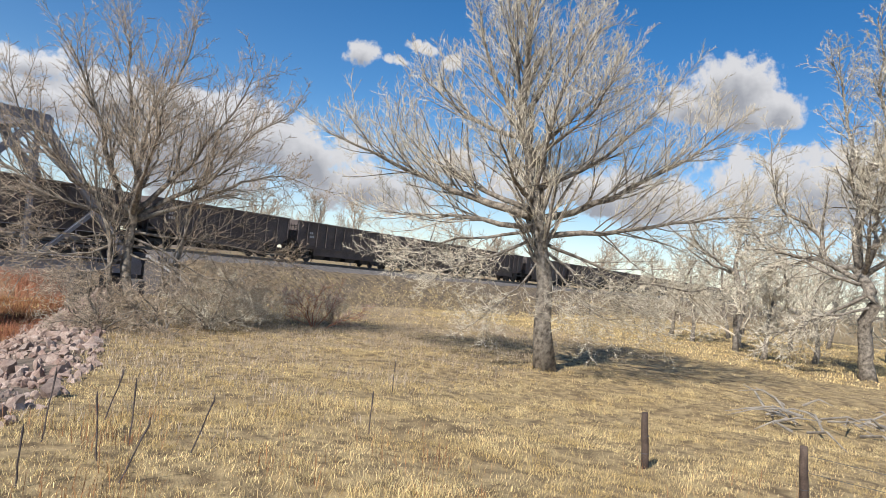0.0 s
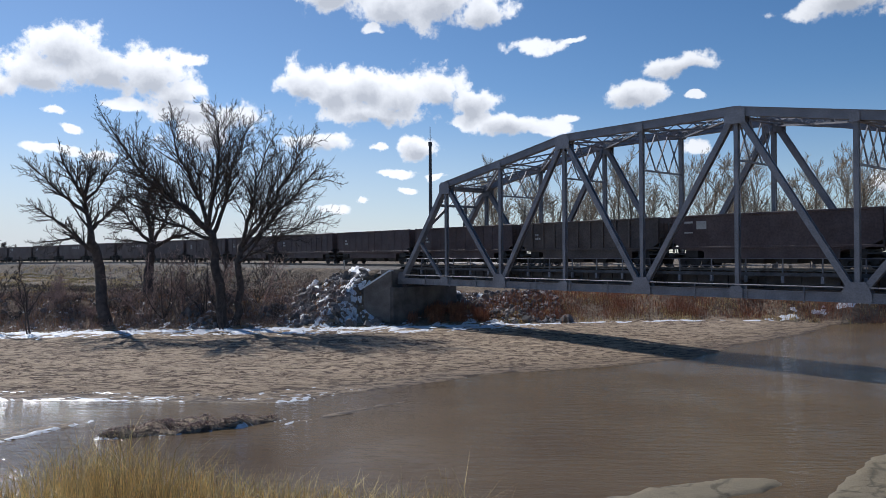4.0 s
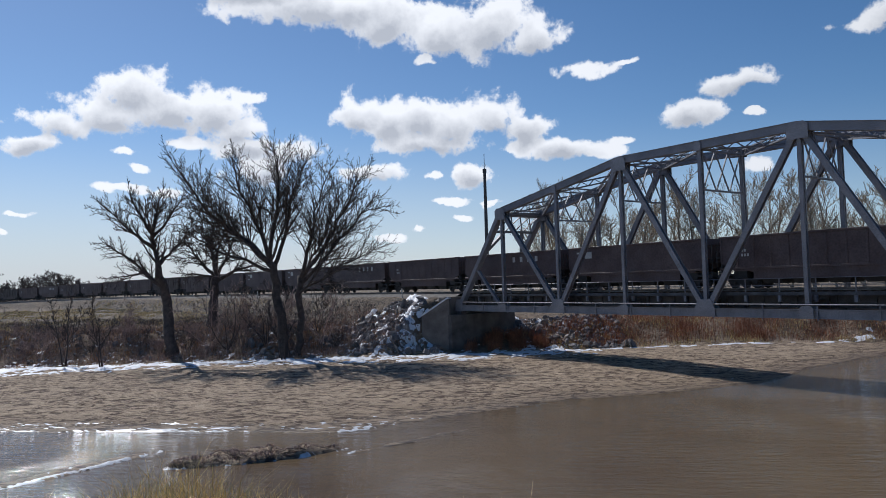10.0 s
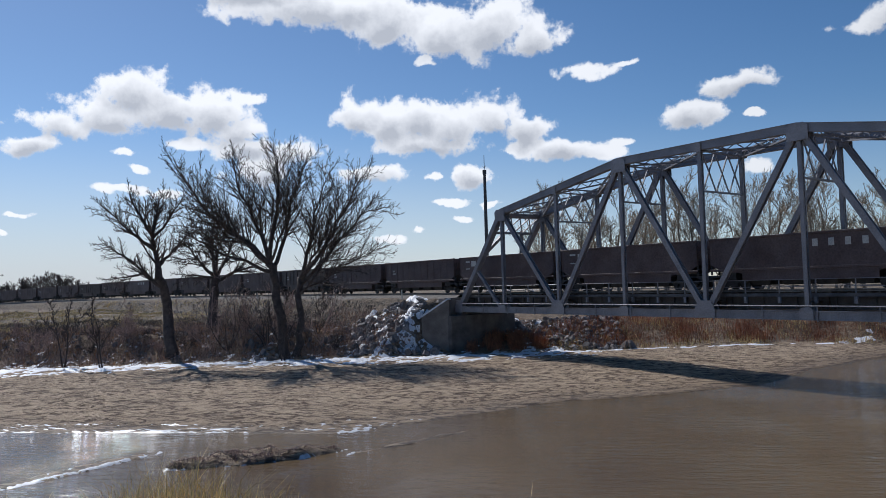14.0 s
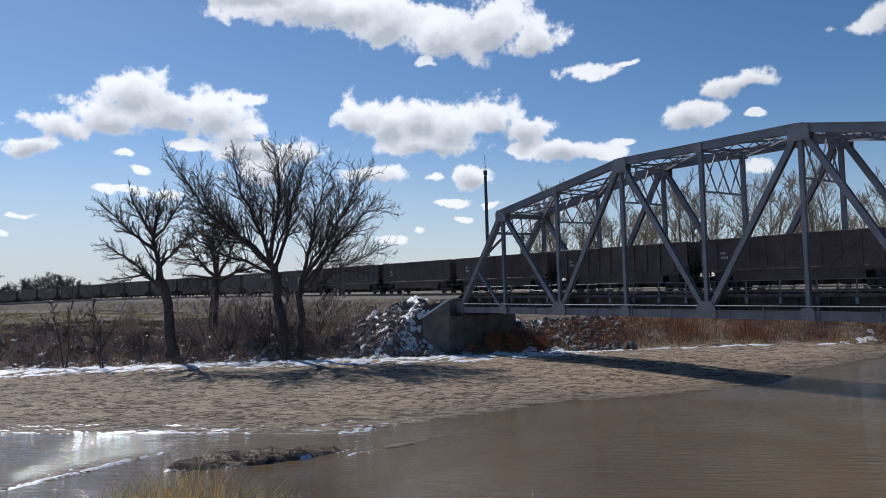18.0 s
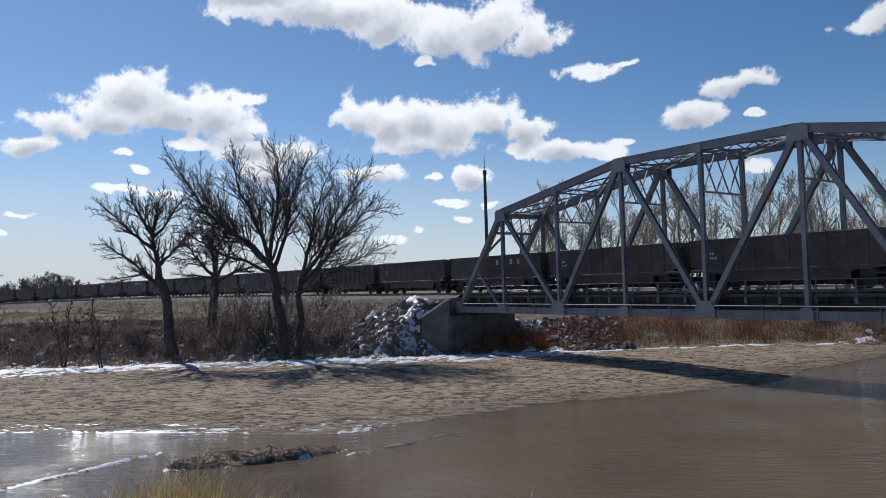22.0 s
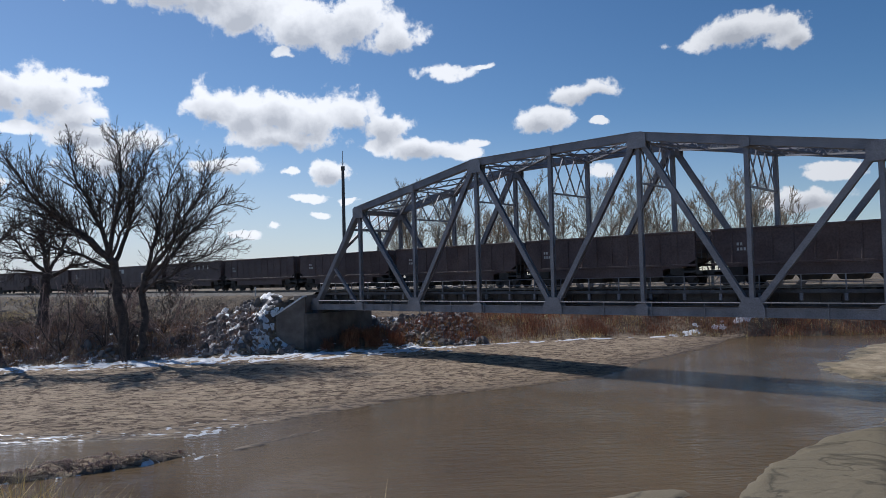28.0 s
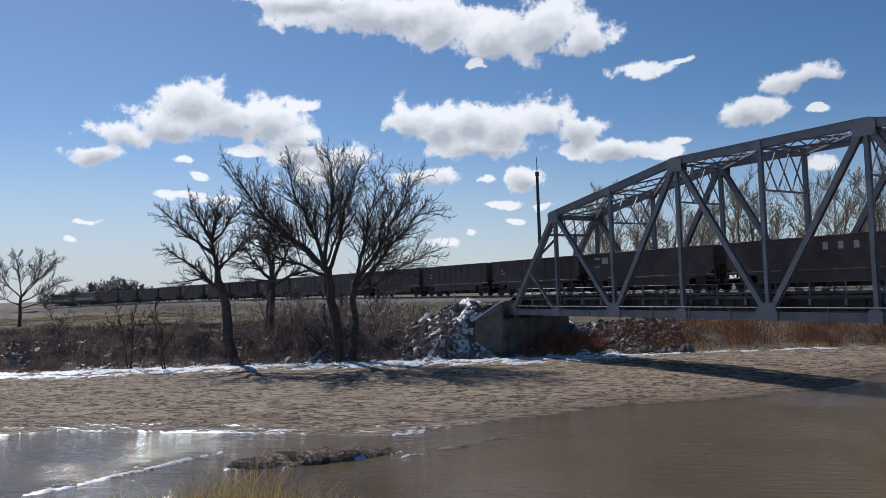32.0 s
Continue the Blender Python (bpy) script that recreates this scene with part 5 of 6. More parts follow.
SHAGGY += [(-1, -0.9, -2.6, 0.5, 12.8, 0.05, 0.16, 0.3), (-1, 0.9, 2.8, 0.3, 12.5, 0.15, 0.16, 0.3), (0, 0.7, -6.5, -1.5, 6.4, -0.25, 0.08, -0.5), (0, 0.75, 5.6, -1.5, 6.6, -0.25, 0.08, -0.5), (0, 0.8, -5.4, 2, 7.4, -0.25, 0.08, -0.5), (0, 0.8, 7.4, 1, 7.6, -0.2, 0.08, -0.4),
           (0, 0.6, -3.4, -2.5, 5.4, -0.25, 0.07, -0.5), (0, 0.6, 2.6, -2.6, 5.6, -0.25, 0.07, -0.5), (0, 0.9, -7.6, 0, 8.8, -0.2, 0.09, -0.4)]
boughed_tree("willow_tree", 21.6, 32.6, 12, BARK_OLD, TWIG_GREY, "shaggy bare willow with many stems above the rip-rap", SHAGGY, density=2.9, size=4.3, kids=(0, 0, 9, 7), bare=(0, 0, 0.12, 0.1), ratio=(0, 0, 0.42, 0.55), angle=(24, 60), wobble=(0, 0, 0.12, 0.14, 0.14), rise=(0, 0, 0.04, 0.04, 0.02), lift=0.14, fine=0.012, thin=0.4, kink=0.018)
for k, (sx, sy, sh) in enumerate(((24.2, 30.3, 3.9), (19.6, 32.0, 4.4), (21.5, 30.0, 4.2), (26.2, 32.5, 3.4), (18.6, 30.4, 3.4), (23.0, 33.2, 4.2))):
    tree("willow_shrub", sx, sy, 5, 0.08, 13 + k * 50, BARK_OLD, TWIG if k % 3 == 0 else TWIG_GREY, "tangled low willow scrub under the tree", "shrub", group="willow scrub", stems=[(j * 40 + k * 10, 26 + 12 * (j % 4), sh * 0.8, 0.045) for j in range(8)], kids=(6, 5, 4, 2), bare=(0.1, 0.1, 0.1, 0.1), angle=(30, 85), wobble=(0.2, 0.25, 0.28, 0.3, 0.3), rise=(-0.02, -0.03, -0.05, -0.05, -0.04), fine=0.012)
for k, (sx, sy, sh) in enumerate(((32.5, 30.5, 2.9), (28.0, 31.0, 2.3), (30.3, 32.6, 2.2), (35.5, 32.0, 1.8), (26.5, 30.2, 1.8))):
    tree("bush", sx, sy, 4, 0.05, 15 + k * 51, TWIG_RED if k == 0 else TWIG_GREY, TWIG_BROWN if k == 0 else TWIG, "reddish leafless bush at the foot of the embankment" if k == 0 else "straw-coloured leafless bush at the foot of the embankment", "shrub", group="embankment bushes", stems=[(j * 36, 38 + 9 * (j % 5), sh, 0.03) for j in range(8)], kids=(6, 5, 4, 2), bare=(0.12, 0.1, 0.1, 0.1), angle=(25, 65), wobble=(0.16, 0.22, 0.25, 0.28, 0.3), fine=0.011)
GROVE_STYLE = dict(kids=(0, 0, 9, 7), bare=(0, 0, 0.12, 0.1), ratio=(0, 0, 0.42, 0.55), angle=(26, 66), wobble=(0, 0, 0.16, 0.16, 0.16), rise=(0, 0, 0.03, 0.03, 0.02), lift=0.12, fine=0.02, thin=0.42, kink=0.03)
SPREADING = [(-1, 1.1, -0.2, 0, 11.0, 0, 0.55, 0), (0, 0.97, -6.9, 0, 20.4, 0.2, 0.26, 0.4), (0, 0.98, -3.4, 0, 26.8, 0.1, 0.28, 0.4), (0, 0.9, -8.4, 0, 14.2, 0.05, 0.22, 0.2), (0, 0.98, -0.6, 0, 30, 0, 0.3, 0.4), (0, 0.95, 4, 0, 26, 0.1, 0.26, 0.4), (0, 0.95, 8, 0, 19, 0.2, 0.24, 0.3), (0, 0.7, -5.4, -1, 5.0, -0.25, 0.14, -0.4), (0, 0.85, -6.4, 1, 10.4, -0.1, 0.17, -0.1), (0, 0.6, -3.6, -2, 6.4, -0.15, 0.12, -0.3), (0, 0.95, 0, -6, 18, 0.1, 0.2, 0.2), (0, 0.95, 1, 6, 20, 0.1, 0.2, 0.2)]
boughed_tree("cottonwood_tree", 61.0, 4.2, 17, BARK_OLD, TWIG, "large bare grey cottonwood with low spreading limbs", SPREADING, density=2.6, size=4.6, **GROVE_STYLE)
GNARLED = [(-1, 1.2, 0, 0, 11, 0, 0.45, 0), (0, 0.97, 0.4, 0, 20, 0.05, 0.24, 0.3), (0, 0.95, -6.4, 0, 17.6, 0.2, 0.22, 0.3), (0, 0.9, -5.2, 0, 13.2, 0.1, 0.18, 0.1), (0, 0.95, 4.8, 0, 14.6, 0.2, 0.2, 0.1), (0, 0.97, 3.4, 1, 18.6, 0.1, 0.2, 0.3), (0, 0.8, -4.4, 0, 8.4, -0.1, 0.14, -0.3), (0, 0.8, 5.4, 0, 9.4, -0.1, 0.14, -0.2)]
boughed_tree("cottonwood_tree", 80.0, 17.0, 18, BARK_OLD, TWIG, "gnarled bare grey cottonwood in the grove", GNARLED, density=2.4, size=4.0, group="grove trees", **GROVE_STYLE)
for k, (gx0, gy0, gh) in enumerate(((72, 14.5, 12), (88, 12, 16), (95, 20, 15), (84, 24, 12), (104, 10, 16), (112, 22, 15), (74, 8, 12), (122, 14, 16), (130, 26, 16), (98, 30, 12), (146, 18, 17), (68, 0.5, 11), (92, 3, 16), (165, 26, 17), (66, 11, 8), (78, 20, 9))):
    tree("cottonwood_tree", gx0, gy0, gh, 0.24, 30 + k, BARK_OLD, TWIG, "bare grey cottonwood in the grove by the track", group="grove trees", kids=(10, 8, 6, 4), bare=(0.1, 0.2, 0.1, 0.1), angle=(30, 70), wobble=(0.1, 0.22, 0.24, 0.26, 0.28), fine=0.032)
for k in range(10):
    tree("background_tree", 66 + k * 13 + 4 * math.sin(k * 2.1), 74 + 7 * math.sin(k * 1.3), 14 + 2 * math.sin(k), 0.22, 60 + k, BARK_OLD, TWIG_GREY, "pale bare tree behind the track", group="trees behind the track", kids=(11, 9, 7, 4), bare=(0.1, 0.15, 0.1, 0.1), angle=(20, 45), fine=0.022)

# far bank: trees against the light, their backlit darkness put into bark and twig colours
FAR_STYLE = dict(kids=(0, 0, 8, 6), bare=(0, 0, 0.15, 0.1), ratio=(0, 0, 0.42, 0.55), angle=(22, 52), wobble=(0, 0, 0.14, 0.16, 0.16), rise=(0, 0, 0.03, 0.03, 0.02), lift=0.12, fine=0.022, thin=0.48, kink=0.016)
LEANING = [(-1, -0.4, -1.8, 0.0, 9.5, 0, 0.62, 0), (0, 0.98, -2.4, 0.0, 14.4, 0, 0.42, 0.2), (1, 0.6, -7.4, 0.0, 17.3, 0.15, 0.24, 0.3), (1, 0.95, -4.5, 0.5, 18.6, 0.1, 0.22, 0.3), (1, 0.95, -1.2, 0.0, 18.6, 0, 0.22, 0.3), (1, 0.85, 1.3, 0.0, 18.3, 0.15, 0.2, 0.3), (1, 0.25, 2.3, 0.0, 14.6, 0.1, 0.2, 0), (0, 0.8, -4.1, 0.0, 11.5, 0.1, 0.32, 0), (7, 0.9, -7.1, 0.0, 13.2, -0.1, 0.18, -0.1), (7, 0.6, -6.6, 0.0, 9.4, -0.2, 0.15, -0.4), (1, 0.8, -2.9, -2.9, 16.7, 0.1, 0.17, 0.2), (1, 0.9, -1.9, 2.9, 17.2, 0.1, 0.17, 0.2)]
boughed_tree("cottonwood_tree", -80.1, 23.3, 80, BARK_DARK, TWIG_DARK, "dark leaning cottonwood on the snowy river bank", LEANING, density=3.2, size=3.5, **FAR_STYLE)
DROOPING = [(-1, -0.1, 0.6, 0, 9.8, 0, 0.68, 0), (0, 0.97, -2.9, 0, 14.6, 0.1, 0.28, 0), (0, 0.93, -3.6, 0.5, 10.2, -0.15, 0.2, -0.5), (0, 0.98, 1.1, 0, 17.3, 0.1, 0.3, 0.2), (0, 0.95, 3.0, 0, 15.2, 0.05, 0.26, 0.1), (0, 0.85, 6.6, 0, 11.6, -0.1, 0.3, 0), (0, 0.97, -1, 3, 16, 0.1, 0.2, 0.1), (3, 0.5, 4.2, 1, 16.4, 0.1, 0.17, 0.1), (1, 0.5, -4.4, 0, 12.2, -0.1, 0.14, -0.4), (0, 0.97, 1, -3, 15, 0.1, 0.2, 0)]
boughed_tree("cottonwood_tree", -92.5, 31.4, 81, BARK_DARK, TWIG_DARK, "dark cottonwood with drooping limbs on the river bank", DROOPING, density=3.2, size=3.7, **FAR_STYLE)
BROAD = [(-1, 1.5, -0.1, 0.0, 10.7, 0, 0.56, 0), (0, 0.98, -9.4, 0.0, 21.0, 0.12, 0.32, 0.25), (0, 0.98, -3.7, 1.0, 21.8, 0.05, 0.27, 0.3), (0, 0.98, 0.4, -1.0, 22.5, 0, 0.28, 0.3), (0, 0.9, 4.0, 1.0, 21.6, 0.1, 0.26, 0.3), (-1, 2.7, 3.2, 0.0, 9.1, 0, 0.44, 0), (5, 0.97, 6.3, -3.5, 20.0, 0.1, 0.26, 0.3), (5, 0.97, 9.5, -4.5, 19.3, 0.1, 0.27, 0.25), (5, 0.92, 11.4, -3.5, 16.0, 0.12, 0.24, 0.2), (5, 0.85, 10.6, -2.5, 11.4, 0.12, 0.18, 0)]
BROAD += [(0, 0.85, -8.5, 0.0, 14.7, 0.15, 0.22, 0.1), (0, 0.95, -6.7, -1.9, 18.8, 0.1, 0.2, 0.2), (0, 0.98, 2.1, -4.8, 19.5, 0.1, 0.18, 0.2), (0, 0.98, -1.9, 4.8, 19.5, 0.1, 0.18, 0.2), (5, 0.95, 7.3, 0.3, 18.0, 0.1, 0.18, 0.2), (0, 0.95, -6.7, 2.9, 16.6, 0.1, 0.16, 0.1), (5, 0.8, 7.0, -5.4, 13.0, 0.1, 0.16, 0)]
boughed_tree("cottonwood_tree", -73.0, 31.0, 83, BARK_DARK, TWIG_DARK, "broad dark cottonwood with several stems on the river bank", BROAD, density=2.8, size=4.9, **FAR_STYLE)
for k, (sx, sy, tall) in enumerate(((-84.5, 13.2, 8.6), (-80.5, 16.0, 7.6), (-70.8, 31.5, 7.4))):
    lean = 0.7 * (-1) ** k
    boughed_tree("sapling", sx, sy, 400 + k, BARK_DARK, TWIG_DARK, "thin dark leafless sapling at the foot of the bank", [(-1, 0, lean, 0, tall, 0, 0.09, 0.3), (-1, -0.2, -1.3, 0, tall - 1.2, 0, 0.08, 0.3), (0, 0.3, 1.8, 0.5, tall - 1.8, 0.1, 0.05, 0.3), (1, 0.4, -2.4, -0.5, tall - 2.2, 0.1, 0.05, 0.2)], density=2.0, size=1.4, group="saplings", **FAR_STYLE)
rng3 = random.Random(9)
for k in range(46):
    s = -28 + k * 1.5 + rng3.uniform(-1, 1)
    d = rng3.uniform(0.8, 9.0)
    sx, sy = BANK_A + BANK_D * s + np.array((-BANK_D[1], BANK_D[0])) * d
    if abs(sy - 51.6) < 8 or sy > 37.5 + rng3.uniform(0, 3):
        continue
    big = rng3.uniform(1.5, 2.2) if 20 < s < 33 else rng3.uniform(1.0, 1.4) if k % 5 == 0 else rng3.uniform(0.4, 0.75)
    brown = k % 3 > 0
    tree("bank_shrub", sx, sy, 4, 0.05, 300 + k, TWIG_BROWN if brown else BARK_DARK, TWIG_BROWN if brown else TWIG_DARK, "purplish brown leafless shrub at the foot of the bank" if brown else "dark leafless shrub at the foot of the bank", "shrub", group="bank shrubs", stems=[(j * 60 + k * 17, rng3.uniform(45, 84), rng3.uniform(1.6, 3.4) * big, 0.03 * big) for j in range(5)], kids=(5, 4, 3, 2), bare=(0.12, 0.12, 0.1, 0.1), angle=(22, 60), wobble=(0.12, 0.2, 0.22, 0.25, 0.28), fine=0.02)
# behind the bridge, and far away on the left
for k in range(20):
    b, dist, gh = 46 - 1.5 * k, 111 + 7 * math.sin(k * 2.3), 17.5 + 2.2 * math.sin(k * 1.9 + 0.6)
    tree("background_tree", -dist * math.sin(radians(b)), dist * math.cos(radians(b)), gh, 0.24, 140 + k, BARK, TWIG_GREY, "bare upright tree behind the bridge", group="trees behind the bridge", kids=(11, 9, 6, 3), bare=(0.1, 0.15, 0.1, 0.1), angle=(18, 44), rise=(0.05, 0.1, 0.08, 0.05, 0.02), fine=0.03)
FAN = [(-1, 0, 0.3, 0, 9.0, 0, 0.3, 0.1), (0, 0.5, 6.8, 0, 8.6, 0.1, 0.14, 0.1), (0, 0.7, 7.0, 1, 11.6, 0.1, 0.14, 0.2), (0, 0.9, 5.4, -1, 14.8, 0.1, 0.14, 0.3), (0, 0.97, 3.2, 0, 16.4, 0, 0.15, 0.3), (0, 0.95, -0.6, 1, 16.4, 0, 0.14, 0.3), (0, 0.9, -4, 0, 15, 0.1, 0.14, 0.3), (0, 0.6, -6.5, 0, 11.5, 0.1, 0.13, 0.2)]
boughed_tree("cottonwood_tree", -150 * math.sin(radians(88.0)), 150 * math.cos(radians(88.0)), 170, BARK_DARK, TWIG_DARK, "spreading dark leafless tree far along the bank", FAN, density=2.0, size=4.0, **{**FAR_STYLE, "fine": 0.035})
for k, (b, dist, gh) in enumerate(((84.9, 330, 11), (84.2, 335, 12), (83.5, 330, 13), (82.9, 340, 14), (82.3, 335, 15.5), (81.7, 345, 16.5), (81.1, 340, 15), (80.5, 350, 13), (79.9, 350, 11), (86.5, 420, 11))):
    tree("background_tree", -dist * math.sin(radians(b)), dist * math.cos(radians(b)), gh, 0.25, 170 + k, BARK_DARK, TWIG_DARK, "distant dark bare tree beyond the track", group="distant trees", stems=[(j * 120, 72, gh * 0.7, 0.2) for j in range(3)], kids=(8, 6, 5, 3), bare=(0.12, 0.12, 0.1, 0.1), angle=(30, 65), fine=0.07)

# grass, brush, rocks, snow
def scatter(n, x0, x1, y0, y1, keep, seed):
    rng = np.random.RandomState(seed)
    x, y = rng.uniform(x0, x1, n), rng.uniform(y0, y1, n)
    k = keep(x, y) > rng.uniform(0, 1, n)
    return x[k], y[k], rng


def blades(name, x, y, tall, wide, lean, per, rng, material, label, category, spread=0.12):
    """Thin tapering blades in tufts, all one mesh."""
    x, y = np.repeat(x, per), np.repeat(y, per)
    n = len(x)
    x, y = x + rng.normal(0, spread, n), y + rng.normal(0, spread, n)
    h = np.repeat(tall, per) * rng.uniform(0.45, 1.15, n) if np.ndim(tall) else tall * rng.uniform(0.45, 1.15, n)
    a, b = rng.uniform(0, 2 * np.pi, n), rng.uniform(0, 2 * np.pi, n)
    z = height(x, y) - 0.02
    w = wide * rng.uniform(0.6, 1.3, n) / 2
    l = lean * h * rng.uniform(0.1, 1.0, n)
    p0 = np.stack([x - w * np.cos(a), y - w * np.sin(a), z], -1)
    p1 = np.stack([x + w * np.cos(a), y + w * np.sin(a), z], -1)
    m0 = np.stack([x - w * 0.7 * np.cos(a) + l * 0.35 * np.cos(b), y - w * 0.7 * np.sin(a) + l * 0.35 * np.sin(b), z + h * 0.6], -1)
    m1 = np.stack([x + w * 0.7 * np.cos(a) + l * 0.35 * np.cos(b), y + w * 0.7 * np.sin(a) + l * 0.35 * np.sin(b), z + h * 0.6], -1)
    t = np.stack([x + l * np.cos(b), y + l * np.sin(b), z + h * (1 - 0.3 * lean)], -1)
    v = np.stack([p0, p1, m1, m0, t], 1).reshape(-1, 3)
    k = np.arange(n)[:, None] * 5
    ob = mesh_object(name, v.tolist(), np.concatenate([k + np.array([0, 1, 2, 3])]).tolist() + (k + np.array([3, 2, 4])).tolist(), material)
    return tagged(ob, label, category, kind="stuff")


def terrace_f(x, y):
    toe, top = along(TOE, y), along(TOP, y)
    return (x - toe) / (top - toe)


def clear_track(x, y):
    return track_off(x, y)[0] > 5.5


x, y, rng = scatter(150000, 0, 62, 0, 48, lambda x, y: (terrace_f(x, y) > 1.0) * clear_track(x, y) * np.clip(1.35 - np.hypot(x, y) / 36, 0.1, 1) * np.clip(0.55 + 0.6 * waves(x, y, 21, 4), 0.08, 1), 31)
blades("dry_grass", x, y, 0.15 + 0.2 * np.clip(waves(x, y, 23, 6), 0, 1), 0.01, 1.4, 8, rng, GRASS, "knee-high dry straw grass covering the terrace", "grass", 0.14)
x, y, rng = scatter(15000, 55, 130, -12, 46, lambda x, y: (terrace_f(x, y) > 1.0) * clear_track(x, y) * 0.8, 32)
blades("dry_grass", x, y, 0.26, 0.05, 1.0, 5, rng, GRASS, "dry straw grass between the grove trees", "grass", 0.3)
x, y, rng = scatter(6000, 3, 30, 1, 20, lambda x, y: (terrace_f(x, y) > 1.0) * (waves(x, y, 25, 6) > 0.15) * np.clip(1.2 - np.hypot(x, y) / 16, 0, 1), 33)
blades("rusty_weeds", x, y, 0.55, 0.012, 0.35, 4, rng, GRASS_RED, "thin rusty dead weed stalks in the grass", "weeds", 0.2)
x, y, rng = scatter(26000, 8, 60, 4, 46, lambda x, y: (terrace_f(x, y) > 1.0) * (clear_track(x, y) | (track_off(x, y)[0] > 3.6)) * smooth(8, 24, y - 0.1 * x + 4 * waves(x, y, 26, 9)) * (waves(x, y, 24, 7) > -0.25), 30)
blades("brown_weeds", x, y, 0.34, 0.02, 0.9, 4, rng, TWIG_GREY, "dull brown weeds on the slope of the embankment", "weeds", 0.3)
x, y, rng = scatter(14000, 10, 75, 6, 47.5, lambda x, y: (terrace_f(x, y) > 1.0) * (track_off(x, y)[0] > 4.0) * (track_off(x, y)[0] < 20), 29)
blades("straw_grass", x, y, 0.24, 0.03, 1.0, 4, rng, GRASS, "thin tawny grass on the slope of the embankment", "grass", 0.4)
# the lip of the mound under the camera
x, y, rng = scatter(16000, -8.5, 1, -4, 5, lambda x, y: (np.hypot(x + 2.2, y + 1.2) > 2.9) * (np.hypot(x + 2.2, y + 1.2) < 4.8) * (np.hypot(x, y) > 3.4) * (0.25 + 0.75 * (waves(x, y, 27, 1.8) > 0.0)), 34)
blades("tall_dry_grass", x, y, 0.38 + 0.34 * np.clip(waves(x, y, 28, 2.0), 0, 1), 0.005, 0.6, 9, rng, GRASS, "tall straw grass on the lip of the bank", "grass", 0.08)
# brush flat on the near side
flat = lambda x, y: (terrace_f(x, y) < 0.15) * smooth(-0.98, -0.42, terrace_f(x, y) + 0.9 * smooth(27, 42, y) + 0.35 * waves(x, y, 11, 9)) * smooth(3, 7, x - along(SHORE, y) + 2 * waves(x, y, 12, 6))
x, y, rng = scatter(60000, -3, 40, 12, 66, flat, 35)
blades("rusty_weeds", x, y, 0.3 + 0.45 * np.clip(waves(x, y, 29, 3.2), -0.3, 1), 0.014, 1.0, 7, rng, GRASS_RED, "rust-red dry weeds filling the flat below the rip-rap", "weeds", 0.25)
x, y, rng = scatter(30000, -3, 40, 12, 66, lambda x, y: flat(x, y) * (waves(x, y, 17, 5) > 0.1), 46)
blades("dry_grass", x, y, 0.35, 0.02, 0.9, 5, rng, GRASS, "golden dry grass between the rusty weeds", "grass", 0.25)
x, y, rng = scatter(7000, 8, 46, 40, 100, lambda x, y: (terrace_f(x, y) < 0.3) * smooth(-0.9, -0.3, terrace_f(x, y) + 0.2 * waves(x, y, 11, 9)), 36)
blades("red_willow_thicket", x, y, 1.1 + 0.6 * waves(x, y, 18, 6), 0.02, 0.5, 6, rng, TWIG_RED, "thicket of red willow stems", "thicket", 0.3)
x, y, rng = scatter(6000, 5, 24, 20, 48, lambda x, y: (waves(x, y, 15, 3.5) > 0.0) * (terrace_f(x, y) < 0.05) * smooth(-0.55, -0.1, terrace_f(x, y) + 0.15 * waves(x, y, 14, 5)), 37)
blades("red_willow_thicket", x, y, 0.6 + 0.6 * np.clip(waves(x, y, 16, 4), 0, 1), 0.012, 0.6, 8, rng, TWIG_RED, "thicket of red willow stems at the foot of the rip-rap", "thicket", 0.25)
# tufts on the bare sand
x, y, rng = scatter(16000, -5, 14, 22, 66, lambda x, y: sum(np.exp(-((x - cx) ** 2 + ((y - cy) / 1.5) ** 2) / (r * r)) for cx, cy, r in ((3.0, 38.5, 0.55), (4.9, 42.7, 1.1), (3.6, 40.6, 0.5), (0.1, 31.3, 0.6), (-0.8, 30.4, 0.4), (7.5, 60.5, 1.6), (6.2, 47.0, 0.5), (-1.9, 45.0, 1.1))), 38)
blades("sand_tufts", x, y, 0.4, 0.016, 0.9, 7, rng, GRASS_RED, "scattered rusty tufts on the sandbar", "weeds", 0.2)
# far bank
x, y, rng = scatter(17000, -130, -64, -10, 48, lambda x, y: (left_off(x, y) > 4) * (left_off(x, y) < 40) * (track_off(x, y)[0] > 4.4) * (0.15 + 0.85 * (waves(x, y, 39, 6) > -0.2)), 52)
blades("brown_weeds", x, y, 0.7 + 0.35 * waves(x, y, 46, 5), 0.03, 0.9, 5, rng, TWIG_DARK, "dark brown dead weeds on the slope below the track", "weeds", 0.4)
x, y, rng = scatter(60000, -150, -40, -40, 60, lambda x, y: (left_off(x, y) > 0.8) * (left_off(x, y) < 26) * (track_off(x, y)[0] > 6) * (0.25 + 0.75 * (waves(x, y, 43, 7) > -0.1)) * smooth(30, 4, left_off(x, y)), 39)
blades("bank_weeds", x, y, 0.6 + 0.3 * waves(x, y, 33, 5), 0.026, 0.8, 5, rng, GRASS_RED, "brown and rusty weeds on the far bank", "weeds", 0.35)
x, y, rng = scatter(40000, -130, -50, -40, 46, lambda x, y: (left_off(x, y) > 0.9) * (left_off(x, y) < 20) * (track_off(x, y)[0] > 6) * (0.2 + 0.8 * (waves(x, y, 47, 8) > -0.15)) * smooth(22, 8, left_off(x, y)), 48)
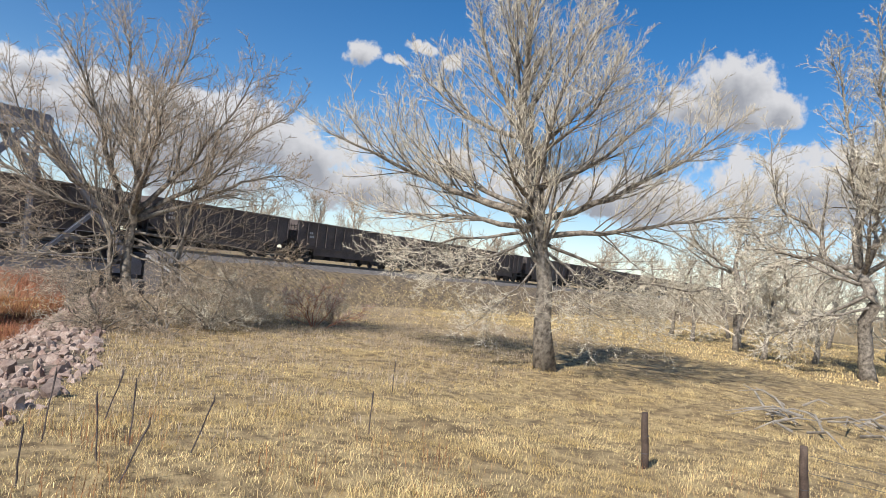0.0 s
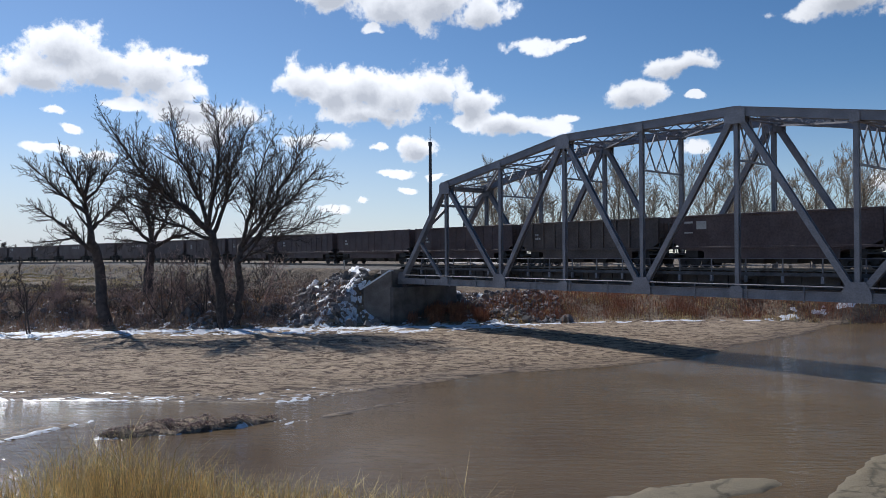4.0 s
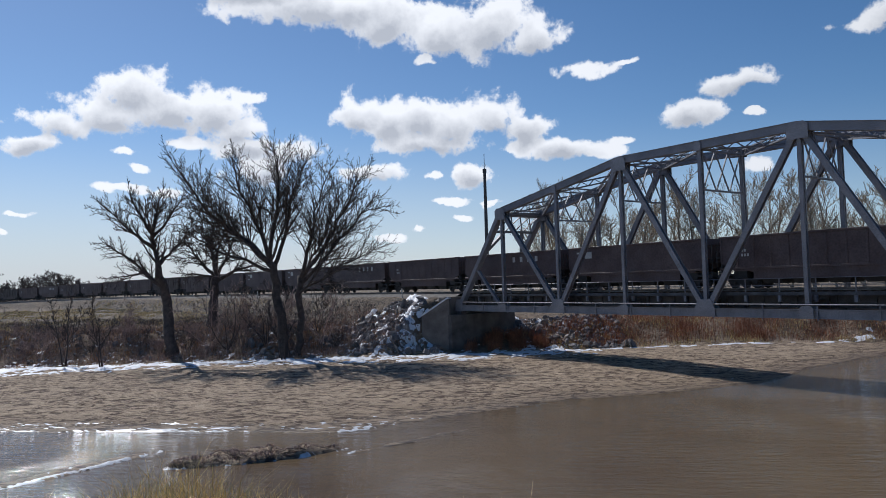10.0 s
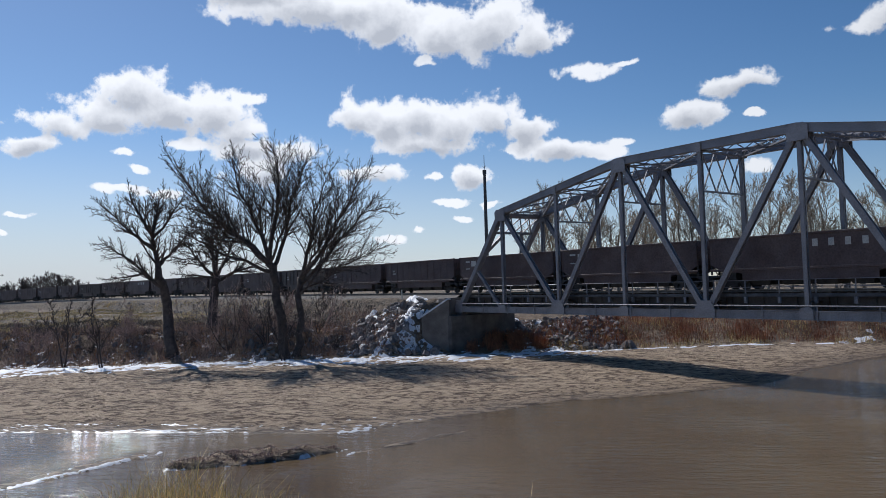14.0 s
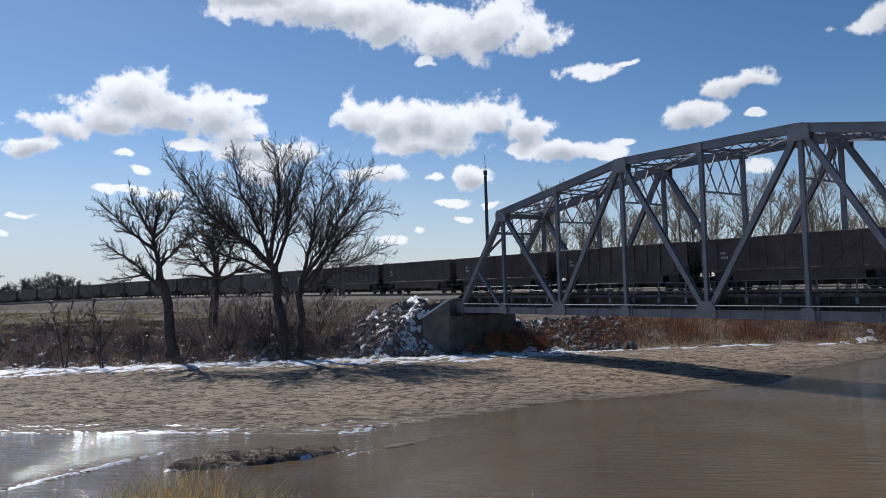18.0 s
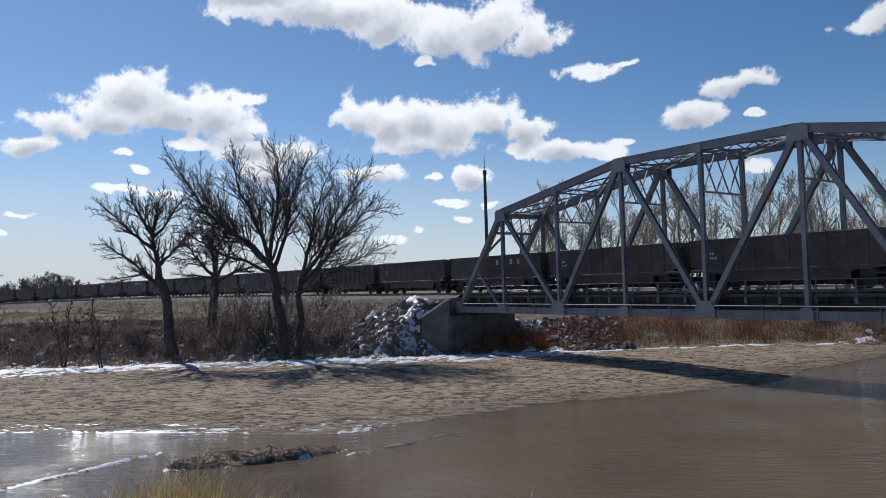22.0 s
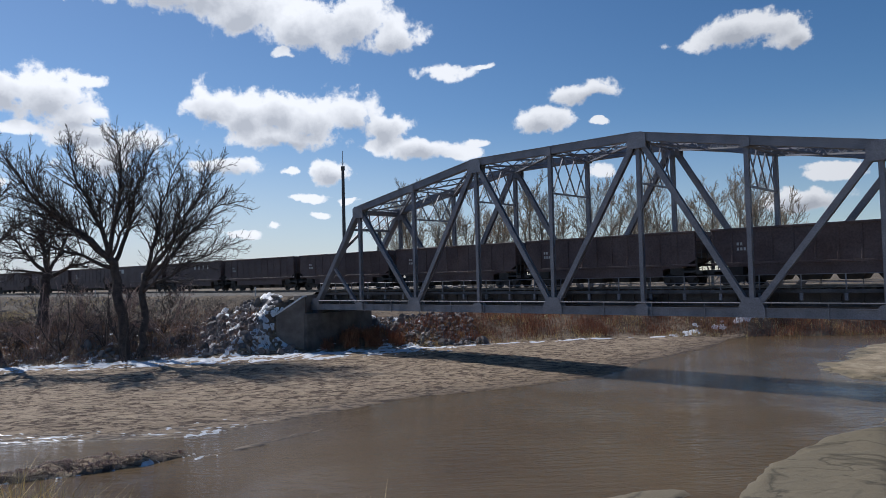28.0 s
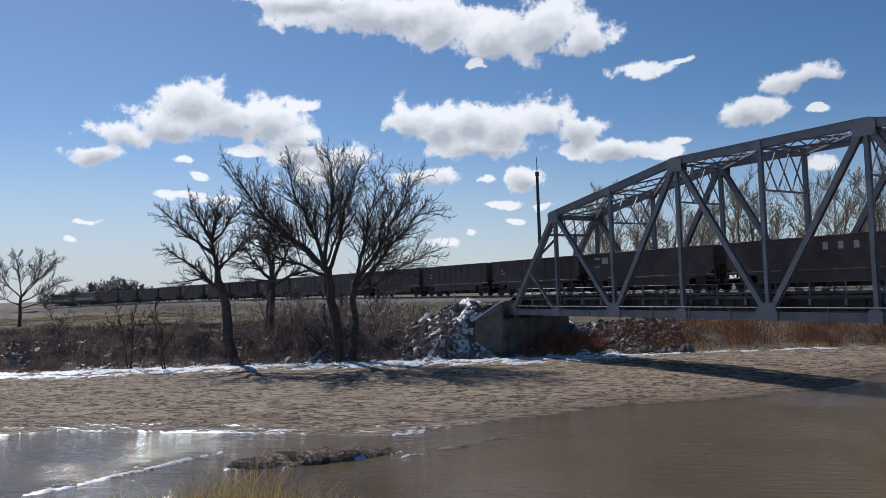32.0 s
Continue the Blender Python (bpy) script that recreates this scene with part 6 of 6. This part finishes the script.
blades("brown_brush", x, y, 1.0 + 0.6 * waves(x, y, 38, 5), 0.018, 0.9, 7, rng, TWIG_BROWN, "purplish brown leafless brush on the far bank", "brush", 0.4)
x, y, rng = scatter(40000, -200, -64, -20, 50, lambda x, y: (left_off(x, y) > 5) * (track_off(x, y)[0] > 4.2) * (waves(x, y, 49, 9) > 0.0) * (0.12 + 0.88 * smooth(-92, -104, x + 5 * waves(x, y, 41, 11))), 50)
blades("straw_grass", x, y, 0.5, 0.04, 0.8, 4, rng, GRASS, "tawny grass on the slope of the railway embankment", "grass", 0.4)
x, y, rng = scatter(34000, -60, -14, 54, 130, lambda x, y: (left_off(x, y) > 1.2) * (left_off(x, y) < 10) * (track_off(x, y)[0] > 4) * (0.35 + 0.65 * (waves(x, y, 34, 7) > -0.1)), 40)
blades("red_willow_thicket", x, y, 1.15 + 0.75 * waves(x, y, 35, 8), 0.024, 0.5, 6, rng, TWIG_RED, "long thicket of red willow stems along the far bank", "thicket", 0.4)
x, y, rng = scatter(16000, -62, -14, 54, 130, lambda x, y: (left_off(x, y) > 0.2) * (left_off(x, y) < 8) * (track_off(x, y)[0] > 4) * (waves(x, y, 36, 6) > 0.0), 44)
blades("golden_grass", x, y, 0.75, 0.035, 0.9, 6, rng, GRASS, "golden dry grass in front of the willow thicket", "grass", 0.3)
x, y, rng = scatter(9000, -62, -50, 46.5, 56, lambda x, y: (left_off(x, y) > 1.0) * (x > -62.6) * (waves(x, y, 37, 2.5) > 0.1), 49)
blades("red_willow_thicket", x, y, 1.3, 0.022, 0.5, 6, rng, TWIG_RED, "red brush growing in front of the abutment", "thicket", 0.25)
x, y, rng = scatter(12000, -100, -60, -20, 44, lambda x, y: (left_off(x, y) > 0.6) * (left_off(x, y) < 6) * (waves(x, y, 45, 6) > -0.2), 42)
blades("tangled_brush", x, y, 0.85, 0.02, 0.8, 6, rng, TWIG_BROWN, "brown tangled brush at the foot of the far bank", "brush", 0.35)
x, y, rng = scatter(700, pier_x - 4, pier_x + 3, 43.5, 48.5, lambda x, y: (waves(x, y, 72, 3) > -0.1) * (height(x, y) > 0.12), 73)
blades("rusty_weeds", x, y, 0.45, 0.02, 0.8, 6, rng, GRASS_RED, "rusty weeds and drift at the foot of the pier", "weeds", 0.2)


def rock_mesh(seed, material, name="rock", detail=2):
    """An angular boulder about 1 m across."""
    rng = random.Random(seed)
    bm = bmesh.new()
    bmesh.ops.create_icosphere(bm, subdivisions=detail, radius=0.5)
    cuts = [(Vector((rng.gauss(0, 1), rng.gauss(0, 1), rng.gauss(0, 1))).normalized(), rng.uniform(0.17, 0.36)) for _ in range(9)]
    for v in bm.verts:
        for n, d in cuts:
            over = v.co.dot(n) - d
            if over > 0:
                v.co -= n * over
        v.co *= 1 + rng.uniform(-0.04, 0.04)
    me = bpy.data.meshes.new(name)
    bm.to_mesh(me)
    bm.free()
    me.materials.append(material)
    return me


def rock_field(name, spots, meshes, label, nearest, seed, material):
    """spots: rows of x, y, size. The nearest ones are parts, the rest one mesh."""
    rng = random.Random(seed)
    thing = empty(name, Matrix(), label, "rip-rap", kind="structure")
    rest_v, rest_f = [], []
    for i, (x, y, s) in enumerate(spots):
        z = float(height(x, y)) + s * rng.uniform(-0.05, 0.22)
        m = pose(x, y, z, rng.uniform(0, 360), rng.uniform(0, 360), rng.uniform(0, 360)) @ Matrix.Diagonal((s * rng.uniform(0.8, 1.4), s * rng.uniform(0.8, 1.2), s * rng.uniform(0.55, 0.9), 1))
        me = rng.choice(meshes)
        if i < nearest:
            ob = new("rock", me)
            ob.parent = thing
            ob.matrix_local = m
        else:
            k = len(rest_v)
            rest_v += [tuple(m @ p.co) for p in me.vertices]
            rest_f += [tuple(j + k for j in f.vertices) for f in me.polygons]
    if rest_v:
        ob = part("small_rocks", (rest_v, rest_f), material, thing)
        ob["kind"] = "stuff"
    return thing


pale = [rock_mesh(200 + k, ROCK) for k in range(9)]
dark = [rock_mesh(220 + k, ROCK_DARK) for k in range(7)]
rng = random.Random(5)
spots = []
while len(spots) < 3300:
    yy = rng.uniform(6, 50)
    f = rng.uniform(-0.05, 1.08)
    toe, top = float(along(TOE, yy)), float(along(TOP, yy))
    spots.append((toe + (top - toe) * f, yy, rng.uniform(0.17, 0.5) * (1.6 if rng.random() < 0.12 else 1) * (0.85 if yy < 16 else 1)))
while len(spots) < 4100:
    yy, f = rng.uniform(5, 17), rng.uniform(-0.05, 1.05)
    toe, top = float(along(TOE, yy)), float(along(TOP, yy))
    spots.append((toe + (top - toe) * f, yy, rng.uniform(0.16, 0.4)))
spots.sort(key=lambda p: -p[2] + 0.02 * math.hypot(p[0] - 6, p[1] - 18))
rock_field("rip_rap_slope", spots, pale, "slope of broken pinkish-grey rip-rap rocks", 300, 6, ROCK)
spots = []
while len(spots) < 1250:
    s, d = rng.uniform(24, 66), rng.uniform(0.3, 11)
    px0, py0 = BANK_A + BANK_D * s + np.array((-BANK_D[1], BANK_D[0])) * d
    if 46.4 < py0 < 56.4 and px0 > -64.4 or 44.4 < py0 < 48.5 and px0 > -67.4 and py0 > px0 * 0.8 + 97.2 or s < 36 and rng.random() < 0.75 or 47.6 < py0 < 55.6:
        continue
    spots.append((px0, py0, rng.uniform(0.35, 0.95) * (1.5 if rng.random() < 0.12 else 1)))
spots.sort(key=lambda p: -p[2])
rock_field("rip_rap_bank", spots, dark, "dark boulders heaped round the bridge abutment", 220, 8, ROCK_DARK)
spots = []
while len(spots) < 900:
    s, d = rng.uniform(-45, 26), rng.uniform(2, 12)
    px0, py0 = BANK_A + BANK_D * s + np.array((-BANK_D[1], BANK_D[0])) * d
    spots.append((px0, py0, rng.uniform(0.25, 0.7)))
rock_field("rip_rap_bank", spots, dark, "dark stones strewn along the far bank", 60, 9, ROCK_DARK)


spots = []
while len(spots) < 1500:
    s = rng.uniform(-190, -66)
    x0, y0, z0, a0 = track(s)
    b0 = -rng.uniform(4.2, 13)
    spots.append((x0 - b0 * math.sin(radians(a0)), y0 + b0 * math.cos(radians(a0)), rng.uniform(0.12, 0.38) * (1.6 if rng.random() < 0.1 else 1)))
rock_field("embankment_stones", spots, [rock_mesh(240 + k, ROCK_DARK, "stone", 1) for k in range(6)], "grey stones scattered down the railway embankment", 0, 12, ROCK_DARK)


def sheet(name, pts, mask, lift, material, label, category, sink=0.12, floor=-9.0):
    """A thin crust over the ground that shows where mask is high and dips under the ground where it is low. pts: grids x, y."""
    x, y = pts
    z = np.maximum(height(x, y), floor) + lift * np.clip(mask, 0, 1) - sink * np.clip(-mask, 0, 1) - 0.01
    n, m = x.shape
    i = np.arange(n * m).reshape(n, m)
    ob = mesh_object(name, np.stack([x, y, z], -1).reshape(-1, 3).tolist(), np.stack([i[:-1, :-1], i[:-1, 1:], i[1:, 1:], i[1:, :-1]], -1).reshape(-1, 4).tolist(), material, True)
    return tagged(ob, label, category, kind="stuff")


def bank_grid(s0, s1, d0, d1, step):
    s, d = np.meshgrid(np.arange(s0, s1, step), np.arange(d0, d1, step))
    return BANK_A[0] + BANK_D[0] * s - BANK_D[1] * d, BANK_A[1] + BANK_D[1] * s + BANK_D[0] * d, s, d


x, y, s, d = bank_grid(-45, 62, -7.0, 3.0, 0.2)
line = 0.7 - np.abs(d + 1.1 + 0.9 * waves(s, d * 0, 51, 17)) / np.maximum(0.5, 3.0 + 2.2 * waves(s, d * 0, 64, 9))
line2 = 0.7 - np.abs(d + 4.6 + 1.2 * waves(s, d * 0, 55, 22)) / np.maximum(0.1, 1.0 + 1.7 * waves(s, d * 0, 65, 14))
sheet("snow_edge", (x, y), np.maximum(line + 0.9 * waves(x, y, 52, 3.0), line2 + 0.8 * waves(x, y, 57, 5)) + 0.75 * waves(x * 1.0, y, 59, 0.9, 2) - 0.3, 0.13, SNOW, "broken band of old snow and ice along the foot of the bank", "snow")
x, y, s, d = bank_grid(62, 100, -1.2, 1.6, 0.24)
sheet("snow_edge", (x, y), 0.4 - np.abs(d + 0.1) / 0.7 + 1.0 * waves(x, y, 53, 3.5) - 0.05, 0.1, SNOW, "broken band of snow below the willow thicket", "snow")
x, y, s, d = bank_grid(-40, 62, 1.2, 12, 0.26)
heap = smooth(33, 37, s) * smooth(63, 58, s)
sheet("snow_patches", (x, y), 0.8 * waves(x, y, 54, 2.4) + 0.75 * waves(x, y, 56, 0.9) - 0.66 + 0.42 * heap - 0.6 * (np.abs(y - 51.6) < 5), 0.14 + 0.34 * heap, SNOW, "patches of old snow between the stones of the bank", "snow")
x, y, s, d = bank_grid(38.0, 46.0, 0.5, 10.5, 0.2)
sheet("snow_chute", (x, y), 0.45 - np.abs(s - 41.0 - 0.22 * d - 0.4 * np.sin(d * 1.1)) / 0.95 + 0.9 * waves(x, y, 58, 1.2) + 0.6 * waves(x, y, 60, 0.6, 2) + 0.2, 0.46, SNOW, "broken tongue of snow running down between the boulders", "snow")
# ice and foam rims along the water's edge
yy0, dd0 = np.meshgrid(np.arange(-20, 52, 0.22), np.arange(-2.6, 2.6, 0.16))
x = along(SAND, yy0) + dd0
edge = height(x, yy0)
lace = 0.8 * waves(x, yy0, 61, 1.5) + 0.7 * waves(yy0, dd0 * 3, 62, 7) + 0.8 * waves(x * 2, yy0, 66, 0.8, 2)
sheet("ice_rim", (x, yy0), 0.5 - np.abs(edge + 0.02) / 0.22 + lace - 0.4 - 0.9 * smooth(18, 30, yy0), 0.05, ICE, "lacy white rim of thin ice along the water's edge", "ice", floor=0.0)
bx0, by0 = np.meshgrid(np.arange(-41, -29, 0.16), np.arange(-2, 18, 0.16))
edge = height(bx0, by0)
off_sand = bx0 > along(SAND, by0) + 2.2
sheet("ice_rim", (bx0, by0), np.where(off_sand, 0.5 - np.abs(edge + 0.03) / 0.25 + 0.7 * waves(bx0, by0, 63, 1.8) + 0.8 * waves(bx0, by0, 67, 0.7, 2) + 0.25 * smooth(12, 6, by0) - 0.65, -0.6), 0.06, ICE, "lacy white rim of thin ice round the muddy islet", "ice", floor=0.0)
x, y, rng = scatter(3500, -36, -30, 8, 18, lambda x, y: (height(x, y) > 0.12) * (x > along(SAND, y) + 1.2), 71)
blades("islet_weeds", x, y, 0.16, 0.03, 1.0, 4, rng, TWIG_BROWN, "flattened brown weeds on the muddy islet", "weeds", 0.12)
px0, py0 = np.meshgrid(np.arange(pier_x - 5, pier_x + 4, 0.2), np.arange(42, 48.5, 0.2))
sheet("snow_patches", (px0, py0), (waves(px0, py0, 75, 2.4) - 0.95) * (height(px0, py0) > 0.1) - 0.6 * (height(px0, py0) <= 0.1), 0.14, SNOW, "bits of old snow by the pier", "snow")

# fence, stalks, debris, mast, marker
def fence_post(x, y, tall, tilt):
    z = float(height(x, y))
    post = empty("fence_post", pose(x, y, z - 0.2, tilt, 0, 30), "weathered wooden fence post in the dry grass", "fence post", "fence posts")
    rng = random.Random(int(x * 10))
    pts = [(0.01 * rng.uniform(-1, 1), 0.01 * rng.uniform(-1, 1), tall * k / 5 + (0.2 if k else 0)) for k in range(6)]
    part("shaft", tube(pts, [0.09, 0.088, 0.085, 0.085, 0.082, 0.074], 9), WOOD, post, smooth=True)
    part("splint", beam((0.1, 0.03, 0.1), (0.11, 0.03, tall * 0.8), 0.03, 0.04), WOOD, post)
    for h in (0.55, 0.95):
        part("wire_tie", cylinder((0, 0, h), (0, 0, h + 0.015), 0.092, 9), STEEL_DARK, post)
    return post


fence_post(17.0, 5.1, 1.3, -6)
fence_post(17.0, 1.75, 1.25, -6)
wires = empty("fence_wire", Matrix(), "slack rusty fence wire between the posts", "wire")
for h in (0.7, 1.05):
    a, b = Vector((17.0, 1.75, float(height(17.0, 1.75)) + h)), Vector((17.6, -3.5, float(height(17.0, 1.75)) + h - 0.1))
    part("strand", tube([a.lerp(b, k / 6) - Vector((0, 0, 0.06 * math.sin(math.pi * k / 6))) for k in range(7)], [0.006] * 7, 4), STEEL_DARK, wires)
for k, (x, y, tall, lx, ly) in enumerate(((7.1, 13.0, 1.25, 0.09, -0.05), (8.8, 13.9, 1.1, 0.26, -0.16), (7.1, 11.2, 1.05, -0.1, 0.06), (8.2, 12.0, 1.15, 0, 0), (8.6, 10.8, 1.0, 0.27, -0.2), (6.7, 10.0, 0.9, 0.3, -0.2), (5.5, 10.6, 0.8, 0, 0), (4.0, 12.6, 1.1, -0.08, 0.0), (-0.6, 12.2, 0.9, 0.0, 0.0), (-1.9, 10.2, 0.9, 0.05, 0.0), (0.7, 11.0, 0.8, 0.1, 0.0), (5.6, 14.0, 0.9, 0.0, 0.0), (19.6, 14.6, 1.0, 0.0, 0.0), (13.5, 10.6, 0.9, 0.0, 0.0))):
    z = float(height(x, y))
    stalk = empty("dead_stalk", pose(x, y, z - 0.1), "thin dark dead weed stalk standing in the grass", "stalk", "dead stalks")
    pts = [(lx * f + 0.01 * math.sin(9 * f + k), ly * f, (tall + 0.1) * f) for f in (0, 0.25, 0.5, 0.75, 1.0)]
    part("stem", tube(pts, [0.016, 0.015, 0.014, 0.013, 0.008], 5), BARK_DARK, stalk)
    part("seed_head", tube([pts[3], pts[4], (pts[4][0], pts[4][1], pts[4][2] + 0.12)], [0.015, 0.02, 0.006], 6), BARK_DARK, stalk)
pile = empty("fallen_branches", pose(31.0, 3.4, float(height(31.0, 3.4))), "fallen grey dead branches lying in the grass", "dead wood")
rng2 = random.Random(77)
for k in range(26):
    a = Vector((rng2.uniform(-3.0, 3.0), rng2.uniform(-3.2, 1.8), rng2.uniform(0.1, 0.5)))
    b = a + Vector((rng2.uniform(-2.6, 2.6), rng2.uniform(-2, 2), rng2.uniform(-0.1, 1.3 if k % 4 == 0 else 0.5)))
    m = a.lerp(b, 0.5) + Vector((0, 0, rng2.uniform(0.1, 0.35)))
    part("branch", tube([a, m, b], [0.055, 0.04, 0.012], 6), BARK, pile)
# mast behind the left end of the bridge
mast_x, mast_y = -200 * math.sin(radians(50)), 200 * math.cos(radians(50))
mast = empty("radio_mast", pose(mast_x, mast_y, float(height(mast_x, mast_y)) - 0.3), "dark steel radio mast behind the bridge", "mast")
part("pole", tube([(0, 0, 0), (0, 0, 18), (0, 0, 34.5)], [0.55, 0.48, 0.4], 10), STEEL_DARK, mast)
part("collar", cylinder((0, 0, 34.3), (0, 0, 35.4), 0.55, 12), STEEL_DARK, mast)
part("antenna", cylinder((0, 0, 35.4), (0, 0, 39.6), 0.09, 6), STEEL, mast)
for s in (-1, 1):
    part("bracket", beam((0, 0, 36), (s * 0.7, 0, 36.6), 0.08, 0.08), STEEL, mast)
for s, label in ((-74, "small white marker post beside the track"), (-118, "small white marker post beside the track")):
    x, y, z, a = track(s)
    post = empty("marker_post", pose(x, y - 3.2, z - 1.0), label, "marker post", "marker posts")
    part("stake", bevel_box(-0.05, 0.05, -0.05, 0.05, 0, 1.5, 0.01), WHITE, post)
    part("plate", bevel_box(-0.12, 0.12, -0.07, -0.05, 1.1, 1.5, 0.005), WHITE, post)

motions()
